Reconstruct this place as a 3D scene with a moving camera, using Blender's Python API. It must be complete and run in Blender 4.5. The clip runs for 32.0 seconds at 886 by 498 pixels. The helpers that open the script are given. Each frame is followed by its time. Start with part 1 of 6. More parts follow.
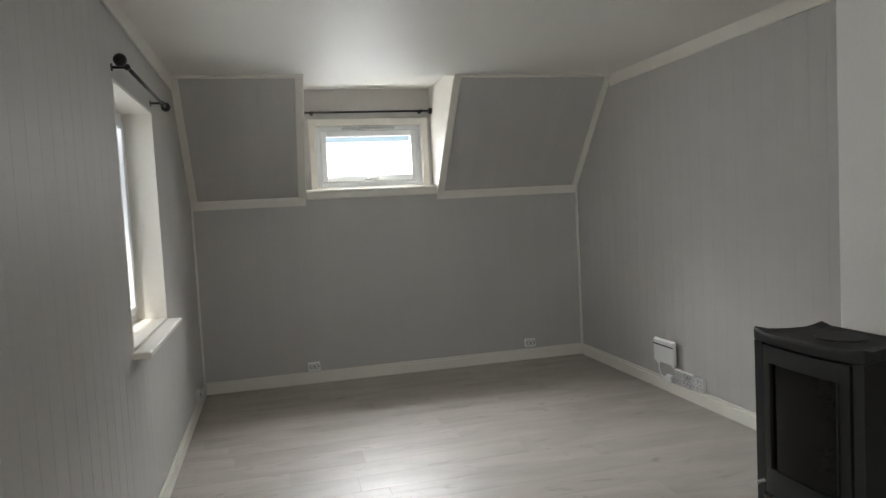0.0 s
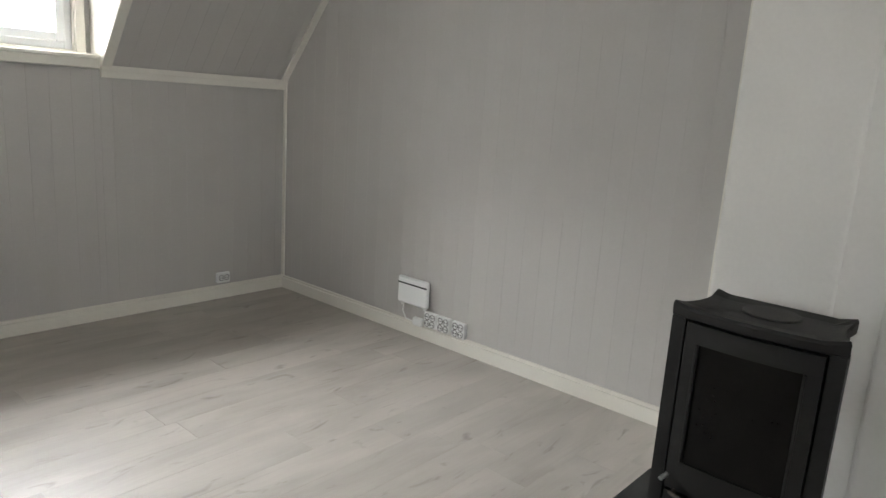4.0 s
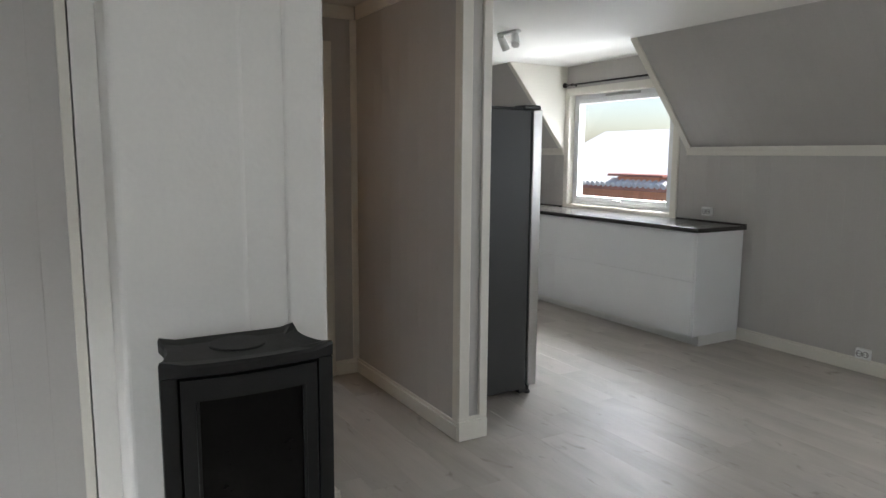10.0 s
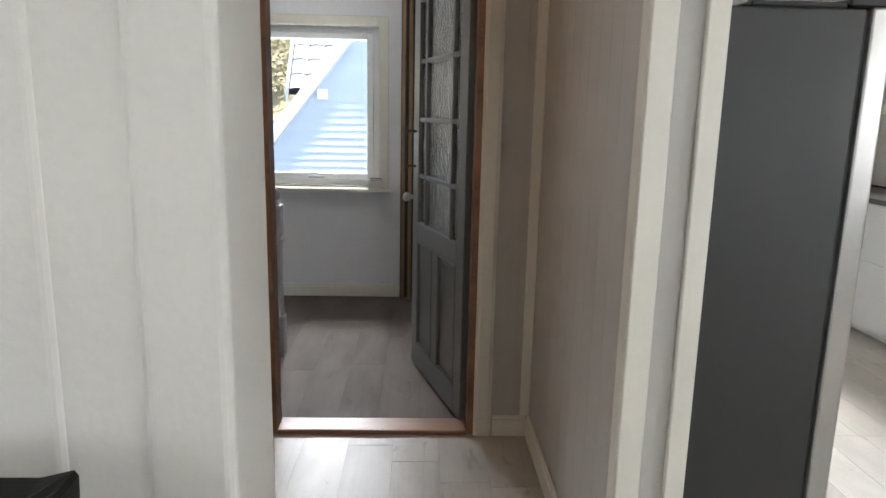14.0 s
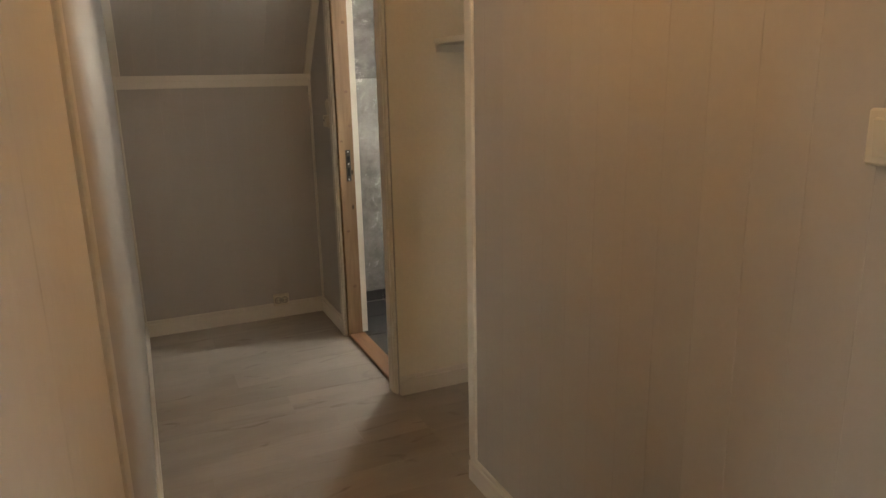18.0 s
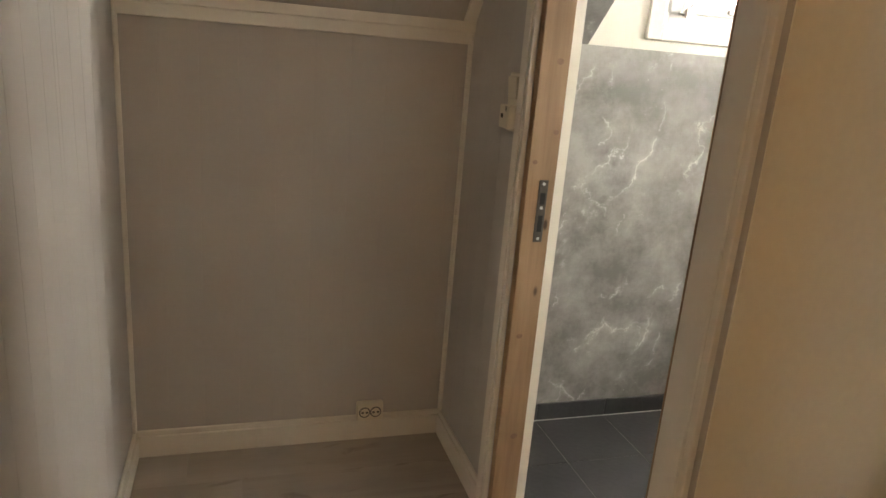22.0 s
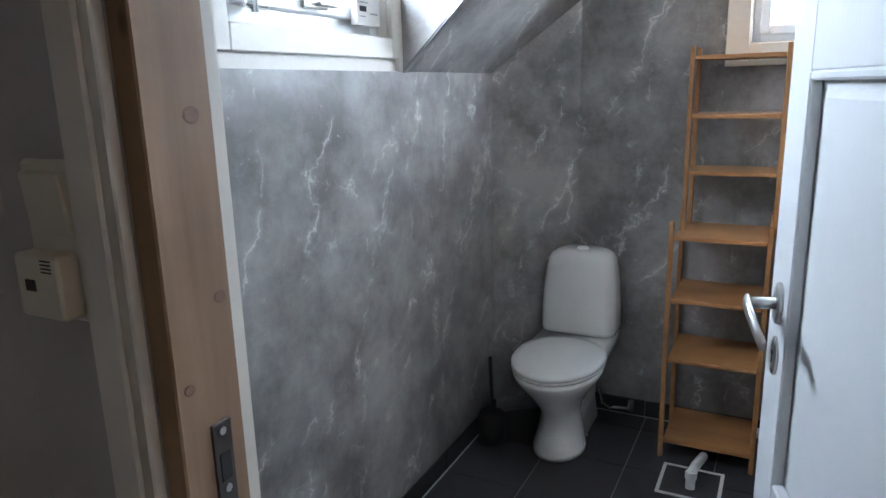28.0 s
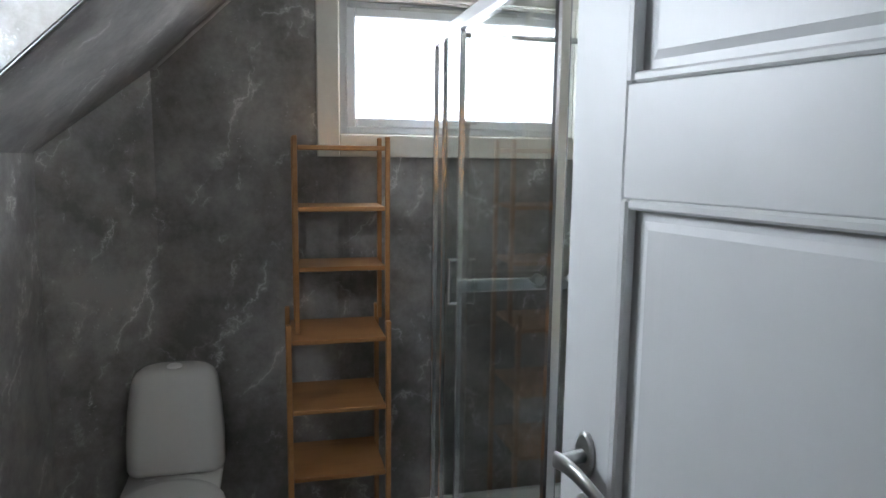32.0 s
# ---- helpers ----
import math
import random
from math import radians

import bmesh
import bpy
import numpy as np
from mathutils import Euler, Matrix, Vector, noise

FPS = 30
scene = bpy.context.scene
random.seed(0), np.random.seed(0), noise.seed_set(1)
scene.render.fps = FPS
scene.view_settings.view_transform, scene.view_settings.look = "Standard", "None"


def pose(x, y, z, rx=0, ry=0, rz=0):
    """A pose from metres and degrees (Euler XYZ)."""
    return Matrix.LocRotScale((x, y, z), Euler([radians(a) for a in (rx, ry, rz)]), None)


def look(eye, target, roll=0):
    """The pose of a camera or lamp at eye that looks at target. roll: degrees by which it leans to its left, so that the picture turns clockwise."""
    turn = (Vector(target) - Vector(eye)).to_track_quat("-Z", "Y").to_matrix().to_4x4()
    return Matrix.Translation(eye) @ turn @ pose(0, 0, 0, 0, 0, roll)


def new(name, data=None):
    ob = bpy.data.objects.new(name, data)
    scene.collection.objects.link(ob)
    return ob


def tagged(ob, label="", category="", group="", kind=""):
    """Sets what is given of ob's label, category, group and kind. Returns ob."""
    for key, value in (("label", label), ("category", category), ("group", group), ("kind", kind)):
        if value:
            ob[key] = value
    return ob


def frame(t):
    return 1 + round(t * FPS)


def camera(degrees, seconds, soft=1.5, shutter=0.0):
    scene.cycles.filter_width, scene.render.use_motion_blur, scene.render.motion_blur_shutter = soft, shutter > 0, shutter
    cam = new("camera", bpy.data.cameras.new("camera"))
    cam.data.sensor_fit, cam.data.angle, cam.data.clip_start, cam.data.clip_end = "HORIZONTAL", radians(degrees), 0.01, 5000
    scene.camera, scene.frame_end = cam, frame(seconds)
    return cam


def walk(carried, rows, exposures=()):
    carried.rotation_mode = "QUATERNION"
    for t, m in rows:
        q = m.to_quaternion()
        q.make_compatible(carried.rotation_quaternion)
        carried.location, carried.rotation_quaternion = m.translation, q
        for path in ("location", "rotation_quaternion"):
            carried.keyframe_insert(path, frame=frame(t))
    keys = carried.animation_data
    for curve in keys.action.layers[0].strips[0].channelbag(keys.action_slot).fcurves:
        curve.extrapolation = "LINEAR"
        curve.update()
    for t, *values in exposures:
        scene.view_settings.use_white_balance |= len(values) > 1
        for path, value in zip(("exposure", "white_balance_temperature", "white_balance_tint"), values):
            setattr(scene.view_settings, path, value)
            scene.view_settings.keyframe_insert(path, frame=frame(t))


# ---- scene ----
cam = camera(66.3, 32.0)
# seconds, eye, target, roll
PATH = [
    (0, (-2.618, -5.533, 1.364), (-2.134, -3.597, 1.242), -3),
    (0.5, (-2.715, -5.418, 1.352), (-2.038, -3.54, 1.224), -1.8),
    (1, (-2.766, -5.256, 1.362), (-1.901, -3.456, 1.249), -1.3),
    (1.5, (-2.815, -5.143, 1.346), (-1.766, -3.447, 1.186), -0.1),
    (2, (-2.906, -4.964, 1.354), (-1.704, -3.377, 1.164), 0.1),
    (2.5, (-2.895, -4.766, 1.333), (-1.688, -3.188, 1.105), 1.1),
    (4.5, (-2.931, -3.84, 1.433), (-1.402, -2.631, 0.983), 3.5),
    (5, (-2.895, -3.551, 1.439), (-1.341, -2.366, 1.014), 1),
    (5.5, (-2.931, -3.317, 1.414), (-1.151, -2.469, 1.079), 1.6),
    (6, (-2.88, -3.132, 1.384), (-1.006, -2.492, 1.102), 1.1),
    (6.5, (-2.798, -3.038, 1.465), (-0.887, -2.492, 1.249), 0.3),
    (7, (-2.775, -2.937, 1.491), (-0.782, -2.792, 1.423), 0.2),
    (7.5, (-2.769, -2.877, 1.495), (-0.783, -3.099, 1.549), -0.2),
    (8, (-2.759, -2.875, 1.455), (-0.819, -3.337, 1.604), -1),
    (8.5, (-2.762, -2.888, 1.441), (-0.86, -3.495, 1.552), -0.9),
    (9, (-2.765, -2.934, 1.437), (-0.922, -3.71, 1.445), -0.6),
    (9.5, (-2.781, -2.975, 1.429), (-1.012, -3.901, 1.32), 0),
    (10, (-2.787, -3.064, 1.414), (-1.073, -4.059, 1.143), 0.4),
    (10.5, (-2.752, -3.214, 1.376), (-0.988, -4.062, 0.964), -0.5),
    (11, (-2.675, -3.349, 1.354), (-0.911, -4.113, 0.802), 1),
    (11.5, (-2.488, -3.447, 1.332), (-0.704, -4.092, 0.698), 1.2),
    (12, (-2.281, -3.581, 1.345), (-0.48, -4.163, 0.7), 0.8),
    (12.5, (-2.151, -3.78, 1.371), (-0.286, -4.222, 0.8), -0.8),
    (13, (-1.971, -3.998, 1.358), (-0.056, -4.293, 0.861), -0),
    (13.5, (-1.724, -4.146, 1.37), (0.22, -4.352, 0.946), 0.9),
    (15.5, (-0.887, -4.569, 1.402), (0.972, -3.989, 0.947), -0.1),
    (16, (-0.633, -4.592, 1.406), (1.134, -3.773, 0.951), -0.4),
    (16.5, (-0.436, -4.562, 1.396), (1.18, -3.478, 0.933), -0.3),
    (17, (-0.166, -4.41, 1.408), (1.341, -3.175, 0.955), 0.1),
    (17.5, (0.06, -4.259, 1.415), (1.378, -2.841, 0.914), 0.4),
    (18, (0.255, -4.11, 1.418), (1.046, -2.337, 0.936), -1.2),
    (18.2, (0.319, -4.033, 1.391), (0.928, -2.184, 0.933), -1.1),
    (18.5, (0.357, -3.924, 1.39), (0.867, -2.041, 0.95), 0.2),
    (19, (0.432, -3.676, 1.425), (0.778, -1.754, 0.994), 1.3),
    (19.5, (0.49, -3.45, 1.397), (0.631, -1.501, 0.971), 1.3),
    (20, (0.538, -3.185, 1.372), (0.563, -1.233, 0.937), 2.3),
    (20.5, (0.493, -2.916, 1.342), (0.755, -0.981, 0.91), 4.3),
    (21, (0.483, -2.691, 1.328), (0.879, -0.786, 0.867), 3.7),
    (21.5, (0.497, -2.436, 1.323), (0.99, -0.555, 0.855), 3.4),
    (22, (0.512, -2.176, 1.354), (1.095, -0.341, 0.816), 4.65),
    (22.5, (0.48, -1.881, 1.378), (1.297, -0.146, 0.809), 5.3),
    (23, (0.515, -1.665, 1.337), (1.529, -0.079, 0.664), 4.3),
    (23.5, (0.655, -1.471, 1.422), (1.665, 0.064, 0.631), 1.5),
    (24, (0.715, -1.282, 1.422), (1.957, 0.12, 0.719), 2.1),
    (24.5, (0.795, -1.102, 1.415), (2.173, 0.19, 0.759), 1.9),
    (25, (0.848, -1.033, 1.409), (2.297, 0.168, 0.733), 0.8),
    (25.5, (0.873, -1.004, 1.42), (2.357, 0.168, 0.768), 0.3),
    (27.5, (0.832, -1.043, 1.384), (2.543, -0.104, 0.947), -2),
    (28, (0.836, -1.042, 1.389), (2.57, -0.159, 0.928), -1.5),
    (28.5, (0.835, -1.031, 1.389), (2.593, -0.189, 0.941), -1.5),
    (29, (0.857, -0.983, 1.387), (2.646, -0.211, 0.935), -1.6),
    (29.5, (0.897, -0.903, 1.395), (2.746, -0.286, 0.945), -1),
    (30, (0.927, -0.857, 1.39), (2.824, -0.467, 0.888), -0.4),
    (30.5, (0.964, -0.798, 1.394), (2.897, -0.642, 0.907), 0.7),
    (31, (1.014, -0.721, 1.405), (2.971, -0.83, 1.008), 0.6),
    (31.5, (1.074, -0.718, 1.401), (3.031, -1.002, 1.104), 0),
    (32, (1.15, -0.672, 1.445), (3.074, -1.148, 1.174), 0.7),
]
# seconds, stops, kelvin, tint
EXPOSURES = [
    (0.0, 0.4, 6550, 10), (2.5, 0.65, 6550, 10), (4.8, 0.95, 6600, 10), (6.0, 0.9, 6600, 10), (7.0, 1.15, 6600, 10), (8.0, 1.15, 6600, 10), (10.0, 0.7, 6300, 10), (12.0, 1.4, 6300, 10), (13.5, 1.55, 6400, 10),
    (15.5, 1.5, 6600, 10), (16.0, 1.4, 6400, 10), (17.0, 1.3, 6400, 10), (17.6, 1.4, 7000, 10), (18.0, 1.95, 7800, 10), (18.4, 2.4, 8600, 10), (19.0, 2.5, 9000, 10), (20.0, 2.3, 8800, 10),
    (21.0, 2.3, 8400, 10), (22.0, 2.3, 7800, 10), (24.0, 1.85, 7000, 10), (25.5, 1.6, 6200, 10), (28.0, 1.35, 5500, 10), (30.0, 1.25, 5900, 10), (31.0, 1.1, 6100, 10), (32.0, 0.4, 6000, 10)]
walk(cam, [(t, look(eye, target, roll)) for t, eye, target, roll in PATH], EXPOSURES)

# ---- world, sun and large lights ----
world = bpy.data.worlds.new("world")
scene.world = world
world.use_nodes = True
wn = world.node_tree.nodes
wn.clear()
sky = wn.new("ShaderNodeTexSky")
sky.sky_type, sky.sun_disc = "NISHITA", False
sky.sun_elevation, sky.sun_rotation = radians(64), radians(200)
sky.air_density, sky.dust_density = 1.0, 2.0
wbg = wn.new("ShaderNodeBackground")
wbg.inputs["Strength"].default_value = 0.15
wout = wn.new("ShaderNodeOutputWorld")
world.node_tree.links.new(sky.outputs[0], wbg.inputs[0])
world.node_tree.links.new(wbg.outputs[0], wout.inputs[0])


def lamp(name, kind, energy, color, m, size=None, size_y=None, angle=None):
    d = bpy.data.lights.new(name, kind)
    d.energy, d.color = energy, color
    if kind == "AREA":
        d.shape, d.size, d.size_y = "RECTANGLE", size, size_y or size
    if kind == "POINT":
        d.shadow_soft_size = size
    if kind == "SUN":
        d.angle = radians(angle)
    ob = new(name, d)
    ob.matrix_world = m
    return ob


lamp("sun", "SUN", 4.0, (1.0, 0.95, 0.88), look((0, 0, 0), (0.15, 0.42, -0.9)), angle=2)
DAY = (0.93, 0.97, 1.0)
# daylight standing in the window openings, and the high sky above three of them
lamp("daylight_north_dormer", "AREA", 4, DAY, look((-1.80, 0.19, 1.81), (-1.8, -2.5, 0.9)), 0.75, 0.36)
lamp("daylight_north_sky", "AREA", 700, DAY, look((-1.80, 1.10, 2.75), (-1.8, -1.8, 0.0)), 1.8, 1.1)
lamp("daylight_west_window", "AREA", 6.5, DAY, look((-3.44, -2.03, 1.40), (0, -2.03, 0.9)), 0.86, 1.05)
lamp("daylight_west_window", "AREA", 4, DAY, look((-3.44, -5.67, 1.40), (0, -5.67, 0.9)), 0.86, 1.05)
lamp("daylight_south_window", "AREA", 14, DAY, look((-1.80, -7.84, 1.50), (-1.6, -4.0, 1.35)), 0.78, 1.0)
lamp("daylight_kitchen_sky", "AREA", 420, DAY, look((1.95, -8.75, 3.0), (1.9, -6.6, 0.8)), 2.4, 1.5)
# added fill below sill height, unseen, as if bounced up off roofs outside
lamp("kitchen_bounce_fill", "AREA", 190, DAY, look((1.95, -11.0, -0.1), (1.9, -7.7, 1.5)), 2.6, 0.9)
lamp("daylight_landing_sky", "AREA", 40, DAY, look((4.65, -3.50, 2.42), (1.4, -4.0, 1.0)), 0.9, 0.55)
# added fill, unseen below the window, to brighten the landing from underneath
lamp("landing_bounce_fill", "AREA", 62, DAY, look((4.55, -3.50, 0.15), (2.4, -3.7, 2.2)), 0.9, 0.5)
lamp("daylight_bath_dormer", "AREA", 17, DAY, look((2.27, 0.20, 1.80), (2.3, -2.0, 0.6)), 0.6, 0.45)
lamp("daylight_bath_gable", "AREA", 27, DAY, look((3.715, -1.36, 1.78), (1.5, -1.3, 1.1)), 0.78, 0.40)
lamp("ceiling_lamp_glow", "POINT", 2.1, (1.0, 0.58, 0.27), pose(0.72, -3.00, 2.14), 0.06)
# ---- materials ----
def mat(name, color, rough=0.6, metal=0.0, var=0.06, scale=4.0, fine=60.0, bump=0.05, bump_scale=90.0, spec=0.5, rand=0.0, coat=0.0):
    """A painted or plain surface: two scales of tone, fine relief."""
    m = bpy.data.materials.new(name)
    m.use_nodes = True
    nt = m.node_tree
    n, l = nt.nodes, nt.links
    b = n["Principled BSDF"]
    b.inputs["Metallic"].default_value, b.inputs["Specular IOR Level"].default_value = metal, spec
    b.inputs["Coat Weight"].default_value = coat
    tc = n.new("ShaderNodeTexCoord")
    n1, n2 = n.new("ShaderNodeTexNoise"), n.new("ShaderNodeTexNoise")
    n1.inputs["Scale"].default_value, n2.inputs["Scale"].default_value = scale, fine
    n1.inputs["Detail"].default_value = n2.inputs["Detail"].default_value = 4
    for k in (n1, n2):
        l.new(tc.outputs["Object"], k.inputs["Vector"])
    add = n.new("ShaderNodeMath")
    add.operation = "ADD"
    l.new(n1.outputs["Fac"], add.inputs[0])
    l.new(n2.outputs["Fac"], add.inputs[1])
    ramp = n.new("ShaderNodeMapRange")
    ramp.inputs["From Min"].default_value, ramp.inputs["From Max"].default_value = 0.6, 1.4
    ramp.inputs["To Min"].default_value, ramp.inputs["To Max"].default_value = 1 - var, 1 + var
    l.new(add.outputs[0], ramp.inputs["Value"])
    hsv = n.new("ShaderNodeHueSaturation")
    hsv.inputs["Color"].default_value = (*color, 1)
    val = ramp.outputs[0]
    if rand:
        oi, mr, mul = n.new("ShaderNodeObjectInfo"), n.new("ShaderNodeMapRange"), n.new("ShaderNodeMath")
        mr.inputs["To Min"].default_value, mr.inputs["To Max"].default_value = 1 - rand, 1 + rand
        mul.operation = "MULTIPLY"
        l.new(oi.outputs["Random"], mr.inputs["Value"])
        l.new(mr.outputs[0], mul.inputs[0])
        l.new(val, mul.inputs[1])
        val = mul.outputs[0]
    l.new(val, hsv.inputs["Value"])
    l.new(hsv.outputs[0], b.inputs["Base Color"])
    rr = n.new("ShaderNodeMapRange")
    rr.inputs["To Min"].default_value, rr.inputs["To Max"].default_value = max(0.02, rough - 0.06), min(1, rough + 0.06)
    l.new(n1.outputs["Fac"], rr.inputs["Value"])
    l.new(rr.outputs[0], b.inputs["Roughness"])
    if bump:
        n3, bp = n.new("ShaderNodeTexNoise"), n.new("ShaderNodeBump")
        n3.inputs["Scale"].default_value = bump_scale
        bp.inputs["Strength"].default_value, bp.inputs["Distance"].default_value = bump, 0.01
        l.new(tc.outputs["Object"], n3.inputs["Vector"])
        l.new(n3.outputs["Fac"], bp.inputs["Height"])
        l.new(bp.outputs[0], b.inputs["Normal"])
    return m


def wood(name, light, dark, axis=0, rough=0.45, rand=0.12, grain=1.0, knots=0.0, bump=0.08, offset=True):
    """Wood with grain along one axis of the world."""
    m = bpy.data.materials.new(name)
    m.use_nodes = True
    nt = m.node_tree
    n, l = nt.nodes, nt.links
    b = n["Principled BSDF"]
    b.inputs["Roughness"].default_value = rough
    geo, oi = n.new("ShaderNodeNewGeometry"), n.new("ShaderNodeObjectInfo")
    vm, off = n.new("ShaderNodeVectorMath"), n.new("ShaderNodeVectorMath")
    vm.operation, off.operation = "MULTIPLY", "MULTIPLY_ADD"
    s = [14.0 * grain] * 3
    s[axis] = 1.1 * grain
    vm.inputs[1].default_value = s
    off.inputs[1].default_value = (37.0, 91.0, 53.0)
    l.new(oi.outputs["Random"], off.inputs[0])
    l.new(geo.outputs["Position"], vm.inputs[0])
    l.new(vm.outputs[0], off.inputs[2])
    src = off.outputs[0] if offset else vm.outputs[0]
    n1, n2 = n.new("ShaderNodeTexNoise"), n.new("ShaderNodeTexNoise")
    n1.inputs["Scale"].default_value, n1.inputs["Detail"].default_value, n1.inputs["Distortion"].default_value = 0.55, 5, 0.7
    n2.inputs["Scale"].default_value, n2.inputs["Detail"].default_value = 5.0, 3
    l.new(src, n1.inputs["Vector"])
    l.new(src, n2.inputs["Vector"])
    mixf = n.new("ShaderNodeMath")
    mixf.operation = "MULTIPLY_ADD"
    mixf.inputs[1].default_value = 0.35
    l.new(n2.outputs["Fac"], mixf.inputs[0])
    l.new(n1.outputs["Fac"], mixf.inputs[2])
    cr = n.new("ShaderNodeValToRGB")
    cr.color_ramp.elements[0].position, cr.color_ramp.elements[0].color = 0.42, (*dark, 1)
    cr.color_ramp.elements[1].position, cr.color_ramp.elements[1].color = 0.78, (*light, 1)
    l.new(mixf.outputs[0], cr.inputs[0])
    hsv = n.new("ShaderNodeHueSaturation")
    mr = n.new("ShaderNodeMapRange")
    mr.inputs["To Min"].default_value, mr.inputs["To Max"].default_value = 1 - rand, 1 + rand
    l.new(oi.outputs["Random"], mr.inputs["Value"])
    l.new(mr.outputs[0], hsv.inputs["Value"])
    l.new(cr.outputs[0], hsv.inputs["Color"])
    col = hsv.outputs[0]
    if knots:
        vo, kr, mx = n.new("ShaderNodeTexVoronoi"), n.new("ShaderNodeValToRGB"), n.new("ShaderNodeMixRGB")
        ks = n.new("ShaderNodeVectorMath")
        ks.operation = "MULTIPLY"
        kv = [10.0] * 3
        kv[axis] = 4.5
        ks.inputs[1].default_value = kv
        l.new(geo.outputs["Position"], ks.inputs[0])
        l.new(ks.outputs[0], vo.inputs["Vector"])
        vo.inputs["Scale"].default_value = knots
        kr.color_ramp.elements[0].position, kr.color_ramp.elements[0].color = 0.06, (1, 1, 1, 1)
        kr.color_ramp.elements[1].position, kr.color_ramp.elements[1].color = 0.13, (0, 0, 0, 1)
        l.new(vo.outputs["Distance"], kr.inputs[0])
        l.new(kr.outputs[0], mx.inputs[0])
        l.new(col, mx.inputs[1])
        mx.inputs[2].default_value = (dark[0] * 0.4, dark[1] * 0.35, dark[2] * 0.3, 1)
        col = mx.outputs[0]
    l.new(col, b.inputs["Base Color"])
    bp = n.new("ShaderNodeBump")
    bp.inputs["Strength"].default_value, bp.inputs["Distance"].default_value = bump, 0.004
    l.new(mixf.outputs[0], bp.inputs["Height"])
    l.new(bp.outputs[0], b.inputs["Normal"])
    return m


def marble(name, base, dark, vein, rough=0.35):
    """Grey stone-look wall panel: clouds, thin broken pale veins."""
    m = bpy.data.materials.new(name)
    m.use_nodes = True
    nt = m.node_tree
    n, l = nt.nodes, nt.links
    b = n["Principled BSDF"]
    b.inputs["Roughness"].default_value = rough
    geo = n.new("ShaderNodeNewGeometry")
    cl = n.new("ShaderNodeTexNoise")
    cl.inputs["Scale"].default_value, cl.inputs["Detail"].default_value, cl.inputs["Roughness"].default_value = 3.4, 10, 0.70
    l.new(geo.outputs["Position"], cl.inputs["Vector"])
    cr = n.new("ShaderNodeValToRGB")
    cr.color_ramp.elements[0].position, cr.color_ramp.elements[0].color = 0.39, (*dark, 1)
    cr.color_ramp.elements[1].position, cr.color_ramp.elements[1].color = 0.63, (*base, 1)
    l.new(cl.outputs["Fac"], cr.inputs[0])
    col = cr.outputs[0]
    # veins: crackled slanting lines, broken up by a second noise
    sep = n.new("ShaderNodeSeparateXYZ")
    l.new(geo.outputs["Position"], sep.inputs[0])

    def calc(op, a, b_=0.0, c=0.0):
        k = n.new("ShaderNodeMath")
        k.operation = op
        for i, v in enumerate((a, b_, c)):
            if hasattr(v, "is_linked"):
                l.new(v, k.inputs[i])
            else:
                k.inputs[i].default_value = v
        return k.outputs[0]

    def noise(scale, detail, roughness=0.6):
        k = n.new("ShaderNodeTexNoise")
        k.inputs["Scale"].default_value, k.inputs["Detail"].default_value, k.inputs["Roughness"].default_value = scale, detail, roughness
        l.new(geo.outputs["Position"], k.inputs["Vector"])
        return k.outputs["Fac"]

    along = calc("SUBTRACT", sep.outputs[0], sep.outputs[1])
    for angle, period, width, wob, ws, gs, cut in ((57, 0.52, 0.0046, 0.52, 2.0, 3.4, 0.475), (64, 0.31, 0.0036, 0.46, 2.8, 5.2, 0.51), (24, 0.47, 0.0034, 0.55, 2.6, 4.4, 0.53), (-38, 0.58, 0.0032, 0.60, 2.4, 4.8, 0.535), (80, 0.23, 0.0028, 0.40, 4.0, 7.0, 0.545)):
        p = calc("SUBTRACT", calc("MULTIPLY", along, math.sin(radians(angle))), calc("MULTIPLY", sep.outputs[2], math.cos(radians(angle))))
        p = calc("MULTIPLY_ADD", noise(ws, 9, 0.66), wob, p)
        d = calc("ABSOLUTE", calc("SUBTRACT", calc("PINGPONG", p, period), period * 0.5))
        for wide, power in ((width * 7.0, 0.20), (width, 0.80)):
            line, gate = n.new("ShaderNodeMapRange"), n.new("ShaderNodeMapRange")
            line.inputs["From Min"].default_value, line.inputs["From Max"].default_value = 0.0, wide
            line.inputs["To Min"].default_value, line.inputs["To Max"].default_value = power, 0
            l.new(d, line.inputs["Value"])
            gate.inputs["From Min"].default_value, gate.inputs["From Max"].default_value = cut, cut + 0.10
            l.new(noise(gs, 4), gate.inputs["Value"])
            mx = n.new("ShaderNodeMixRGB")
            l.new(calc("MULTIPLY", line.outputs[0], gate.outputs[0]), mx.inputs[0])
            l.new(col, mx.inputs[1])
            mx.inputs[2].default_value = (*vein, 1)
            col = mx.outputs[0]
    # loose specks beside the veins
    speck, near = n.new("ShaderNodeMapRange"), n.new("ShaderNodeMapRange")
    speck.inputs["From Min"].default_value, speck.inputs["From Max"].default_value, speck.inputs["To Max"].default_value = 0.66, 0.72, 0.55
    near.inputs["From Min"].default_value, near.inputs["From Max"].default_value = 0.54, 0.66
    l.new(noise(75.0, 2), speck.inputs["Value"])
    l.new(noise(4.2, 5), near.inputs["Value"])
    mx = n.new("ShaderNodeMixRGB")
    l.new(calc("MULTIPLY", speck.outputs[0], near.outputs[0]), mx.inputs[0])
    l.new(col, mx.inputs[1])
    mx.inputs[2].default_value = (*vein, 1)
    l.new(mx.outputs[0], b.inputs["Base Color"])
    return m


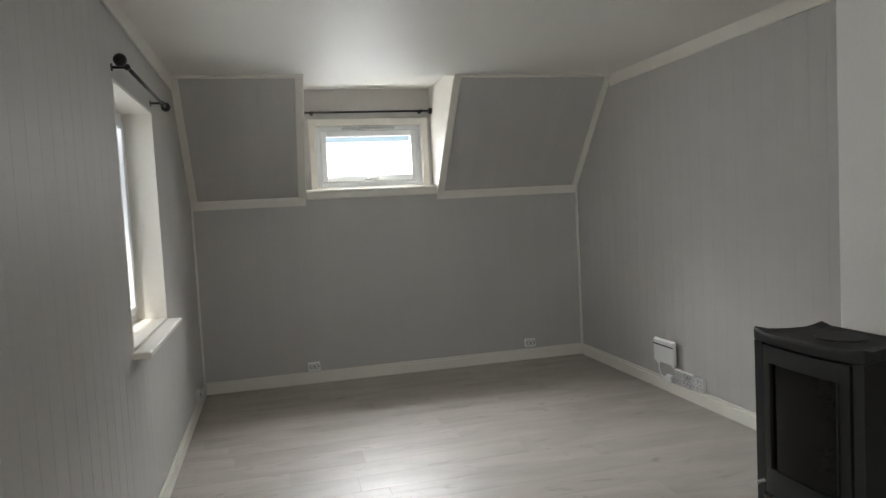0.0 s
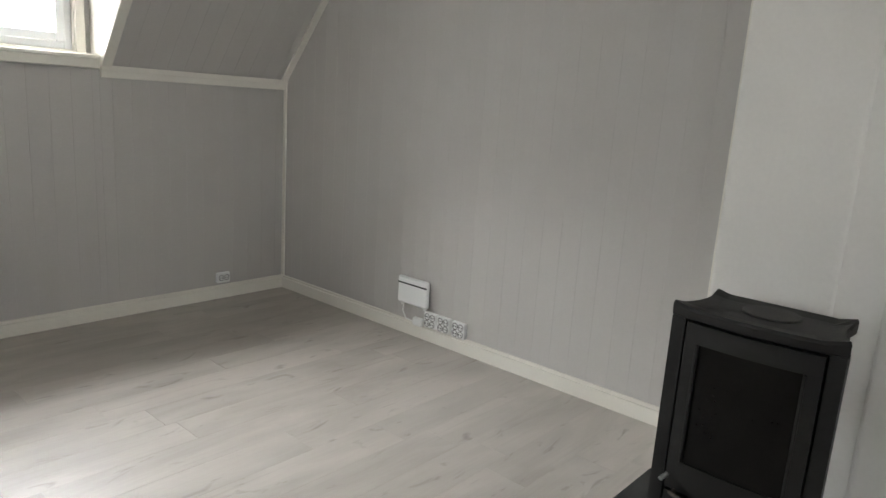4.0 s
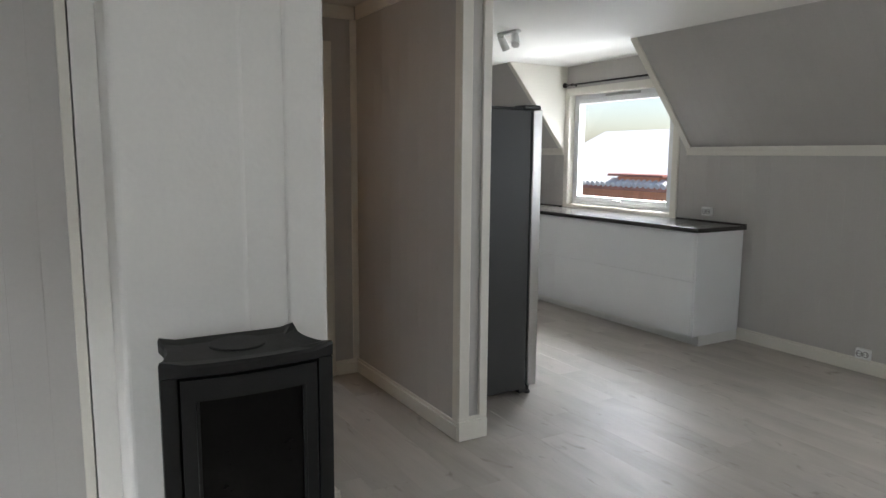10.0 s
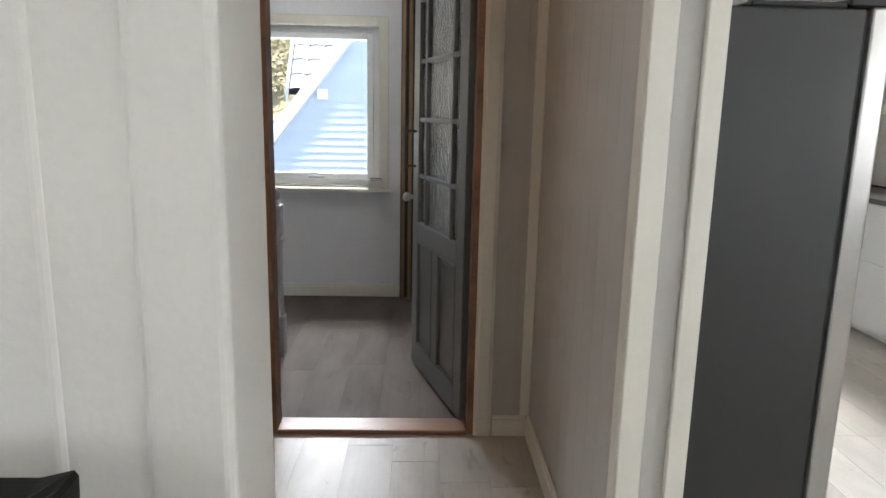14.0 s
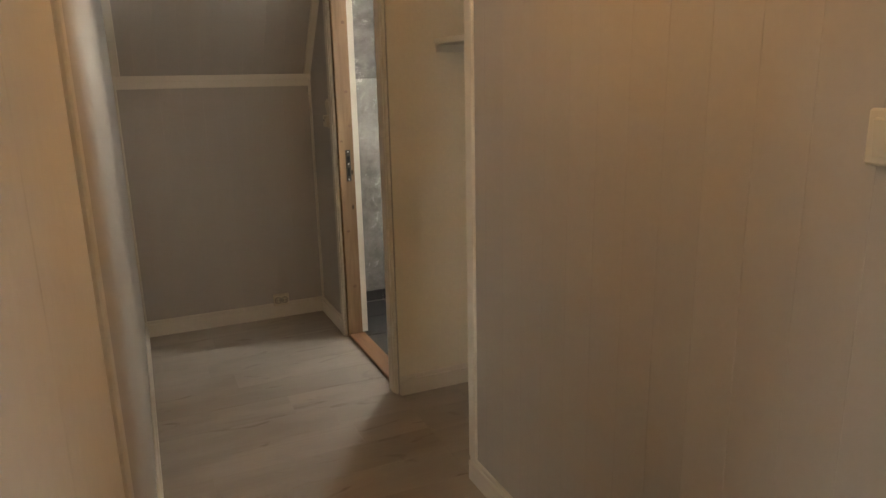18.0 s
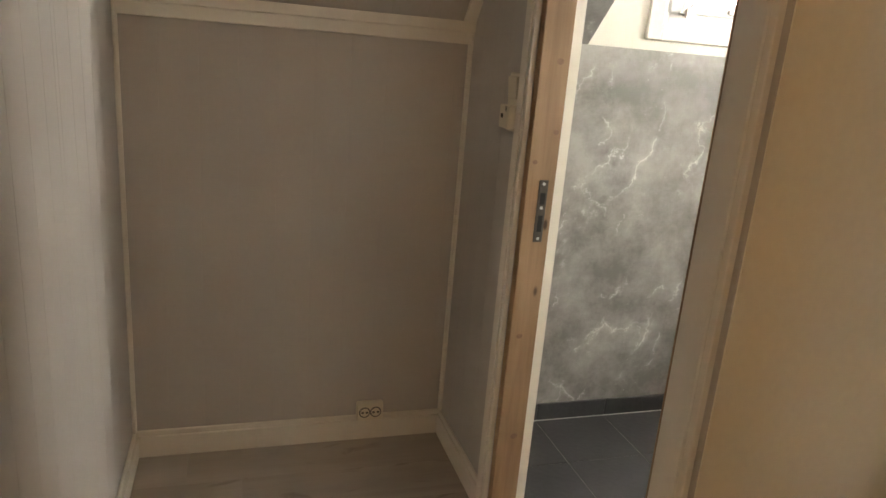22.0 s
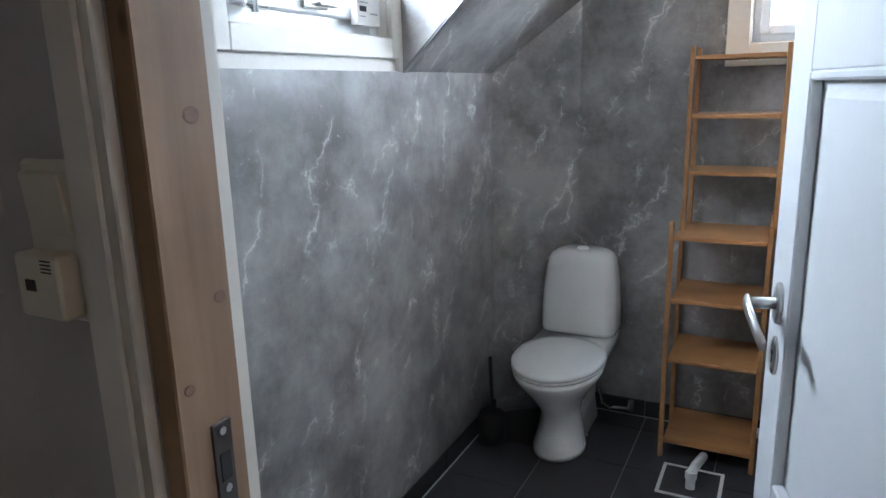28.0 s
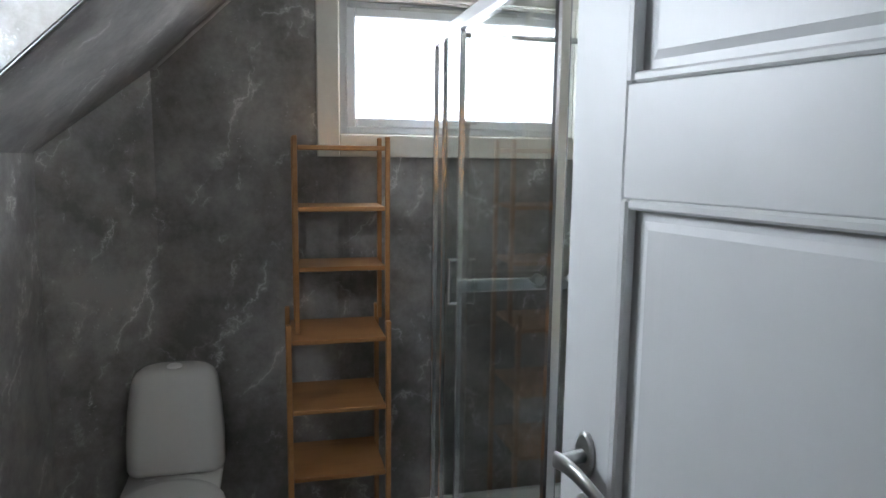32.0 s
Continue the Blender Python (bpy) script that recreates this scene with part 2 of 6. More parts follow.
def glass(name, tint=(1, 1, 1), rough=0.0, bump=0.0, thin=True):
    m = bpy.data.materials.new(name)
    m.use_nodes = True
    n, l = m.node_tree.nodes, m.node_tree.links
    b = n["Principled BSDF"]
    b.inputs["Base Color"].default_value = (*tint, 1)
    b.inputs["Roughness"].default_value, b.inputs["Transmission Weight"].default_value = rough, 1.0
    b.inputs["IOR"].default_value = 1.45
    if bump:
        tc, vo, bp = n.new("ShaderNodeTexCoord"), n.new("ShaderNodeTexVoronoi"), n.new("ShaderNodeBump")
        vo.feature = "SMOOTH_F1"
        vo.inputs["Scale"].default_value = 95.0
        bp.inputs["Strength"].default_value, bp.inputs["Distance"].default_value = bump, 0.01
        l.new(tc.outputs["Object"], vo.inputs["Vector"])
        l.new(vo.outputs["Distance"], bp.inputs["Height"])
        l.new(bp.outputs[0], b.inputs["Normal"])
    return m


def paint(name, color, rough, bump):
    """Brushed gloss paint over wood: upright brush marks and faint unevenness."""
    m = bpy.data.materials.new(name)
    m.use_nodes = True
    n, l = m.node_tree.nodes, m.node_tree.links
    b = n["Principled BSDF"]
    b.inputs["Base Color"].default_value = (*color, 1)
    b.inputs["Roughness"].default_value = rough
    tc, mp, tex, bp = n.new("ShaderNodeTexCoord"), n.new("ShaderNodeMapping"), n.new("ShaderNodeTexNoise"), n.new("ShaderNodeBump")
    mp.inputs["Scale"].default_value = (160.0, 160.0, 9.0)
    tex.inputs["Scale"].default_value, tex.inputs["Detail"].default_value = 1.0, 4
    bp.inputs["Strength"].default_value, bp.inputs["Distance"].default_value = bump, 0.003
    l.new(tc.outputs["Object"], mp.inputs["Vector"])
    l.new(mp.outputs[0], tex.inputs["Vector"])
    l.new(tex.outputs["Fac"], bp.inputs["Height"])
    l.new(bp.outputs[0], b.inputs["Normal"])
    ramp = n.new("ShaderNodeValToRGB")
    ramp.color_ramp.elements[0].position, ramp.color_ramp.elements[1].position = 0.2, 0.8
    ramp.color_ramp.elements[0].color, ramp.color_ramp.elements[1].color = (*[c * 0.96 for c in color], 1), (*[min(1, c * 1.03) for c in color], 1)
    big = n.new("ShaderNodeTexNoise")
    big.inputs["Scale"].default_value, big.inputs["Detail"].default_value = 7.0, 3
    l.new(tc.outputs["Object"], big.inputs["Vector"])
    l.new(big.outputs["Fac"], ramp.inputs[0])
    l.new(ramp.outputs[0], b.inputs["Base Color"])
    return m


def glow(name, color, strength):
    m = bpy.data.materials.new(name)
    m.use_nodes = True
    b = m.node_tree.nodes["Principled BSDF"]
    b.inputs["Base Color"].default_value = (*color, 1)
    b.inputs["Emission Color"].default_value, b.inputs["Emission Strength"].default_value = (*color, 1), strength
    return m


GREY = mat("warm_grey_panel_paint", (0.47, 0.45, 0.425), 0.50, var=0.03, scale=2.5, bump=0.04, bump_scale=140, rand=0.012)
TRIM = mat("off_white_trim_paint", (0.72, 0.69, 0.62), 0.40, var=0.03, scale=5, bump=0.03)
CEIL = mat("white_gloss_ceiling_paint", (0.74, 0.72, 0.67), 0.52, var=0.03, scale=1.5, bump=0.04, bump_scale=40)
PLASTER = mat("white_chimney_plaster", (0.74, 0.72, 0.68), 0.7, var=0.03, scale=3, bump=0.16, bump_scale=25)
CREAM = mat("cream_alcove_paint", (0.78, 0.745, 0.64), 0.55, var=0.04, scale=3)
WHITEWALL = mat("white_wall_paint", (0.74, 0.74, 0.76), 0.6, var=0.03, scale=3)


def laminate(name, light, mid, dark, rough, shine=0.5):
    """Oak laminate with boards along x: cloudy tone, soft grain streaks, and dark knots drawn out along the grain."""
    m = bpy.data.materials.new(name)
    m.use_nodes = True
    nt = m.node_tree
    n, l = nt.nodes, nt.links
    b = n["Principled BSDF"]
    geo, oi = n.new("ShaderNodeNewGeometry"), n.new("ShaderNodeObjectInfo")

    def field(scale, detail, distortion=0.0):
        mul, tex = n.new("ShaderNodeVectorMath"), n.new("ShaderNodeTexNoise")
        mul.operation = "MULTIPLY_ADD"
        mul.inputs[1].default_value = scale
        off = n.new("ShaderNodeVectorMath")
        off.operation = "MULTIPLY"
        off.inputs[1].default_value = (61.0, 83.0, 29.0)
        l.new(oi.outputs["Random"], off.inputs[0])
        l.new(geo.outputs["Position"], mul.inputs[0])
        l.new(off.outputs[0], mul.inputs[2])
        tex.inputs["Scale"].default_value, tex.inputs["Detail"].default_value, tex.inputs["Distortion"].default_value = 1.0, detail, distortion
        l.new(mul.outputs[0], tex.inputs["Vector"])
        return tex.outputs["Fac"]

    def ramp(src, a, b_, ca, cb):
        r = n.new("ShaderNodeValToRGB")
        r.color_ramp.elements[0].position, r.color_ramp.elements[0].color = a, (*ca, 1)
        r.color_ramp.elements[1].position, r.color_ramp.elements[1].color = b_, (*cb, 1)
        l.new(src, r.inputs[0])
        return r.outputs[0]

    def blend(kind, fac, c1, c2):
        x = n.new("ShaderNodeMixRGB")
        x.blend_type = kind
        for i, v in ((0, fac), (1, c1), (2, c2)):
            if hasattr(v, "is_linked"):
                l.new(v, x.inputs[i])
            else:
                x.inputs[i].default_value = v
        return x.outputs[0]

    cloud = ramp(field((1.5, 4.5, 1.0), 4, 0.6), 0.34, 0.64, mid, light)
    grain = ramp(field((3.0, 95.0, 1.0), 4, 0.2), 0.30, 0.72, (0.86, 0.86, 0.86), (1.05, 1.05, 1.05))
    col = blend("MULTIPLY", 0.28, cloud, grain)
    knots = ramp(field((4.5, 12.0, 1.0), 4, 1.2), 0.625, 0.76, (0, 0, 0), (0.65, 0.65, 0.65))
    col = blend("MIX", knots, col, (*dark, 1))
    streak = ramp(field((0.9, 30.0, 1.0), 3, 1.0), 0.62, 0.78, (0, 0, 0), (0.22, 0.22, 0.22))
    col = blend("MIX", streak, col, (*dark, 1))
    hsv, mr = n.new("ShaderNodeHueSaturation"), n.new("ShaderNodeMapRange")
    mr.inputs["To Min"].default_value, mr.inputs["To Max"].default_value = 0.965, 1.03
    l.new(oi.outputs["Random"], mr.inputs["Value"])
    l.new(mr.outputs[0], hsv.inputs["Value"])
    l.new(col, hsv.inputs["Color"])
    l.new(hsv.outputs[0], b.inputs["Base Color"])
    rr = n.new("ShaderNodeMapRange")
    b.inputs["Specular IOR Level"].default_value = shine
    rr.inputs["To Min"].default_value, rr.inputs["To Max"].default_value = rough - 0.05, rough + 0.07
    l.new(field((2.0, 3.0, 1.0), 3), rr.inputs["Value"])
    l.new(rr.outputs[0], b.inputs["Roughness"])
    bp = n.new("ShaderNodeBump")
    bp.inputs["Strength"].default_value, bp.inputs["Distance"].default_value = 0.05, 0.003
    l.new(field((5.0, 160.0, 1.0), 3), bp.inputs["Height"])
    l.new(bp.outputs[0], b.inputs["Normal"])
    return m


FLOOR = laminate("pale_grey_oak_laminate", (0.43, 0.395, 0.355), (0.34, 0.31, 0.275), (0.16, 0.138, 0.115), 0.40)
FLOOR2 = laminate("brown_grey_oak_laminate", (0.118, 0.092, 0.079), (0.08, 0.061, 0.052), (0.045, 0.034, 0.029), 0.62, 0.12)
PINE = wood("bare_pine", (0.31, 0.20, 0.115), (0.165, 0.098, 0.052), 2, 0.55, 0.08, 1.0, 1.5)
PINE_H = wood("varnished_pine", (0.26, 0.125, 0.062), (0.14, 0.062, 0.032), 1, 0.35, 0.08, 1.0)
BAMBOO = wood("oiled_bamboo", (0.40, 0.195, 0.07), (0.28, 0.125, 0.042), 1, 0.42, 0.06, 1.2)
MARBLE = marble("grey_marble_wall_panel", (0.37, 0.355, 0.335), (0.165, 0.157, 0.147), (0.80, 0.79, 0.77))
TILE = mat("dark_slate_floor_tile", (0.035, 0.034, 0.036), 0.45, var=0.2, scale=6, bump=0.1, bump_scale=60, rand=0.12)
GROUT = mat("grey_grout", (0.33, 0.32, 0.30), 0.85, var=0.1)
IRON = mat("black_cast_iron", (0.011, 0.0105, 0.010), 0.50, var=0.15, scale=12, bump=0.1, bump_scale=220, spec=0.3)
BLACKGLASS = mat("sooty_stove_glass", (0.006, 0.0055, 0.005), 0.16, var=0.3, scale=9, bump=0, spec=0.15)
HEARTH = mat("black_hearth_glass", (0.008, 0.008, 0.009), 0.06, var=0.2, bump=0)
BLACK = mat("black_plastic", (0.02, 0.02, 0.02), 0.45, bump=0)
RODM = mat("black_rod_metal", (0.018, 0.016, 0.015), 0.4, 0.6, bump=0)
STEEL = mat("brushed_fridge_steel", (0.52, 0.51, 0.50), 0.30, 0.9, var=0.02, bump=0)
FRIDGE = mat("dark_grey_fridge_side", (0.036, 0.036, 0.035), 0.48, 0.0, var=0.05, bump=0.06, bump_scale=300)
GLOSSWHITE = mat("white_lacquer", (0.78, 0.79, 0.80), 0.18, var=0.015, bump=0)
PLASTIC = mat("white_plastic", (0.76, 0.76, 0.74), 0.35, var=0.02, bump=0)
IVORY = mat("ivory_plastic", (0.68, 0.64, 0.53), 0.4, var=0.03, bump=0)
WORKTOP = mat("dark_stone_worktop", (0.035, 0.031, 0.029), 0.22, var=0.2, scale=20, bump=0.03)
PVC = mat("white_window_frame", (0.78, 0.79, 0.80), 0.35, var=0.02, bump=0.01)
CHROME = mat("chrome", (0.72, 0.73, 0.74), 0.12, 1.0, var=0.03, bump=0)
SATIN = mat("satin_steel", (0.55, 0.55, 0.54), 0.3, 1.0, var=0.05, bump=0)
DARKMETAL = mat("dark_aged_metal", (0.10, 0.09, 0.08), 0.45, 0.8, var=0.2, bump=0.05)
DOORGREY = paint("grey_door_paint", (0.155, 0.165, 0.17), 0.34, 0.12)
DOORWHITE = paint("pale_grey_gloss_door_paint", (0.58, 0.59, 0.59), 0.40, 0.10)
RAILGREY = mat("grey_baluster_paint", (0.44, 0.445, 0.45), 0.45, var=0.04, bump=0.05)
PORCELAIN = mat("white_porcelain", (0.78, 0.77, 0.74), 0.12, var=0.01, bump=0, coat=0.3)
SEAT = mat("white_toilet_seat", (0.74, 0.73, 0.70), 0.25, var=0.01, bump=0)
BRUSH = mat("black_brush_plastic", (0.012, 0.012, 0.012), 0.5, bump=0)
PIPE = mat("white_pipe_plastic", (0.66, 0.65, 0.62), 0.4, bump=0)
CLEAR = glass("window_glass")
SHOWERGLASS = glass("shower_glass", (0.90, 0.95, 0.94))
OBSCURE = glass("textured_door_glass", (0.95, 0.95, 0.92), 0.12, 0.55)
FROST = glass("frosted_window_glass", (1, 1, 1), 0.45)
SLOT = mat("dark_slot", (0.015, 0.015, 0.015), 0.7, bump=0)
PAPER = mat("white_printed_paper", (0.70, 0.69, 0.66), 0.7, bump=0)

# ---- builders ----
def link(name, bm, material, parent=None, label="", smooth=False):
    me = bpy.data.meshes.new(name)
    bm.to_mesh(me)
    bm.free()
    for m in material if isinstance(material, (list, tuple)) else (material,):
        me.materials.append(m)
    if smooth:
        for p in me.polygons:
            p.use_smooth = True
    ob = new(name, me)
    ob.parent = parent
    if label:
        tagged(ob, label)
    return ob


part = link


def thing(name, base, label, category, group="", kind="", turn=0.0):
    ob = new(name)
    ob.matrix_world = pose(*base, 0, 0, turn)
    return tagged(ob, label, category, group, kind)


def structure(ob, label="", category=""):
    return tagged(ob, label, category, "", "structure")


def box(bm, x0, y0, z0, x1, y1, z1, bev=0.0, seg=1):
    b2 = bmesh.new()
    vs = [b2.verts.new((x, y, z)) for z in (z0, z1) for y in (y0, y1) for x in (x0, x1)]
    for f in ((0, 2, 3, 1), (4, 5, 7, 6), (0, 1, 5, 4), (2, 6, 7, 3), (0, 4, 6, 2), (1, 3, 7, 5)):
        b2.faces.new([vs[i] for i in f])
    if bev:
        bmesh.ops.bevel(b2, geom=b2.edges[:], offset=bev, segments=seg, affect="EDGES", profile=0.5)
    merge(bm, b2)
    return bm


def merge(bm, b2, m=None):
    if m is not None:
        b2.transform(m)
    me = bpy.data.meshes.new("tmp")
    b2.to_mesh(me)
    b2.free()
    bm.from_mesh(me)
    bpy.data.meshes.remove(me)
    return bm


def B(x0, y0, z0, x1, y1, z1, bev=0.0, seg=1):
    return box(bmesh.new(), x0, y0, z0, x1, y1, z1, bev, seg)


def tube(bm, p0, p1, r, r2=None, seg=16, caps=True):
    p0, p1 = Vector(p0), Vector(p1)
    b2 = bmesh.new()
    bmesh.ops.create_cone(b2, cap_ends=caps, segments=seg, radius1=r, radius2=r if r2 is None else r2, depth=(p1 - p0).length)
    q = Vector((0, 0, 1)).rotation_difference((p1 - p0).normalized()).to_matrix().to_4x4()
    return merge(bm, b2, Matrix.Translation((p0 + p1) / 2) @ q)


def lathe(bm, profile, seg=20, centre=(0, 0, 0), m=None):
    """Turned shape from (radius, height) pairs."""
    b2 = bmesh.new()
    rings = []
    for r, z in profile:
        rings.append([b2.verts.new((centre[0] + r * math.cos(2 * math.pi * k / seg), centre[1] + r * math.sin(2 * math.pi * k / seg), centre[2] + z)) for k in range(seg)])
    for a, b in zip(rings, rings[1:]):
        for k in range(seg):
            b2.faces.new((a[k], a[(k + 1) % seg], b[(k + 1) % seg], b[k]))
    b2.faces.new(rings[0][::-1])
    b2.faces.new(rings[-1])
    return merge(bm, b2, m)


def loft(bm, rings, closed=True):
    """Skin over rings of equal count."""
    rows = [[bm.verts.new(p) for p in ring] for ring in rings]
    n = len(rows[0])
    for a, b in zip(rows, rows[1:]):
        for k in range(n):
            bm.faces.new((a[k], a[(k + 1) % n], b[(k + 1) % n], b[k]))
    if closed:
        bm.faces.new(rows[0][::-1])
        bm.faces.new(rows[-1])
    return bm


def pipe(bm, pts, r, seg=12):
    for a, b in zip(pts, pts[1:]):
        tube(bm, a, b, r, seg=seg)
    for p in pts[1:-1]:
        bmesh.ops.create_uvsphere(bm, u_segments=seg, v_segments=8, radius=r, matrix=Matrix.Translation(p))
    return bm


class Face:
    """A wall's own axes: u along it, v up it, n out of it into the room."""

    def __init__(self, origin, u, v, n):
        self.o, self.u, self.v, self.n = Vector(origin), Vector(u), Vector(v), Vector(n)

    def p(self, u, v, n=0.0):
        return self.o + u * self.u + v * self.v + n * self.n

    def box(self, bm, u0, u1, v0, v1, n0, n1, bev=0.0):
        b2 = B(u0, v0, n0, u1, v1, n1, bev)
        m = Matrix.Identity(4)
        for r in range(3):
            m[r][0], m[r][1], m[r][2], m[r][3] = self.u[r], self.v[r], self.n[r], self.o[r]
        if m.determinant() < 0:
            bmesh.ops.reverse_faces(b2, faces=b2.faces[:])
        merge(bm, b2, m)
        return bm

    def prism(self, bm, pts, n0, n1, inset=0.0, chamfer=0.0):
        back = [bm.verts.new(self.p(u, v, n0)) for u, v in pts]
        mid = [bm.verts.new(self.p(u, v, n1 - chamfer)) for u, v in pts] if chamfer else None
        cu = sum(u for u, v in pts) / len(pts)
        front = [bm.verts.new(self.p(u + (inset if u < cu else -inset), v, n1)) for u, v in pts]
        k = len(pts)
        for a, b in ((back, mid), (mid, front)) if mid else ((back, front),):
            for i in range(k):
                bm.faces.new((a[i], a[(i + 1) % k], b[(i + 1) % k], b[i]))
        bm.faces.new(front)
        bm.faces.new(back[::-1])


def spans(v0, v1, holes):
    """What is left of v0..v1 beside the holes."""
    out = [(v0, v1)]
    for a, b in holes:
        out = [q for s, e in out for q in ((s, min(e, a)), (max(s, b), e)) if q[1] - q[0] > 0.004]
    return out


def panel_wall(name, face, u0, u1, top, holes=(), bottom=0.0, thick=0.10, kinks=(), material=None, boards=True, step=0.112, label="", shift=0.0, parent=None):
    """A wall slab with openings through it, and grooved boards as pieces in front of it."""
    material = material or GREY
    tops = top if callable(top) else (lambda u: top)
    cuts = sorted({u0, u1, *[h[0] for h in holes], *[h[1] for h in holes], *kinks})
    cuts = [c for c in cuts if u0 <= c <= u1]
    bm = bmesh.new()
    lay = 0.012 if boards else 0.0
    for a, b in zip(cuts, cuts[1:]):
        if b - a < 1e-4:
            continue
        mid = (a + b) / 2
        for s, e in spans(bottom, max(tops(a), tops(b)), [(h[2], h[3]) for h in holes if h[0] < mid < h[1]]):
            face.prism(bm, [(a, s), (b, s), (b, min(e, tops(b))), (a, min(e, tops(a)))], -thick, -lay)
    bmesh.ops.recalc_face_normals(bm, faces=bm.faces[:])
    wall = structure(link(name, bm, material, parent), label or "warm grey painted wall of grooved boards", "wall") if parent is None else link(name, bm, material, parent)
    if boards:
        grid = [u0 + shift + i * step for i in range(-1, int((u1 - u0) / step) + 2)]
        edges = sorted({u0, u1, *[g for g in grid if u0 + 0.02 < g < u1 - 0.02 and all(abs(g - c) > 0.02 for c in cuts)], *cuts})
        for a, b in zip(edges, edges[1:]):
            mid = (a + b) / 2
            for s, e in spans(bottom, max(tops(a), tops(b)), [(h[2], h[3]) for h in holes if h[0] < mid < h[1]]):
                bb = bmesh.new()
                face.prism(bb, [(a, s), (b, s), (b, min(e, tops(b))), (a, min(e, tops(a)))], -lay, 0.0, 0.001, 0.001)
                bmesh.ops.recalc_face_normals(bb, faces=bb.faces[:])
                BOARDS.append((wall, bb, material))
    return wall


BOARDS = []

# ---- measures of the place ----
CEILING = 2.32
KNEE, RUN = 1.48, 0.70           # knee wall height, depth of the slope up to the ceiling
WEST, SOUTH = -3.21, -7.70       # gable wall and kitchen knee wall
HALL_X, BATH_E, LAND_E = 1.243, 3.57, 3.496
X, Y, Z = Vector((1, 0, 0)), Vector((0, 1, 0)), Vector((0, 0, 1))

N_LIVING = Face((WEST, 0, 0), X, Z, -Y)             # u = x - WEST
E_LIVING = Face((0, 0, 0), -Y, Z, -X)               # u = -y
W_LIVING = Face((WEST, 0, 0), -Y, Z, X)             # u = -y
S_KITCHEN = Face((WEST, SOUTH, 0), X, Z, Y)         # u = x - WEST
CORR = 0.185
W_CORR = Face((CORR, 0, 0), -Y, Z, X)
N_CORR = Face((CORR, 0, 0), X, Z, -Y)
E_HALL = Face((HALL_X, 0, 0), -Y, Z, -X)            # u = -y, bathroom door, switch wall and landing door
PART_N = Face((-0.028, -4.767, 0), X, Z, Y)
N_BATH = Face((1.335, 0, 0), X, Z, -Y)
E_BATH = Face((BATH_E, 0.30, 0), -Y, Z, -X)         # u = 0.30 - y


def gable(u):
    """Height of a gable wall at depth u from the north knee wall."""
    return min(CEILING, KNEE + 1.2 * u, KNEE + 1.2 * (-SOUTH - u)) if u > 0 else KNEE


# living room and kitchen walls
DORM0, DORM1 = -2.34, -1.265     # north dormer
panel_wall("wall_north", N_LIVING, 0.0, -WEST, KNEE, [], thick=0.12, kinks=(DORM0 - WEST, DORM1 - WEST))
panel_wall("wall_east", E_LIVING, 0.0, 3.153, gable, kinks=(0.7,), thick=0.072)
WWIN = (1.56, 2.50, 0.83, 1.96)
WWIN2 = (5.20, 6.14, 0.83, 1.96)                     # its twin at the other end of the gable
panel_wall("wall_west", W_LIVING, 0.0, -SOUTH, gable, [WWIN, WWIN2], kinks=(0.7, -SOUTH - 0.7), thick=0.26)
KD0, KD1 = 1.14, 2.70            # kitchen dormer
KWIN = (1.28 - WEST, 2.64 - WEST, 0.93, 2.04)
SD0, SD1 = -2.34, -1.265         # its smaller neighbour, opposite the north dormer
SWIN = (-2.22 - WEST, -1.385 - WEST, 0.93, 2.04)
panel_wall("wall_south", S_KITCHEN, 0.0, 3.8 - WEST, lambda u: CEILING if KD0 <= u + WEST <= KD1 or SD0 <= u + WEST <= SD1 else KNEE, [KWIN, SWIN], kinks=[v - WEST + d for v, ds in ((KD0, (0, -0.001)), (KD1, (0, 0.001)), (SD0, (0, -0.001)), (SD1, (0, 0.001))) for d in ds], thick=0.2, material=GREY)
panel_wall("wall_kitchen_east", Face((3.8, -4.95, 0), -Y, Z, -X), 0.0, 2.75, CEILING, thick=0.1, boards=False)
panel_wall("wall_kitchen_north", Face((1.343, -4.914, 0), X, Z, -Y), 0.0, 2.47, CEILING, thick=0.07, boards=False)
# partition between hall and kitchen
panel_wall("wall_partition", PART_N, 0.0, HALL_X + 0.028, CEILING, thick=0.08)
panel_wall("wall_partition_kitchen", Face((HALL_X, -4.914, 0), -X, Z, -Y), 0.0, HALL_X + 0.028, CEILING, thick=0.066)
# corridor walls
panel_wall("wall_corridor_west", W_CORR, 0.0, 3.235, gable, kinks=(0.7,), thick=0.072)
panel_wall("wall_corridor_north", N_CORR, 0.0, HALL_X - CORR, KNEE - 0.03, thick=0.12)
BDOOR = (0.521, 1.27, 0.0, 2.06)
LDOOR = (3.645, 4.525, 0.0, 2.04)
panel_wall("wall_hall_east", E_HALL, 0.0, 1.366, gable, [BDOOR], kinks=(0.7,), thick=0.09)
panel_wall("wall_hall_switch", E_HALL, 2.12, 4.767, CEILING, [LDOOR], thick=0.10)
# alcove
panel_wall("wall_alcove_north", Face((HALL_X + 0.002, -1.369, 0), X, Z, -Y), 0.0, 0.50, CEILING, thick=0.06, boards=False, material=CREAM, label="cream painted alcove wall")
panel_wall("wall_alcove_back", Face((1.74, -1.366, 0), -Y, Z, -X), 0.0, 0.76, CEILING, thick=0.06, boards=False, material=CREAM, label="cream painted alcove back wall")
panel_wall("wall_alcove_south", Face((1.74, -2.117, 0), -X, Z, Y), 0.0, 0.395, CEILING, thick=0.06, boards=False, material=CREAM, label="cream painted alcove wall")
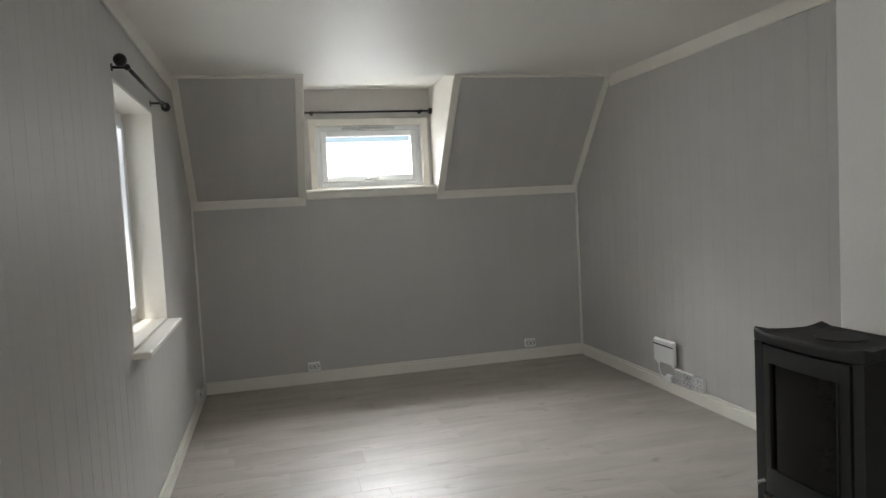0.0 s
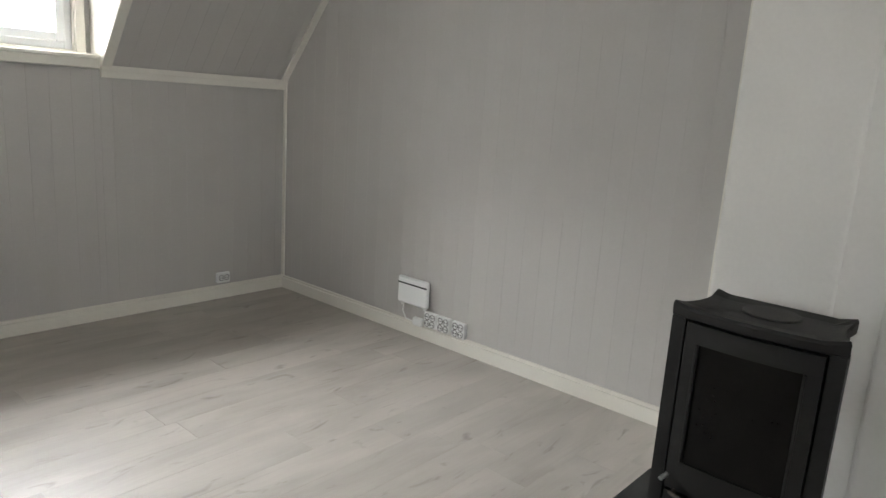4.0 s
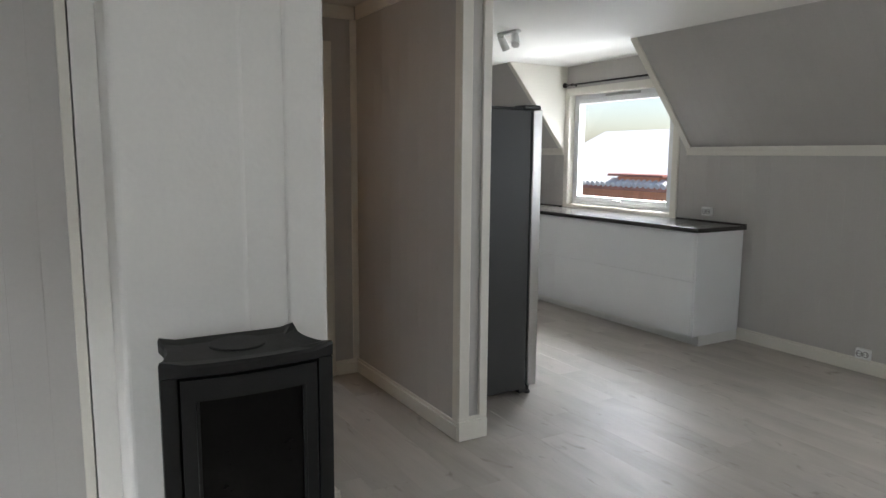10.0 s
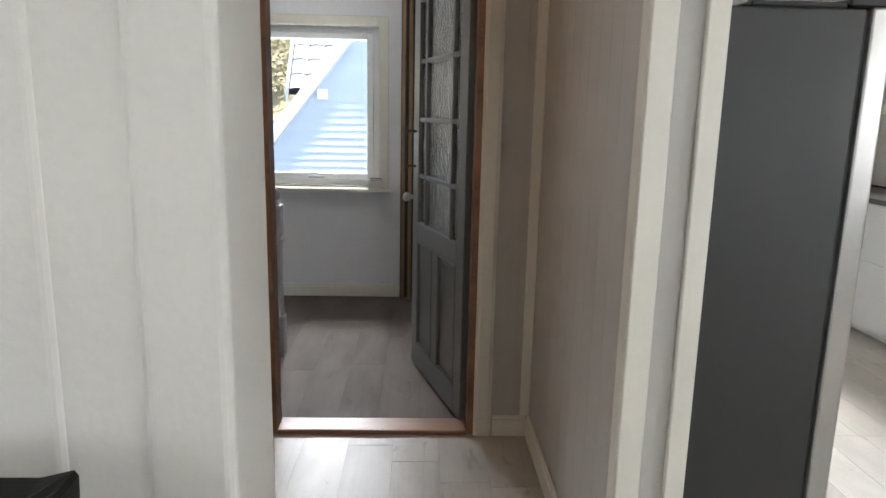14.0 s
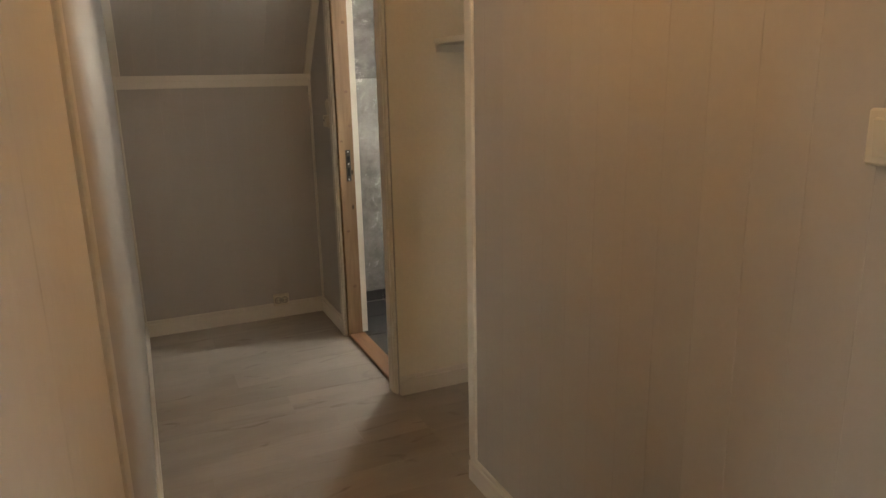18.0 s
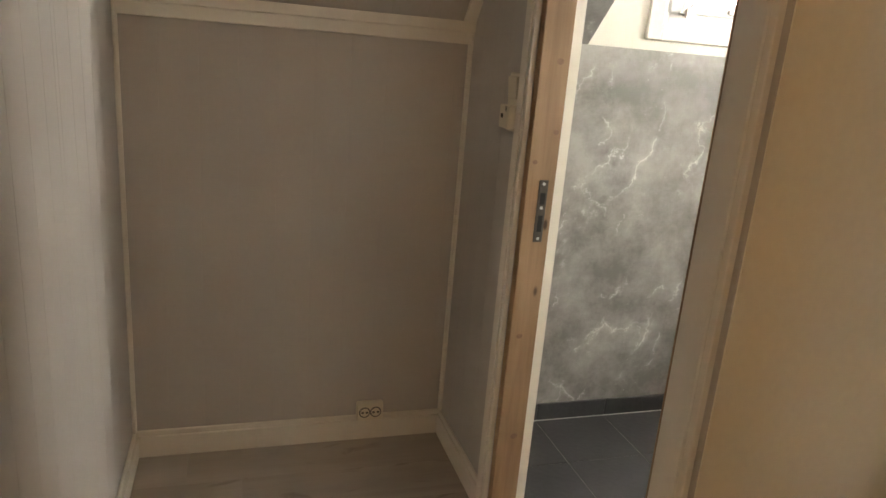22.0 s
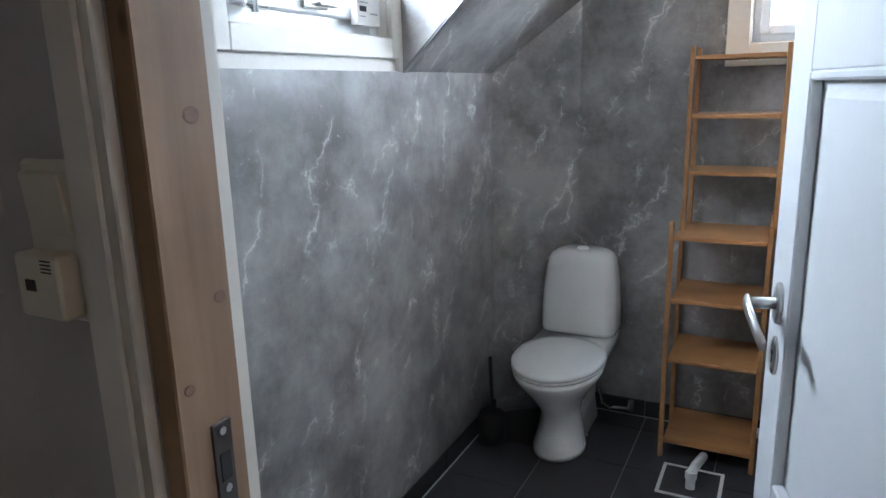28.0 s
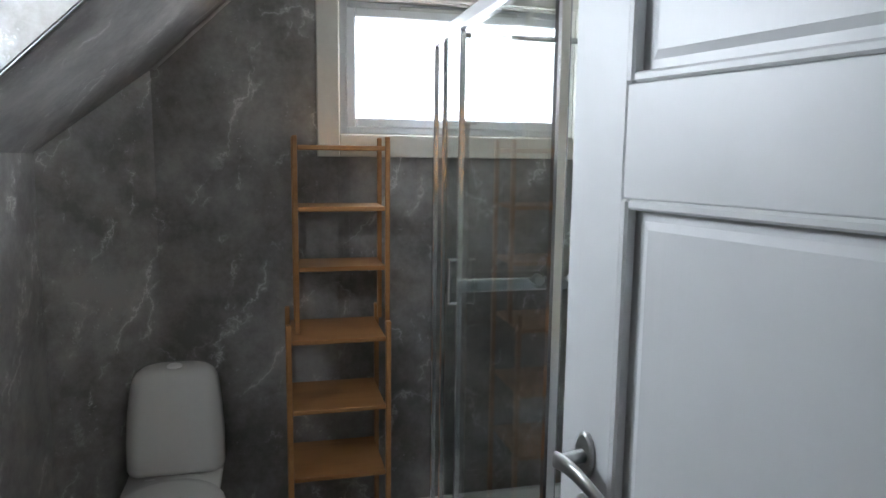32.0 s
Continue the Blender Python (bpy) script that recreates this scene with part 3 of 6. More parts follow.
# landing walls
LAND_FACE = Face((LAND_E, -2.0, 0), -Y, Z, -X)       # u = -2.0 - y
LW = (1.035, 1.985, 0.825, 1.97)
panel_wall("wall_landing_east", LAND_FACE, 0.0, 2.85, CEILING, [LW], thick=0.2, boards=False, material=WHITEWALL, label="white painted landing wall with a window")
panel_wall("wall_landing_south", Face((1.343, -4.75, 0), X, Z, Y), 0.0, 2.3, CEILING, thick=0.1, boards=False, material=WHITEWALL, label="white painted landing wall")
panel_wall("wall_landing_north", Face((3.496, -2.2, 0), -X, Z, -Y), 0.0, 2.153, CEILING, thick=0.02, boards=False, material=WHITEWALL, label="white painted landing wall")
# bathroom walls: stone-look panels
BD0, BD1 = 1.66, 2.645
panel_wall("wall_bath_north", N_BATH, 0.0, 3.335 - 1.335, lambda u: 1.44, [], thick=0.12, boards=False, material=MARBLE, label="grey marble-look bathroom wall panels")
BW2 = (0.30 + 0.885, 0.30 + 1.775, 1.509, 1.99)
panel_wall("wall_bath_east", E_BATH, 0.585, 2.7, lambda u: min(CEILING, 1.44 + 0.95 * (u - 0.30)) if u < 1.226 else CEILING, [BW2], kinks=(1.226,), thick=0.2, step=0.60, shift=0.02, material=MARBLE, label="dark grey marble-look bathroom wall panels with a window")
DIA = Vector((3.57 - 3.335, -0.285, 0)).normalized()
panel_wall("wall_bath_corner", Face((3.335, 0, 0), DIA, Z, Vector((DIA.y, -DIA.x, 0))), 0.0, 0.37, lambda u: 1.44 + 0.95 * 0.772 * u, thick=0.05, boards=False, material=MARBLE, label="grey marble-look panel across the bathroom corner")
panel_wall("wall_bath_south", Face((BATH_E, -2.15, 0), -X, Z, Y), 0.0, 1.5, CEILING, thick=0.04, step=0.60, material=MARBLE, label="grey marble-look bathroom wall panels")
panel_wall("wall_bath_west", Face((1.342, -1.36, 0), Y, Z, X), 0.0, 1.36, lambda u: CEILING if u < 0.434 else 1.44 + 0.95 * (1.36 - u), [(0.09, 0.839, 0, 2.06)], thick=0.006, boards=False, kinks=(0.434,), material=MARBLE, label="grey marble-look wall panels beside the door")

# ---- floors, ceilings, slopes ----
structure(link("ground", B(-60, -60, -3.3, 60, 60, -3.2), mat("street_asphalt", (0.06, 0.06, 0.06), 0.9, var=0.2)), "grey street ground far below the windows", "ground")
floor = structure(link("floor", B(WEST - 0.2, SOUTH - 0.1, -0.12, 3.9, 0.1, -0.012), GROUT), "pale grey oak laminate floor", "floor")
slab = bmesh.new()
box(slab, WEST - 0.25, SOUTH + RUN, CEILING, 3.85, -RUN, CEILING + 0.1)
box(slab, DORM0 - 0.02, -RUN - 0.01, CEILING + 0.05, DORM1 + 0.02, 0.26, CEILING + 0.13)
box(slab, BD0 - 0.02, -RUN - 0.01, CEILING + 0.05, BD1 + 0.02, 0.24, CEILING + 0.13)
box(slab, KD0 - 0.02, SOUTH - 0.2, CEILING, KD1 + 0.02, SOUTH + RUN, CEILING + 0.1)
box(slab, SD0 - 0.02, SOUTH - 0.2, CEILING, SD1 + 0.02, SOUTH + RUN, CEILING + 0.1)
structure(link("ceiling", slab, CEIL), "glossy white painted ceiling", "ceiling")


def slope(name, x0, x1, ybase, sign, knee, run, top, material, label, boards=True):
    """A roof slope from the knee wall up to the ceiling; sign: where the room lies along y."""
    d = Vector((0, sign * run, top - knee))
    length = d.length
    v = d.normalized()
    n = X.cross(v) if sign < 0 else v.cross(X)
    f = Face((x0, ybase, knee), X, v, n if n.z < 0 else -n)
    return panel_wall(name, f, 0.0, x1 - x0, length, thick=0.1, material=material, label=label, boards=boards)


SL = "warm grey sloping attic ceiling of grooved boards"
slope("slope_north_west", WEST, DORM0 - 0.05, 0, -1, KNEE, RUN, CEILING, GREY, SL)
slope("slope_north_middle", DORM1 + 0.05, 0.0, 0, -1, KNEE, RUN, CEILING, GREY, SL)
slope("slope_corridor", CORR, HALL_X, 0, -1, KNEE - 0.03, RUN, CEILING, GREY, SL)
slope("slope_south_west", WEST, SD0 - 0.05, SOUTH, 1, KNEE, RUN, CEILING, GREY, SL)
slope("slope_south_middle", SD1 + 0.05, KD0 - 0.05, SOUTH, 1, KNEE, RUN, CEILING, GREY, SL)
slope("slope_south_east", KD1 + 0.05, 3.8, SOUTH, 1, KNEE, RUN, CEILING, GREY, SL)
BS = "dark grey marble-look sloping bathroom ceiling"
slope("slope_bath_east", BD1 + 0.05, BATH_E, 0, -1, 1.44, 0.926, CEILING, MARBLE, BS, False)
slope("slope_bath_west", 1.342, BD0 - 0.05, 0, -1, 1.44, 0.926, CEILING, MARBLE, BS, False)


def cheek(name, x, side, ybase, sign, knee, run, out, material, label):
    """The three-cornered side wall of a dormer, from the slope's edge out to the dormer front."""
    bm = bmesh.new()
    pts = [(ybase + sign * run, CEILING), (ybase, knee), (ybase - sign * out, knee), (ybase - sign * out, CEILING + 0.06), (ybase + sign * run, CEILING + 0.06)]
    a = [bm.verts.new((x, y, z)) for y, z in pts]
    b = [bm.verts.new((x + side * 0.05, y, z)) for y, z in pts]
    bm.faces.new(a)
    bm.faces.new(b[::-1])
    for i in range(5):
        bm.faces.new((a[i], a[(i + 1) % 5], b[(i + 1) % 5], b[i]))
    bmesh.ops.recalc_face_normals(bm, faces=bm.faces[:])
    return structure(link(name, bm, material), label, "wall")


WC = "white painted side wall of a dormer"
cheek("cheek_north_west", DORM0, -1, 0, -1, KNEE, RUN, 0.16, TRIM, WC)
cheek("cheek_north_east", DORM1, 1, 0, -1, KNEE, RUN, 0.16, TRIM, WC)
cheek("cheek_south_west", SD0, -1, SOUTH, 1, KNEE, RUN, 0.02, TRIM, WC)
cheek("cheek_south_east", SD1, 1, SOUTH, 1, KNEE, RUN, 0.02, TRIM, WC)
cheek("cheek_kitchen_west", KD0, -1, SOUTH, 1, KNEE, RUN, 0.02, TRIM, WC)
cheek("cheek_kitchen_east", KD1, 1, SOUTH, 1, KNEE, RUN, 0.02, TRIM, WC)
cheek("cheek_bath_east", BD1, 1, 0, -1, 1.44, 0.926, 0.07, MARBLE, "grey marble-look side wall of the bathroom dormer")
cheek("cheek_bath_west", BD0, -1, 0, -1, 1.44, 0.926, 0.07, MARBLE, "grey marble-look side wall of the bathroom dormer")
# dormer fronts
DN = Face((DORM0, 0.10, 0), X, Z, -Y)
NWIN = (0.10, 1.0, 1.565, 2.085)
panel_wall("wall_dormer_north", DN, 0.0, DORM1 - DORM0, CEILING + 0.05, [NWIN], bottom=1.40, thick=0.14, boards=False, material=GREY, label="grey painted dormer front around a window")
DB = Face((BD0, 0.012, 0), X, Z, -Y)
BN = (0.27, 0.935, 1.525, 2.05)
panel_wall("wall_dormer_bath", DB, 0.0, BD1 - BD0, CEILING + 0.05, [BN], bottom=1.40, thick=0.14, boards=False, material=TRIM, label="white painted dormer front around a window")

# chimney
bm = bmesh.new()
box(bm, -0.385, -3.665, 0, CORR + 0.007, -3.242, CEILING, 0.022, 4)
box(bm, -0.376, -3.83, 0.001, CORR + 0.0065, -3.63, CEILING)
b2 = bmesh.new()
box(b2, -0.387, -3.958, 0, CORR + 0.007, -3.798, CEILING, 0.022, 4)
for v in b2.verts:
    if v.co.y < -3.9:
        v.co.y += 0.062 * (v.co.x + 0.387) / 0.579          # its south face is out of square
me = bpy.data.meshes.new("chimney_south")
b2.to_mesh(me)
b2.free()
bm.from_mesh(me)
bpy.data.meshes.remove(me)
box(bm, -0.03, -3.24, 0, CORR - 0.07, -3.157, CEILING)
structure(link("chimney", bm, PLASTER), "white plastered chimney breast behind the stove", "chimney")
structure(link("ceiling_beam", B(WEST, -3.82, 2.21, -0.38, -3.70, CEILING + 0.001, 0.004), TRIM), "white painted ceiling beam", "beam")

# ---- trim ----
def trim(name, face, u0, u1, v0, v1, d=0.014, n0=0.0, label="off-white painted trim board", material=None, bev=0.003):
    return structure(link(name, face.box(bmesh.new(), u0, u1, v0, v1, n0, n0 + d, bev), material or TRIM), label, "trim")


def skirting(face, u0, u1, h=0.095, d=0.016, material=None):
    """Baseboard with a stepped upper edge."""
    bm = bmesh.new()
    face.box(bm, u0, u1, 0.0, h - 0.02, 0, d, 0.002)
    face.box(bm, u0, u1, h - 0.02, h, 0, d * 0.62, 0.003)
    return structure(link("baseboard", bm, material or TRIM), "off-white painted baseboard", "baseboard")


def bar(name, p0, p1, side, out, w, d, label="off-white painted trim board", material=None):
    """A board between two points; side: across it, out: into the room."""
    p0, p1, side, out = Vector(p0), Vector(p1), Vector(side).normalized(), Vector(out).normalized()
    f = Face(p0, (p1 - p0).normalized(), side, out)
    return structure(link(name, f.box(bmesh.new(), 0, (p1 - p0).length, -w / 2, w / 2, 0, d, 0.003), material or TRIM), label, "trim")


skirting(N_LIVING, 0.0, -WEST)
skirting(E_LIVING, 0.016, 3.153)
skirting(W_LIVING, 0.016, 7.68)
skirting(S_KITCHEN, 0.02, 0.56 - WEST)
skirting(N_CORR, 0.0, HALL_X - CORR)
skirting(W_CORR, 0.016, 3.24)
skirting(E_HALL, 0.016, 0.464)
skirting(E_HALL, 2.12, 3.555)
skirting(E_HALL, 4.605, 4.75)
skirting(PART_N, 0.0, HALL_X + 0.028)
skirting(Face((HALL_X + 0.002, -1.369, 0), X, Z, -Y), 0.0, 0.49)
skirting(Face((LAND_E, -2.2, 0), -Y, Z, -X), 0.0, 2.55)
skirting(Face((-0.028, -4.767, 0), -Y, Z, -X), -0.012, 0.157, 0.12)
skirting(Face((-0.387, -3.80, 0), -Y, Z, -X), 0.0, 0.19, 0.10)
skirting(Face((-0.387, -3.975, 0), X, Z, -Y), -0.016, 0.49, 0.10)
skirting(Face((-0.385, -3.238, 0), X, Z, Y), 0.0, 0.36)
# knee-wall trims, two-stepped
def knee_trim(face, u0, u1, v=KNEE):
    bm = bmesh.new()
    face.box(bm, u0, u1, v - 0.045, v + 0.012, 0.0, 0.02, 0.002)
    face.box(bm, u0, u1, v - 0.008, v + 0.024, 0.012, 0.034, 0.002)
    return structure(link("trim", bm, TRIM), "off-white painted trim under the slope", "trim")


knee_trim(N_LIVING, 0.0, DORM0 - WEST - 0.004)
knee_trim(N_LIVING, DORM1 - WEST + 0.004, -WEST)
knee_trim(N_CORR, 0.0, HALL_X - CORR, KNEE - 0.03)
knee_trim(S_KITCHEN, 0.0, SD0 - WEST - 0.004)
knee_trim(S_KITCHEN, SD1 - WEST + 0.004, KD0 - WEST - 0.004)
knee_trim(S_KITCHEN, KD1 - WEST + 0.004, 7.0)
SV = Vector((0, -RUN, CEILING - KNEE)).normalized()
SN = Vector((0, -(CEILING - KNEE), -RUN)).normalized()
TV = Vector((0, RUN, CEILING - KNEE)).normalized()
TN = Vector((0, CEILING - KNEE, -RUN)).normalized()
for x, dx in ((WEST, 0.025), (DORM0, -0.03), (DORM1, 0.03), (0.0, -0.025)):
    w = 0.05 if abs(dx) < 0.03 else 0.06
    bar("trim", (x + dx, 0, KNEE), (x + dx, -RUN, CEILING), X, SN, w, 0.016)
for x, dx in ((SD0, -0.03), (SD1, 0.03), (KD0, -0.03), (KD1, 0.03)):
    bar("trim", (x + dx, SOUTH, KNEE), (x + dx, SOUTH + RUN, CEILING), X, TN, 0.06, 0.016)
for x in (CORR + 0.02, HALL_X - 0.02):
    bar("trim", (x, 0, KNEE - 0.03), (x, -RUN, CEILING), X, SN, 0.04, 0.014)
# corner strips of the bathroom dormer and slope
BV = Vector((0, -0.926, CEILING - 1.44)).normalized()
BNRM = Vector((0, -(CEILING - 1.44), -0.926)).normalized()
bar("trim", (BD1 + 0.010, -0.002, 1.437), (BD1 + 0.010, -0.926, CEILING), X, BNRM, 0.022, 0.004, "pale metal corner strip along the dormer edge", SATIN)
bar("trim", (BATH_E - 0.006, -0.29, 1.44 + 0.95 * 0.29), (BATH_E - 0.006, -0.926, CEILING), X, BNRM, 0.012, 0.010, "pale metal corner strip under the slope", SATIN)
trim("trim", Face((BD1 - 0.022, 0.010, 0), X, Z, -Y), 0.0, 0.020, 1.44, CEILING, 0.016, label="cream painted corner trim beside the dormer window")
# narrow crown boards round the chimney head
for p0, p1, out in (((-0.386, -3.238, 2.295), (-0.386, -3.66, 2.295), -X), ((-0.03, -3.237, 2.285), (-0.386, -3.237, 2.285), Y), ((-0.031, -3.157, 2.285), (-0.031, -3.237, 2.285), -X)):
    bar("trim", p0, p1, Z, out, 0.05 if out.x else 0.07, 0.010, "narrow white board round the chimney head")
# top of the slopes and crown boards
trimtop = Face((WEST, -RUN, CEILING), X, -Y, -Z)
trim("trim", trimtop, 0.0, DORM0 - WEST, -0.005, 0.045, 0.016)
trim("trim", trimtop, DORM1 - WEST, -WEST, -0.005, 0.045, 0.016)
trim("trim", E_LIVING, RUN, 3.155, CEILING - 0.085, CEILING, 0.016, label="off-white painted crown board")
trim("trim", W_LIVING, RUN, 7.0, CEILING - 0.085, CEILING, 0.016, label="off-white painted crown board")
trim("trim", PART_N, 0.0, HALL_X, CEILING - 0.08, CEILING, 0.016, label="off-white painted crown board")
trim("trim", E_HALL, 2.12, 4.75, CEILING - 0.08, CEILING, 0.016, label="off-white painted crown board")
# upright corner trims
trim("trim", E_LIVING, 0.0, 0.03, 0.095, KNEE, 0.014)
trim("trim", W_LIVING, 0.0, 0.03, 0.095, KNEE, 0.014)
trim("trim", E_LIVING, 3.116, 3.152, 0.0, CEILING - 0.085, 0.018)
trim("trim", W_CORR, 0.0, 0.025, 0.095, KNEE, 0.012)
trim("trim", E_HALL, 0.0, 0.025, 0.095, KNEE, 0.012)
trim("trim", E_HALL, 2.12, 2.165, 0.095, CEILING - 0.08, 0.014)
trim("trim", W_CORR, 3.19, 3.241, 0.0, CEILING, 0.013)
trim("trim", E_HALL, 4.725, 4.767, 0.095, CEILING - 0.08, 0.012)
# partition end: two boards with a groove between, a cap block under the ceiling
PE = Face((-0.028, -4.767, 0), -Y, Z, -X)
structure(link("partition_end_core", B(-0.0279, -4.913, 0.0, -0.02, -4.768, CEILING), GREY), "grey end of the partition", "wall")
trim("trim", PE, -0.014, 0.045, 0.12, CEILING - 0.085, 0.018)
trim("trim", PE, 0.105, 0.153, 0.12, CEILING - 0.085, 0.018)
trim("trim", PART_N, 0.0, 0.05, 0.095, CEILING - 0.08, 0.014)
trim("trim", PE, -0.022, 0.16, CEILING - 0.085, CEILING, 0.024, label="off-white cap block under the ceiling")
# ceiling joint strip beside the chimney
trim("trim", Face((-0.58, -3.10, CEILING), -Y, X, -Z), 0.0, 0.95, 0.0, 0.045, 0.012, label="white strip over a ceiling joint")


# ---- windows ----
def window(name, face, u0, u1, v0, v1, depth, label, pane, casing=0.05, sill=0.0, frame_w=0.045, sash_w=0.05, handle=True, vent=False, lining=True, mullions=()):
    """A window in its opening: lining, frame, sash, pane, sill board, handle and vent strip."""
    root = structure(new(name), label, "window")
    nb = -depth
    if lining:
        bm = bmesh.new()
        for a, b, c, d in ((u0 - 0.001, u0 + 0.012, v0, v1), (u1 - 0.012, u1 + 0.001, v0, v1), (u0 + 0.012, u1 - 0.012, v1 - 0.012, v1 + 0.001), (u0 + 0.012, u1 - 0.012, v0 - 0.001, v0 + 0.012)):
            face.box(bm, a, b, c, d, nb, 0.002)
        part("lining", bm, TRIM, root)
    if casing:
        for a, b, c, d in ((u0 - casing, u0 + 0.008, v0 - (0 if sill else casing), v1 + casing), (u1 - 0.008, u1 + casing, v0 - (0 if sill else casing), v1 + casing), (u0 + 0.008, u1 - 0.008, v1 - 0.008, v1 + casing)) + (() if sill else ((u0 + 0.008, u1 - 0.008, v0 - casing, v0 + 0.008),)):
            part("casing", face.box(bmesh.new(), a, b, c, d, 0.002, 0.018, 0.003), TRIM, root)
    if sill:
        part("window_sill", face.box(bmesh.new(), u0 - casing - 0.03, u1 + casing + 0.03, v0 - 0.028, v0, nb + 0.02, sill, 0.006), TRIM, root, "white painted window sill")
    a0, a1, b0, b1 = u0 + 0.012, u1 - 0.012, v0 + 0.012, v1 - 0.012
    bm = bmesh.new()
    fw = frame_w
    for a, b, c, d in ((a0, a0 + fw, b0, b1), (a1 - fw, a1, b0, b1), (a0 + fw, a1 - fw, b0, b0 + fw), (a0 + fw, a1 - fw, b1 - fw, b1)):
        face.box(bm, a, b, c, d, nb, nb + 0.07, 0.003)
    part("window_frame", bm, PVC, root)
    s0, s1, t0, t1 = a0 + fw - 0.008, a1 - fw + 0.008, b0 + fw - 0.008, b1 - fw + 0.008
    bm = bmesh.new()
    sw = sash_w
    for a, b, c, d in ((s0, s0 + sw, t0, t1), (s1 - sw, s1, t0, t1), (s0 + sw, s1 - sw, t0, t0 + sw), (s0 + sw, s1 - sw, t1 - sw, t1)):
        face.box(bm, a, b, c, d, nb + 0.02, nb + 0.085, 0.005)
    part("sash", bm, PVC, root)
    p = part("pane", face.box(bmesh.new(), s0 + sw - 0.004, s1 - sw + 0.004, t0 + sw - 0.004, t1 - sw + 0.004, nb + 0.048, nb + 0.054), pane, root)
    p.visible_shadow = False
    um = (u0 + u1) / 2
    if handle:
        bm = bmesh.new()
        face.box(bm, um - 0.05, um + 0.05, t0 + 0.012, t0 + 0.03, nb + 0.085, nb + 0.10, 0.004)
        face.box(bm, um - 0.012, um + 0.07, t0 + 0.018, t0 + 0.032, nb + 0.10, nb + 0.118, 0.004)
        part("handle", bm, SATIN, root, "small satin metal window catch")
    if vent:
        part("vent", face.box(bmesh.new(), um - 0.22, um + 0.22, b1 - 0.032, b1 - 0.012, nb + 0.07, nb + 0.085, 0.003), SATIN, root, "grey ventilation strip")
    return root


window("window_1", DN, *NWIN, 0.10, "white dormer window over a white sill, bright sky behind", CLEAR, casing=0.045, vent=True)
structure(link("sill_board", B(DORM0, -0.035, 1.532, DORM1, 0.10, 1.556, 0.004), TRIM), "white painted sill board of the dormer", "trim")
window("window_2", W_LIVING, *WWIN, 0.22, "tall white gable window in a deep reveal", CLEAR, casing=0.0, sill=0.075, vent=True)
window("window_7", W_LIVING, *WWIN2, 0.22, "tall white gable window in a deep reveal", CLEAR, casing=0.0, sill=0.075, vent=True)
window("window_3", S_KITCHEN, *KWIN, 0.12, "wide white kitchen dormer window above the worktop", CLEAR, casing=0.06, vent=True)
window("window_8", S_KITCHEN, *SWIN, 0.12, "white south dormer window", CLEAR, casing=0.06, vent=True)
window("window_4", LAND_FACE, *LW, 0.12, "white landing window with a view of a blue house", CLEAR, casing=0.06, sill=0.09)
window("window_5", DB, *BN, 0.10, "small white bathroom dormer window", CLEAR, casing=0.05)
window("window_6", E_BATH, *BW2, 0.11, "white bathroom window with frosted glass in a wide cream frame", FROST, casing=0.07, vent=True, frame_w=0.03, sash_w=0.035)


# ---- doorways ----
def doorway(face, opening, thick, left, right, material_in, label):
    """Casings on the room side and a lining through the wall."""
    u0, u1, v0, v1 = opening
    for a, b in ((u0 - left, u0 + 0.002), (u1 - 0.002, u1 + right)):
        bm = bmesh.new()
        face.box(bm, a, b, 0.0, v1 + 0.06, 0.0, 0.014, 0.002)
        face.box(bm, a + 0.012, b - 0.012, 0.0, v1 + 0.05, 0.014, 0.02, 0.003)
        structure(link("trim", bm, TRIM), "off-white painted door casing", "trim")
    structure(link("trim", face.box(bmesh.new(), u0 + 0.002, u1 - 0.002, v1 - 0.002, v1 + 0.06, 0.0, 0.016, 0.003), TRIM), "off-white painted door casing", "trim")
    bm = bmesh.new()
    t = 0.028
    face.box(bm, u0, u0 + t, 0.0, v1, -thick - 0.004, -0.002, 0.002)
    face.box(bm, u1 - t, u1, 0.0, v1, -thick - 0.004, -0.002, 0.002)
    face.box(bm, u0 + t, u1 - t, v1 - t, v1, -thick - 0.004, -0.002, 0.002)
    structure(link("door_lining", bm, material_in), label, "trim")


doorway(E_HALL, BDOOR, 0.080, 0.06, 0.085, PINE, "bare pine door lining with knots")
structure(link("trim", B(1.3425, -0.521, 0.0, 1.366, -0.455, 2.06, 0.002), TRIM), "white painted casing on the bathroom side", "trim")
structure(link("trim", B(1.3285, -0.5245, 0.0, 1.366, -0.5212, 2.03), TRIM), "white painted lining strip on the bathroom side", "trim")
structure(link("trim", B(1.3425, -1.31, 0.0, 1.366, -1.2365, 2.06, 0.002), TRIM), "white painted casing on the bathroom side", "trim")
doorway(E_HALL, LDOOR, 0.10, 0.085, 0.075, PINE_H, "brown varnished pine door lining")


structure(link("dormer_sill", B(DORM0 + 0.002, -0.024, 1.4815, DORM1 - 0.002, 0.0985, 1.558, 0.004), TRIM), "white painted sill board under the dormer window", "sill")
# ---- things ----
def wpart(name, bm, material, root, label="", smooth=False):
    """A part given in the room's own coordinates."""
    bm.transform(root.matrix_world.inverted())
    return link(name, bm, material, root, label, smooth)


def rounded(pts, z0, z1):
    """A prism over a plan outline."""
    bm = bmesh.new()
    return loft(bm, [[(x, y, z0) for x, y in pts], [(x, y, z1) for x, y in pts]])


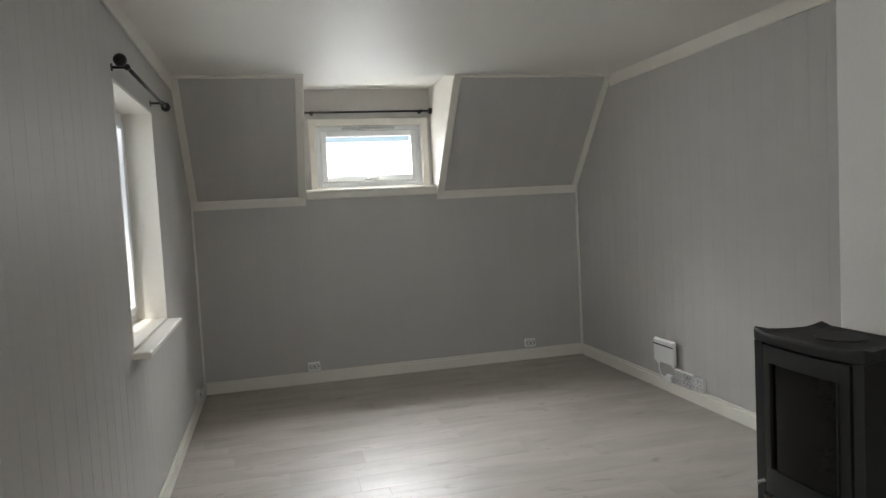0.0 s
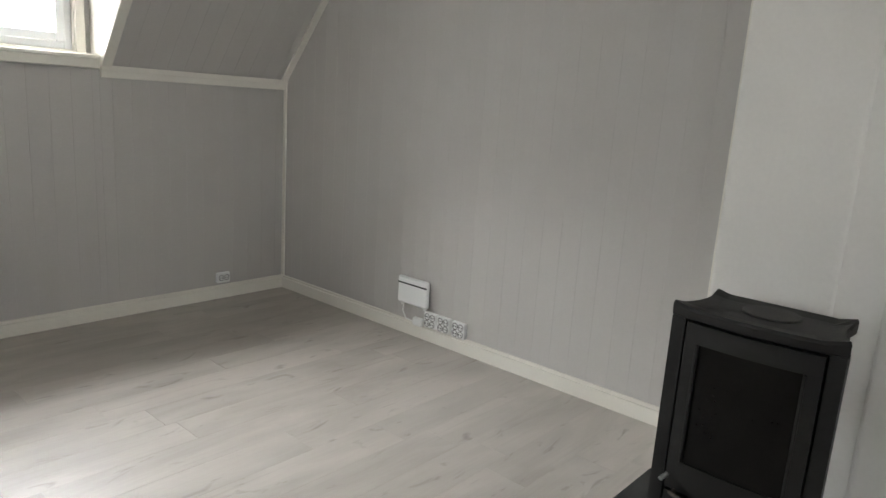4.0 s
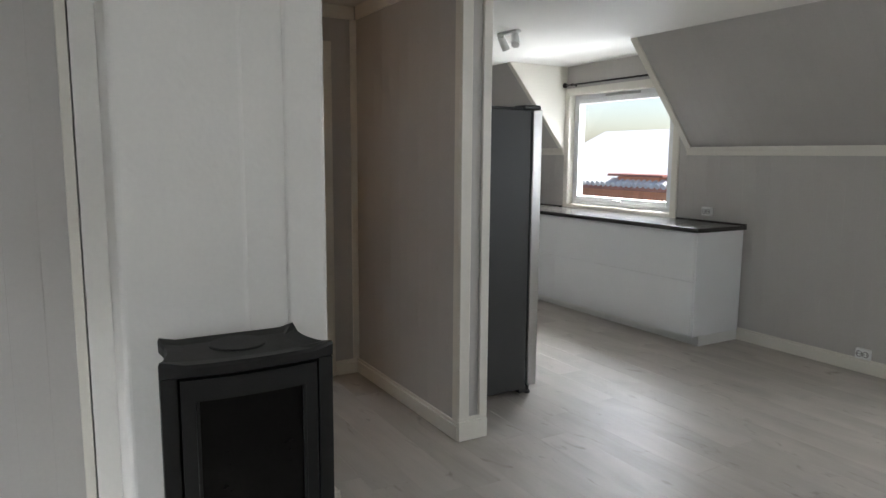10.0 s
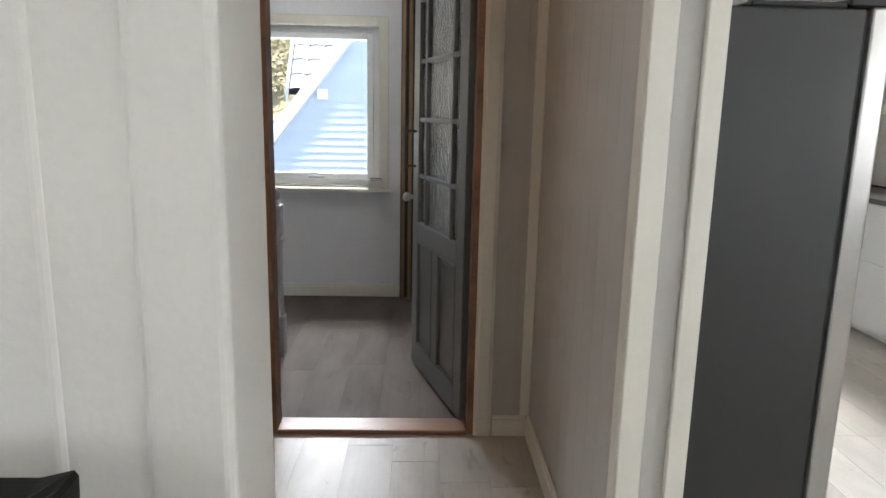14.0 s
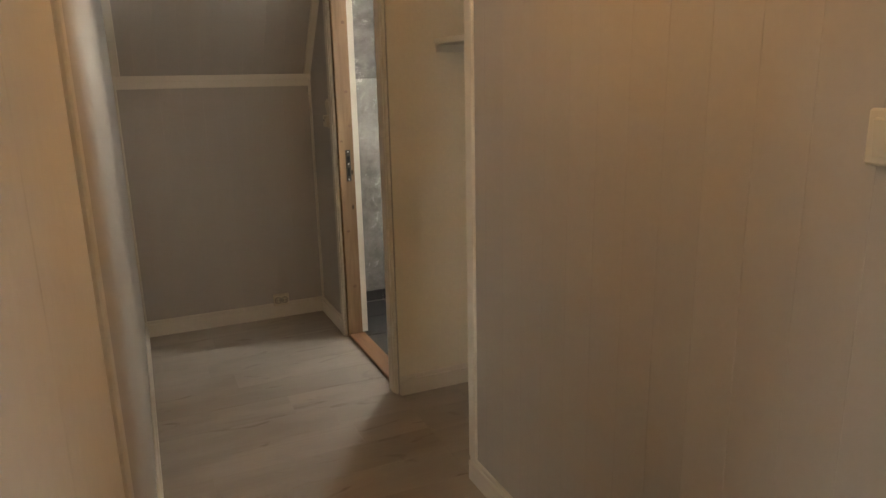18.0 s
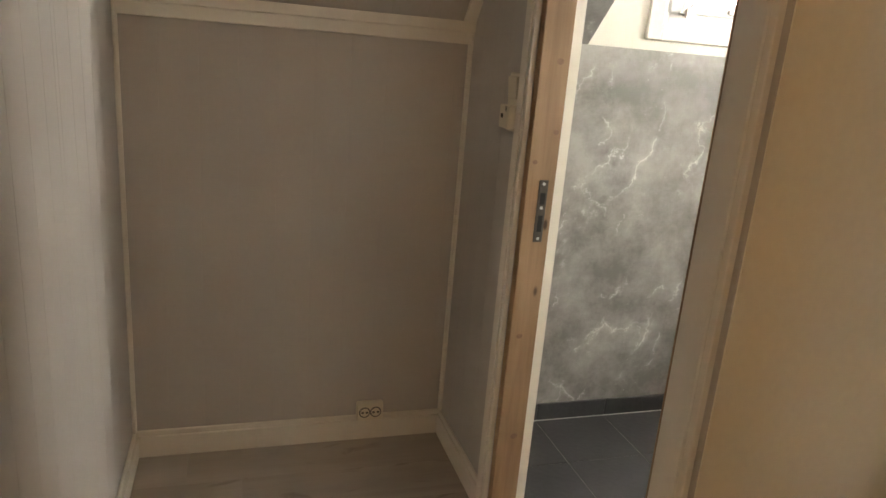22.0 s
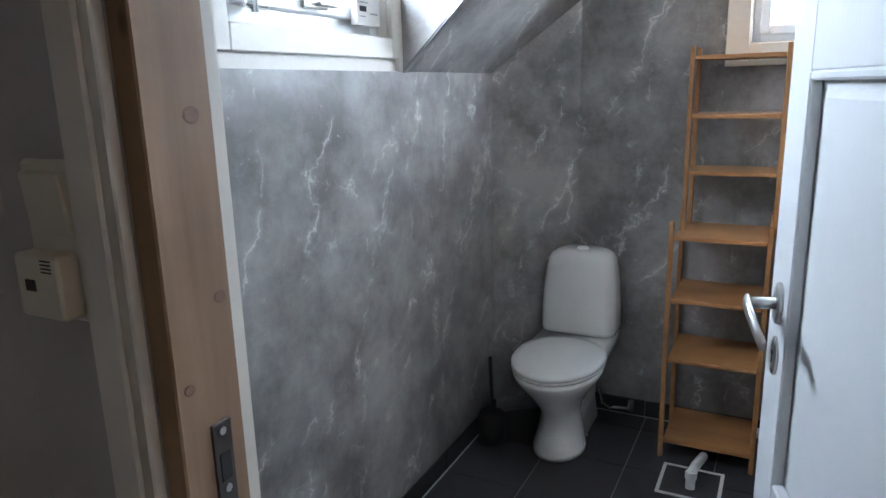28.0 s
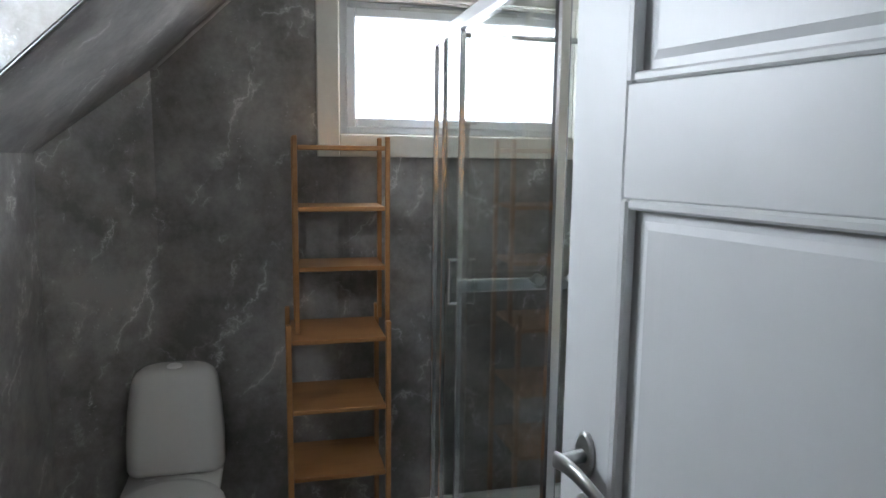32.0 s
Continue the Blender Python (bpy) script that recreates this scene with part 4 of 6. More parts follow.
# -- living room: stove on its hearth plate
def wood_stove():
    root = thing("wood_stove", (-0.68, -3.548, 0.008), "black cast iron wood stove with a sooty glass door", "stove")
    # plan: back narrower than the bowed front; local x runs to the room's east
    fx, bx, fw, bw = -0.150, 0.125, 0.246, 0.212

    def outline(grow=0.0, bow=0.028, n=9):
        front = [(fx - bow * (1 - (2 * i / (n - 1) - 1) ** 2) - grow, -fw - grow + (2 * (fw + grow)) * i / (n - 1)) for i in range(n)]
        return front + [(fx + 0.06, fw + grow), (bx + grow, bw + grow), (bx + grow, -bw - grow), (fx + 0.06, -fw - grow)]

    # dished top plate: hollow sides between raised ears at the four corners
    def plate(grow, n=9, m=7):
        front = [(fx - 0.030 * (1 - (2 * i / (n - 1) - 1) ** 2) - grow, (fw + 0.006 + grow) * (2 * i / (n - 1) - 1)) for i in range(n)]
        east = []
        for i in range(1, m + 1):
            q = i / m
            hollow = 0.030 * math.sin(math.pi * min(1.0, q * 1.02)) * (0.55 + 0.9 * q * (1 - q))
            east.append((fx + 0.012 + (bx + 0.004 + grow - fx - 0.012) * q, (fw + 0.006) * (1 - q) + (bw + 0.004) * q - hollow + grow))
        back = [(bx + grow, bw - 0.045), (bx + grow, -bw + 0.045)]
        return front + east + back + [(x, -y) for x, y in reversed(east)]

    def ear(x, y):
        near = min(math.hypot(x - cx, abs(y) - cy) for cx, cy in ((fx, fw), (bx, bw)))
        return max(0.0, 1.0 - near / 0.055)

    top = bmesh.new()
    loft(top, [[(x, y, z + (0.014 * ear(x, y) if z > 0.79 else 0.0)) for x, y in plate(g)] for g, z in ((-0.006, 0.782), (0.002, 0.788), (0.003, 0.812), (-0.001, 0.822), (-0.014, 0.820), (-0.05, 0.817))])
    bmesh.ops.recalc_face_normals(top, faces=top.faces[:])
    part("top_plate", top, IRON, root)
    part("flue_cover", lathe(bmesh.new(), [(0.088, 0.814), (0.088, 0.8205), (0.084, 0.823), (0.0, 0.823)], 32, (0.01, 0.0, 0)), IRON, root, "round cast iron flue cover")
    body = bmesh.new()
    pts = [(fx + 0.03, -fw + 0.03), (fx + 0.03, fw - 0.03), (bx, bw - 0.008), (bx, -bw + 0.008)]
    loft(body, [[(x, y, 0.02) for x, y in pts], [(x, y, 0.783) for x, y in pts]])
    part("body", body, IRON, root)
    for s in (-1, 1):
        bm = bmesh.new()
        loft(bm, [[(fx - 0.004, s * (fw - 0.038), z), (fx - 0.004, s * (fw + 0.006), z), (fx + 0.055, s * (fw + 0.002), z), (fx + 0.055, s * (fw - 0.03), z)] for z in (0.0, 0.784)])
        bmesh.ops.recalc_face_normals(bm, faces=bm.faces[:])
        part("side_pillar", bm, IRON, root)
    dw, z0, z1, n = fw - 0.046, 0.20, 0.775, 12

    def arc(y):
        return fx - 0.026 * (1 - (y / fw) ** 2)

    door = bmesh.new()
    gw, g0, g1 = 0.156, 0.305, 0.711
    ys = [-dw, -gw, gw, dw]
    for ya, yb, za, zb in ((-dw, -gw, z0, z1), (gw, dw, z0, z1), (-gw, gw, z0, g0), (-gw, gw, g1, z1)):
        k = 8 if ya == -gw else 2
        rows = []
        for i in range(k + 1):
            y = ya + (yb - ya) * i / k
            rows.append([(arc(y), y, za), (arc(y), y, zb), (arc(y) + 0.022, y, zb), (arc(y) + 0.022, y, za)])
        loft(door, rows)
    bmesh.ops.recalc_face_normals(door, faces=door.faces[:])
    door_ob = part("door", door, IRON, root, "cast iron stove door")
    for ya, yb, za, zb in ((-gw - 0.006, -gw + 0.004, g0, g1), (gw - 0.004, gw + 0.006, g0, g1)):
        link("glass_rim", B(arc(ya) - 0.005, ya, za, arc(ya) + 0.01, yb, zb, 0.002), IRON, door_ob)
    pane = bmesh.new()
    loft(pane, [[(arc(y) + 0.008, y, g0 - 0.004), (arc(y) + 0.008, y, g1 + 0.004), (arc(y) + 0.014, y, g1 + 0.004), (arc(y) + 0.014, y, g0 - 0.004)] for y in [gw * (2 * i / n - 1) * 1.01 for i in range(n + 1)]])
    bmesh.ops.recalc_face_normals(pane, faces=pane.faces[:])
    link("glass", pane, BLACKGLASS, door_ob, "soot-stained black stove glass")
    hd = bmesh.new()
    pipe(hd, [(arc(y) - 0.022 - 0.02 * (1 - (y / 0.17) ** 2), y, 0.20 - 0.012 * (1 - (y / 0.17) ** 2)) for y in [0.17 * (2 * i / 10 - 1) for i in range(11)]], 0.008, 10)
    for y in (-0.16, 0.16):
        tube(hd, (arc(y) + 0.005, y, 0.20), (arc(y) - 0.028, y, 0.20), 0.007, seg=10)
    link("handle", hd, DARKMETAL, door_ob, "curved steel handle below the door")
    drawer = bmesh.new()
    loft(drawer, [[(arc(y) + 0.006, y, 0.03), (arc(y) + 0.006, y, 0.185), (arc(y) + 0.03, y, 0.185), (arc(y) + 0.03, y, 0.03)] for y in [dw * (2 * i / 8 - 1) for i in range(9)]])
    bmesh.ops.recalc_face_normals(drawer, faces=drawer.faces[:])
    part("ash_drawer", drawer, IRON, root)
    kn = tube(bmesh.new(), (fx - 0.02, 0.19, 0.25), (fx - 0.05, 0.20, 0.24), 0.008, seg=10)
    part("air_knob", kn, SATIN, root, "small steel air knob")
    part("flue_pipe", tube(bmesh.new(), (bx - 0.005, 0, 0.60), (bx + 0.175, 0, 0.60), 0.075, seg=24), IRON, root)


wood_stove()
root = thing("hearth_plate", (-0.76, -3.55, 0.0), "glossy black glass hearth plate under the stove", "hearth plate")
wpart("plate", B(-1.13, -3.972, 0.0, -0.41, -3.125, 0.008, 0.002), HEARTH, root)
wpart("edge_strip", B(-1.13, -3.982, 0.0, -0.41, -3.973, 0.009, 0.001), SATIN, root, "thin metal edge strip")

# -- wall heater control with its cable
root = thing("wall_heater", (-0.03, -1.395, 0.20), "small white wall heater with a dark slot above the baseboard", "heater")
bm = bmesh.new()
E_LIVING.box(bm, 1.265, 1.515, 0.205, 0.372, 0.022, 0.052, 0.010)
wpart("housing", bm, PLASTIC, root)
wpart("slot", E_LIVING.box(bmesh.new(), 1.272, 1.508, 0.328, 0.337, 0.045, 0.0535), SLOT, root, "black air slot")
wpart("bracket", E_LIVING.box(bmesh.new(), 1.32, 1.46, 0.22, 0.34, 0.0, 0.023), PLASTIC, root)
for u in (1.30, 1.49):
    wpart("foot", E_LIVING.box(bmesh.new(), u - 0.008, u + 0.008, 0.192, 0.206, 0.028, 0.046, 0.003), PLASTIC, root)
root = thing("power_cable", (-0.03, -1.36, 0.10), "thin grey cable with a white plug by the heater", "cable")
wpart("cord", pipe(bmesh.new(), [E_LIVING.p(1.31, 0.20, 0.036), E_LIVING.p(1.305, 0.15, 0.035), E_LIVING.p(1.33, 0.105, 0.03), E_LIVING.p(1.40, 0.10, 0.03), E_LIVING.p(1.46, 0.115, 0.03)], 0.0035, 8), PLASTIC, root)
wpart("plug", E_LIVING.box(bmesh.new(), 1.40, 1.475, 0.085, 0.135, 0.016, 0.05, 0.008), PLASTIC, root)


# dark grey that paints the shade inside a socket's round recess
WELLSHADE = mat("socket_well_shade", (0.15, 0.14, 0.13), 0.6, bump=0)


def socket(face, u, v, name="wall_socket", holes=((-0.02, 0), (0.02, 0)), w=0.095, h=0.07, d=0.03, label="white double wall socket above the baseboard", material=None, group="wall sockets"):
    """A surface-mounted socket with round wells and pin holes."""
    root = thing(name, face.p(u, v, 0), label, "socket", group)
    wpart("housing", face.box(bmesh.new(), u - w / 2, u + w / 2, v - h / 2, v + h / 2, 0.0, d, 0.005), material or PLASTIC, root)
    for a, b in holes:
        bm = bmesh.new()
        c = face.p(u + a, v + b, d)
        tube(bm, c - face.n * 0.002, c + face.n * 0.0012, 0.0160, seg=16)
        wpart("well", bm, material or PLASTIC, root)
        # ring of painted shade round the well
        wpart("well_shade_ring", tube(bmesh.new(), c - face.n * 0.002, c + face.n * 0.0006, 0.0208, seg=16), WELLSHADE, root)
        bm = bmesh.new()
        for q in (-0.008, 0.008):
            tube(bm, c + face.u * q, c + face.u * q + face.n * 0.0022, 0.0045, seg=8)
        wpart("pin_hole", bm, SLOT, root)
    return root


socket(N_LIVING, -2.36 - WEST, 0.138)
socket(N_LIVING, -0.50 - WEST, 0.148)
socket(W_LIVING, 0.55, 0.14)
for u in (1.527, 1.633, 1.748):
    socket(E_LIVING, u, 0.138, holes=((-0.021, 0.021), (0.021, 0.021), (-0.021, -0.021), (0.021, -0.021)), w=0.098, h=0.094, label="white four-way wall socket in a row of three", group="row of four-way sockets")
socket(S_KITCHEN, 0.90 - WEST, 0.985, label="white double socket on the wall above the worktop")
socket(S_KITCHEN, -0.407 - WEST, 0.13, label="white double wall socket on the kitchen knee wall")
socket(N_CORR, 0.97 - CORR, 0.115, label="cream double socket on the corridor baseboard", material=IVORY)


def curtain_rod(p0, p1, out, label, brackets=(0.06, 0.94)):
    p0, p1, out = Vector(p0), Vector(p1), Vector(out)
    root = thing("curtain_rod", (p0 + p1) / 2, label, "curtain rod", "curtain rods")
    wpart("rod", tube(bmesh.new(), p0, p1, 0.0085, seg=12), RODM, root, smooth=True)
    ax = (p1 - p0).normalized()
    for p, s in ((p0, -1), (p1, 1)):
        bm = bmesh.new()
        bmesh.ops.create_uvsphere(bm, u_segments=14, v_segments=10, radius=0.026, matrix=Matrix.Translation(p + ax * s * 0.022))
        wpart("finial", bm, RODM, root, "round black ball end", True)
    for k in brackets:
        c = p0 + (p1 - p0) * k
        bm = tube(bmesh.new(), c, c - out, 0.006, seg=8)
        tube(bm, c - ax * 0.008, c + ax * 0.008, 0.013, seg=12)
        tube(bm, c - out, c - out * 0.93, 0.016, seg=12)
        wpart("bracket", bm, RODM, root)


curtain_rod((WEST + 0.06, -2.60, 2.005), (WEST + 0.06, -1.46, 2.005), (0.06, 0, 0), "black curtain rod with ball ends above the tall window", (0.1, 0.9))
curtain_rod((DORM0 + 0.03, 0.035, 2.175), (DORM1 - 0.03, 0.035, 2.175), (0, -0.065, 0), "black curtain rod across the dormer window")
curtain_rod((KD0 + 0.05, SOUTH + 0.05, 2.13), (KD1 - 0.05, SOUTH + 0.05, 2.13), (0, 0.05, 0), "black curtain rod above the kitchen window")

# -- kitchen
root = thing("refrigerator", (0.665, -5.215, 0.0), "tall steel-fronted refrigerator with dark grey sides against the partition", "refrigerator")
wpart("body", B(0.350, -5.460, 0.035, 0.965, -4.922, 1.675, 0.006, 2), FRIDGE, root)
wpart("door", B(0.347, -5.540, 0.055, 0.968, -5.473, 1.68, 0.008, 2), STEEL, root, "brushed steel refrigerator door")
wpart("door_seal", B(0.360, -5.474, 0.06, 0.955, -5.459, 1.67), BLACK, root)
wpart("hinge_cover", B(0.355, -5.535, 1.68, 0.46, -5.415, 1.705, 0.006), BLACK, root)
wpart("top_cover", B(0.350, -5.405, 1.675, 0.965, -5.145, 1.69, 0.004), BLACK, root)
wpart("base_grille", B(0.360, -5.475, 0.012, 0.955, -5.425, 0.05), BLACK, root)
for x in (0.380, 0.935):
    for y in (-5.495, -4.96):
        wpart("foot", lathe(bmesh.new(), [(0.02, 0.0), (0.02, 0.015), (0.012, 0.02), (0.012, 0.056)], 12, (x, y, 0)), BLACK, root)

CF = -7.165
for i in range(4):
    x0 = 0.572 + i * 0.80
    root = thing("base_cabinet", (x0 + 0.40, -7.43, 0.0), "white lacquered handleless base cabinet with two drawers", "cabinet", "kitchen base cabinets")
    wpart("body", B(x0 + 0.001, -7.69, 0.082, x0 + 0.799, CF - 0.02, 0.868), GLOSSWHITE, root)
    wpart("drawer_front", B(x0 + 0.0003, CF - 0.019, 0.08, x0 + 0.7997, CF, 0.4945, 0.0006), GLOSSWHITE, root)
    wpart("drawer_front", B(x0 + 0.0003, CF - 0.019, 0.5055, x0 + 0.7997, CF, 0.858, 0.0006), GLOSSWHITE, root)
    wpart("grip_channel", B(x0 + 0.002, CF - 0.024, 0.478, x0 + 0.798, CF - 0.006, 0.516), GLOSSWHITE, root, "recessed grip channel")
    wpart("grip_channel", B(x0 + 0.002, CF - 0.024, 0.842, x0 + 0.798, CF - 0.006, 0.868), GLOSSWHITE, root)
    wpart("plinth", B(x0, CF - 0.095, 0.0, x0 + 0.80, CF - 0.08, 0.0815), PLASTIC, root)
root = thing("cabinet_end_panel", (0.56, -7.43, 0.0), "white lacquered end panel of the base cabinets", "panel")
wpart("panel", B(0.551, -7.684, 0.08, 0.571, CF - 0.001, 0.868, 0.0015), GLOSSWHITE, root)
wpart("plinth_return", B(0.557, -7.684, 0.0, 0.571, CF - 0.075, 0.0798), PLASTIC, root)
root = thing("kitchen_worktop", (2.15, -7.43, 0.87), "long dark stone-look worktop on the white cabinets", "worktop")
wpart("slab", B(0.535, -7.698, 0.8685, 3.79, CF + 0.022, 0.902, 0.004, 2), WORKTOP, root)
wpart("upstand", B(0.535, -7.699, 0.9022, 3.79, -7.69, 0.912, 0.002), WORKTOP, root)

root = thing("spotlight_bar", (1.42, -6.05, CEILING), "white ceiling spotlight bar with turned heads", "ceiling light")
wpart("bar", B(1.30, -6.075, CEILING - 0.022, 1.54, -6.025, CEILING, 0.006), PLASTIC, root)
for x, d in ((1.34, Vector((-0.5, 0.3, -0.8))), (1.50, Vector((0.2, -0.6, -0.75)))):
    d.normalize()
    c = Vector((x, -6.05, CEILING - 0.05))
    wpart("arm", tube(bmesh.new(), (x, -6.05, CEILING - 0.02), c, 0.007, seg=8), PLASTIC, root)
    wpart("head", tube(bmesh.new(), c - d * 0.03, c + d * 0.075, 0.027, 0.031, 18), PLASTIC, root, smooth=False)


# -- hall and landing
def wall_switch(face, u, v, label):
    root = thing("light_switch", face.p(u, v, 0), label, "switch")
    wpart("plate", face.box(bmesh.new(), u - 0.041, u + 0.041, v - 0.041, v + 0.041, 0, 0.012, 0.004), IVORY, root)
    f2 = Face(face.p(u, v, 0.012), face.u, (face.v + face.n * 0.10).normalized(), (face.n - face.v * 0.10).normalized())
    wpart("rocker", f2.box(bmesh.new(), -0.028, 0.028, -0.028, 0.028, -0.004, 0.006, 0.002), IVORY, root)


wall_switch(E_HALL, 3.49, 1.326, "cream light switch beside the landing door")


def panel_leaf(root, w, h, t, stile, rails, panels, material, mullion=None):
    """Frame and raised panels of a door leaf: u from the hinge, v up, n across the leaf."""
    f = Face((0, 0, 0), X, Z, Y)
    bm = bmesh.new()
    f.box(bm, 0, stile, 0, h, -t / 2, t / 2, 0.002)
    f.box(bm, w - stile, w, 0, h, -t / 2, t / 2, 0.002)
    for a, b in rails:
        f.box(bm, stile, w - stile, a, b, -t / 2, t / 2, 0.002)
    if mullion:
        f.box(bm, w / 2 - mullion[0] / 2, w / 2 + mullion[0] / 2, mullion[1], mullion[2], -t / 2, t / 2, 0.002)
    link("leaf_frame", bm, material, root)
    for u0, u1, v0, v1 in panels:
        bm = bmesh.new()
        f.box(bm, u0, u1, v0, v1, -t * 0.16, t * 0.16)
        for s in (-1, 1):
            # raised field with sloped edges
            a = [(u0 + 0.024, v0 + 0.024), (u1 - 0.024, v0 + 0.024), (u1 - 0.024, v1 - 0.024), (u0 + 0.024, v1 - 0.024)]
            b = [(u0 + 0.034, v0 + 0.034), (u1 - 0.034, v0 + 0.034), (u1 - 0.034, v1 - 0.034), (u0 + 0.034, v1 - 0.034)]
            lo = [bm.verts.new(f.p(u, v, s * t * 0.155)) for u, v in a]
            hi = [bm.verts.new(f.p(u, v, s * t * 0.27)) for u, v in b]
            for i in range(4):
                bm.faces.new((lo[i], lo[(i + 1) % 4], hi[(i + 1) % 4], hi[i]))
            bm.faces.new(hi)
        bmesh.ops.recalc_face_normals(bm, faces=bm.faces[:])
        link("panel", bm, material, root)
        bm = bmesh.new()
        m = 0.012
        for s in (-1, 1):
            n0, n1 = sorted((s * t * 0.15, s * (t / 2 + 0.004)))
            f.box(bm, u0, u0 + m, v0, v1, n0, n1, 0.003)
            f.box(bm, u1 - m, u1, v0, v1, n0, n1, 0.003)
            f.box(bm, u0 + m, u1 - m, v0, v0 + m, n0, n1, 0.003)
            f.box(bm, u0 + m, u1 - m, v1 - m, v1, n0, n1, 0.003)
        link("moulding", bm, material, root)
    return f


# landing door: glazed above, two panels below, opened into the landing
lang = math.degrees(math.atan2(0.222, 0.75))
root = thing("landing_door", (1.352, -4.488, 0.012), "open dark grey door with small textured glass panes above two panels", "door", turn=lang)
W_, H_, T_ = 0.80, 1.99, 0.04
f = panel_leaf(root, W_, H_, T_, 0.095, ((0.0, 0.13), (0.70, 0.80), (1.90, 1.99)), ((0.095, 0.355, 0.13, 0.70), (0.445, 0.705, 0.13, 0.70)), DOORGREY, (0.09, 0.13, 0.70))
us, vs = [0.095, 0.205, 0.595, 0.705], [0.80, 1.045, 1.33, 1.615, 1.90]
for u in us[1:3]:
    link("glazing_bar", f.box(bmesh.new(), u - 0.011, u + 0.011, 0.80, 1.90, -0.018, 0.018, 0.004), DOORGREY, root)
for v in vs[1:4]:
    for a, b in zip(us, us[1:]):
        link("glazing_bar", f.box(bmesh.new(), a + 0.011, b - 0.011, v - 0.011, v + 0.011, -0.018, 0.018, 0.004), DOORGREY, root)
for a, b in zip(us, us[1:]):
    for c, d in zip(vs, vs[1:]):
        link("pane", f.box(bmesh.new(), a + 0.004, b - 0.004, c + 0.004, d - 0.004, -0.003, 0.003), OBSCURE, root, "textured obscure glass")
bm = pipe(bmesh.new(), [(0.75, 0.02, 1.09), (0.75, 0.075, 1.09)], 0.007)
pipe(bm, [(0.75, 0.02, 1.27), (0.75, 0.075, 1.27)], 0.007)
box(bm, 0.74, 0.07, 1.06, 0.76, 0.085, 1.30, 0.003)
link("pull_handle", bm, DARKMETAL, root, "upright dark metal pull handle")
bm = lathe(bmesh.new(), [(0.012, 0.0), (0.012, 0.03), (0.022, 0.04), (0.024, 0.055), (0.015, 0.068)], 16, m=Matrix.Translation((0.745, 0.02, 0.93)) @ Euler((radians(-90), 0, 0)).to_matrix().to_4x4())
link("knob", bm, SATIN, root, "small metal latch knob")
bm = bmesh.new()
for v in (0.22, 1.72):
    tube(bm, (-0.006, -0.024, v - 0.045), (-0.006, -0.024, v + 0.045), 0.009, seg=10)
link("hinge", bm, DARKMETAL, root)
link("keyhole", tube(bmesh.new(), (0.14, 0.019, 0.86), (0.14, 0.0225, 0.86), 0.008, seg=10), SLOT, root)
structure(link("threshold", B(HALL_X - 0.01, -4.497, 0.0, 1.36, -3.673, 0.022, 0.006, 2), PINE_H), "brown varnished wooden threshold", "threshold")

# newel, handrail and balusters round the stair
def newel(x, y, z0, h, name, label):
    root = thing(name, (x, y, z0), label, "newel post")
    part("foot_block", B(-0.046, -0.046, 0.0, 0.046, 0.046, h * 0.24, 0.006), RAILGREY, root)
    def square(r, z, k=0.28):
        c = r * (1 - k)
        return [(r, -c, z), (r, c, z), (c, r, z), (-c, r, z), (-r, c, z), (-r, -c, z), (-c, -r, z), (c, -r, z)]

    part("shaft", loft(bmesh.new(), [square(r, h * q) for r, q in ((0.040, 0.24), (0.037, 0.28), (0.0355, 0.45), (0.038, 0.64), (0.040, 0.685), (0.050, 0.690), (0.050, 0.705), (0.042, 0.715), (0.042, 0.72))]), RAILGREY, root)
    part("head_block", B(-0.044, -0.044, h * 0.72, 0.044, 0.044, h * 0.905, 0.008, 2), RAILGREY, root)
    bm = lathe(bmesh.new(), [(0.036, h * 0.905), (0.03, h * 0.915), (0.022, h * 0.925)], 18)
    bmesh.ops.create_uvsphere(bm, u_segments=18, v_segments=12, radius=0.036, matrix=Matrix.Translation((0, 0, h * 0.96)))
    part("ball", bm, RAILGREY, root, "round ball finial", True)
    return root


newel(2.235, -3.475, 0.0, 0.955, "newel_post", "grey painted newel post with a ball top")
newel(1.745, -3.475, 0.0, 1.56, "tall_newel_post", "tall grey painted newel post with a ball top")
root = thing("stair_railing", (2.02, -3.475, 0.0), "grey painted stair railing with a bowed brace", "railing")
HR = Vector((0.41, 0, -0.148)).normalized()
wpart("handrail", Face((1.785, -3.475, 0.978), HR, HR.cross(-Y).normalized(), Y).box(bmesh.new(), 0.0, 0.425, -0.03, 0.03, -0.028, 0.028, 0.012), RAILGREY, root)
wpart("bottom_rail", B(1.79, -3.495, 0.10, 2.19, -3.455, 0.15, 0.005), RAILGREY, root)
for x in (1.86, 1.945, 2.03, 2.115):
    wpart("baluster", B(x - 0.021, -3.486, 0.15, x + 0.021, -3.464, 0.95 - (x - 1.785) * 0.361, 0.003), RAILGREY, root)
bm, rings = bmesh.new(), []
for i in range(13):
    q = i / 12
    # bowed board from the newel's head down to the stair edge
    x, z = 2.19 - 0.30 * q ** 0.8, 0.76 - 0.66 * q ** 1.25
    rings.append([(x - 0.034, -3.515, z), (x + 0.034, -3.515, z - 0.02), (x + 0.034, -3.488, z - 0.02), (x - 0.034, -3.488, z)])
loft(bm, rings)
bmesh.ops.recalc_face_normals(bm, faces=bm.faces[:])
wpart("brace", bm, RAILGREY, root, "bowed wooden brace board")
structure(link("stair_edge_trim", B(1.343, -3.465, 0.0005, 2.19, -3.445, 0.03, 0.004), RAILGREY), "pale painted edge board of the stair opening", "trim")
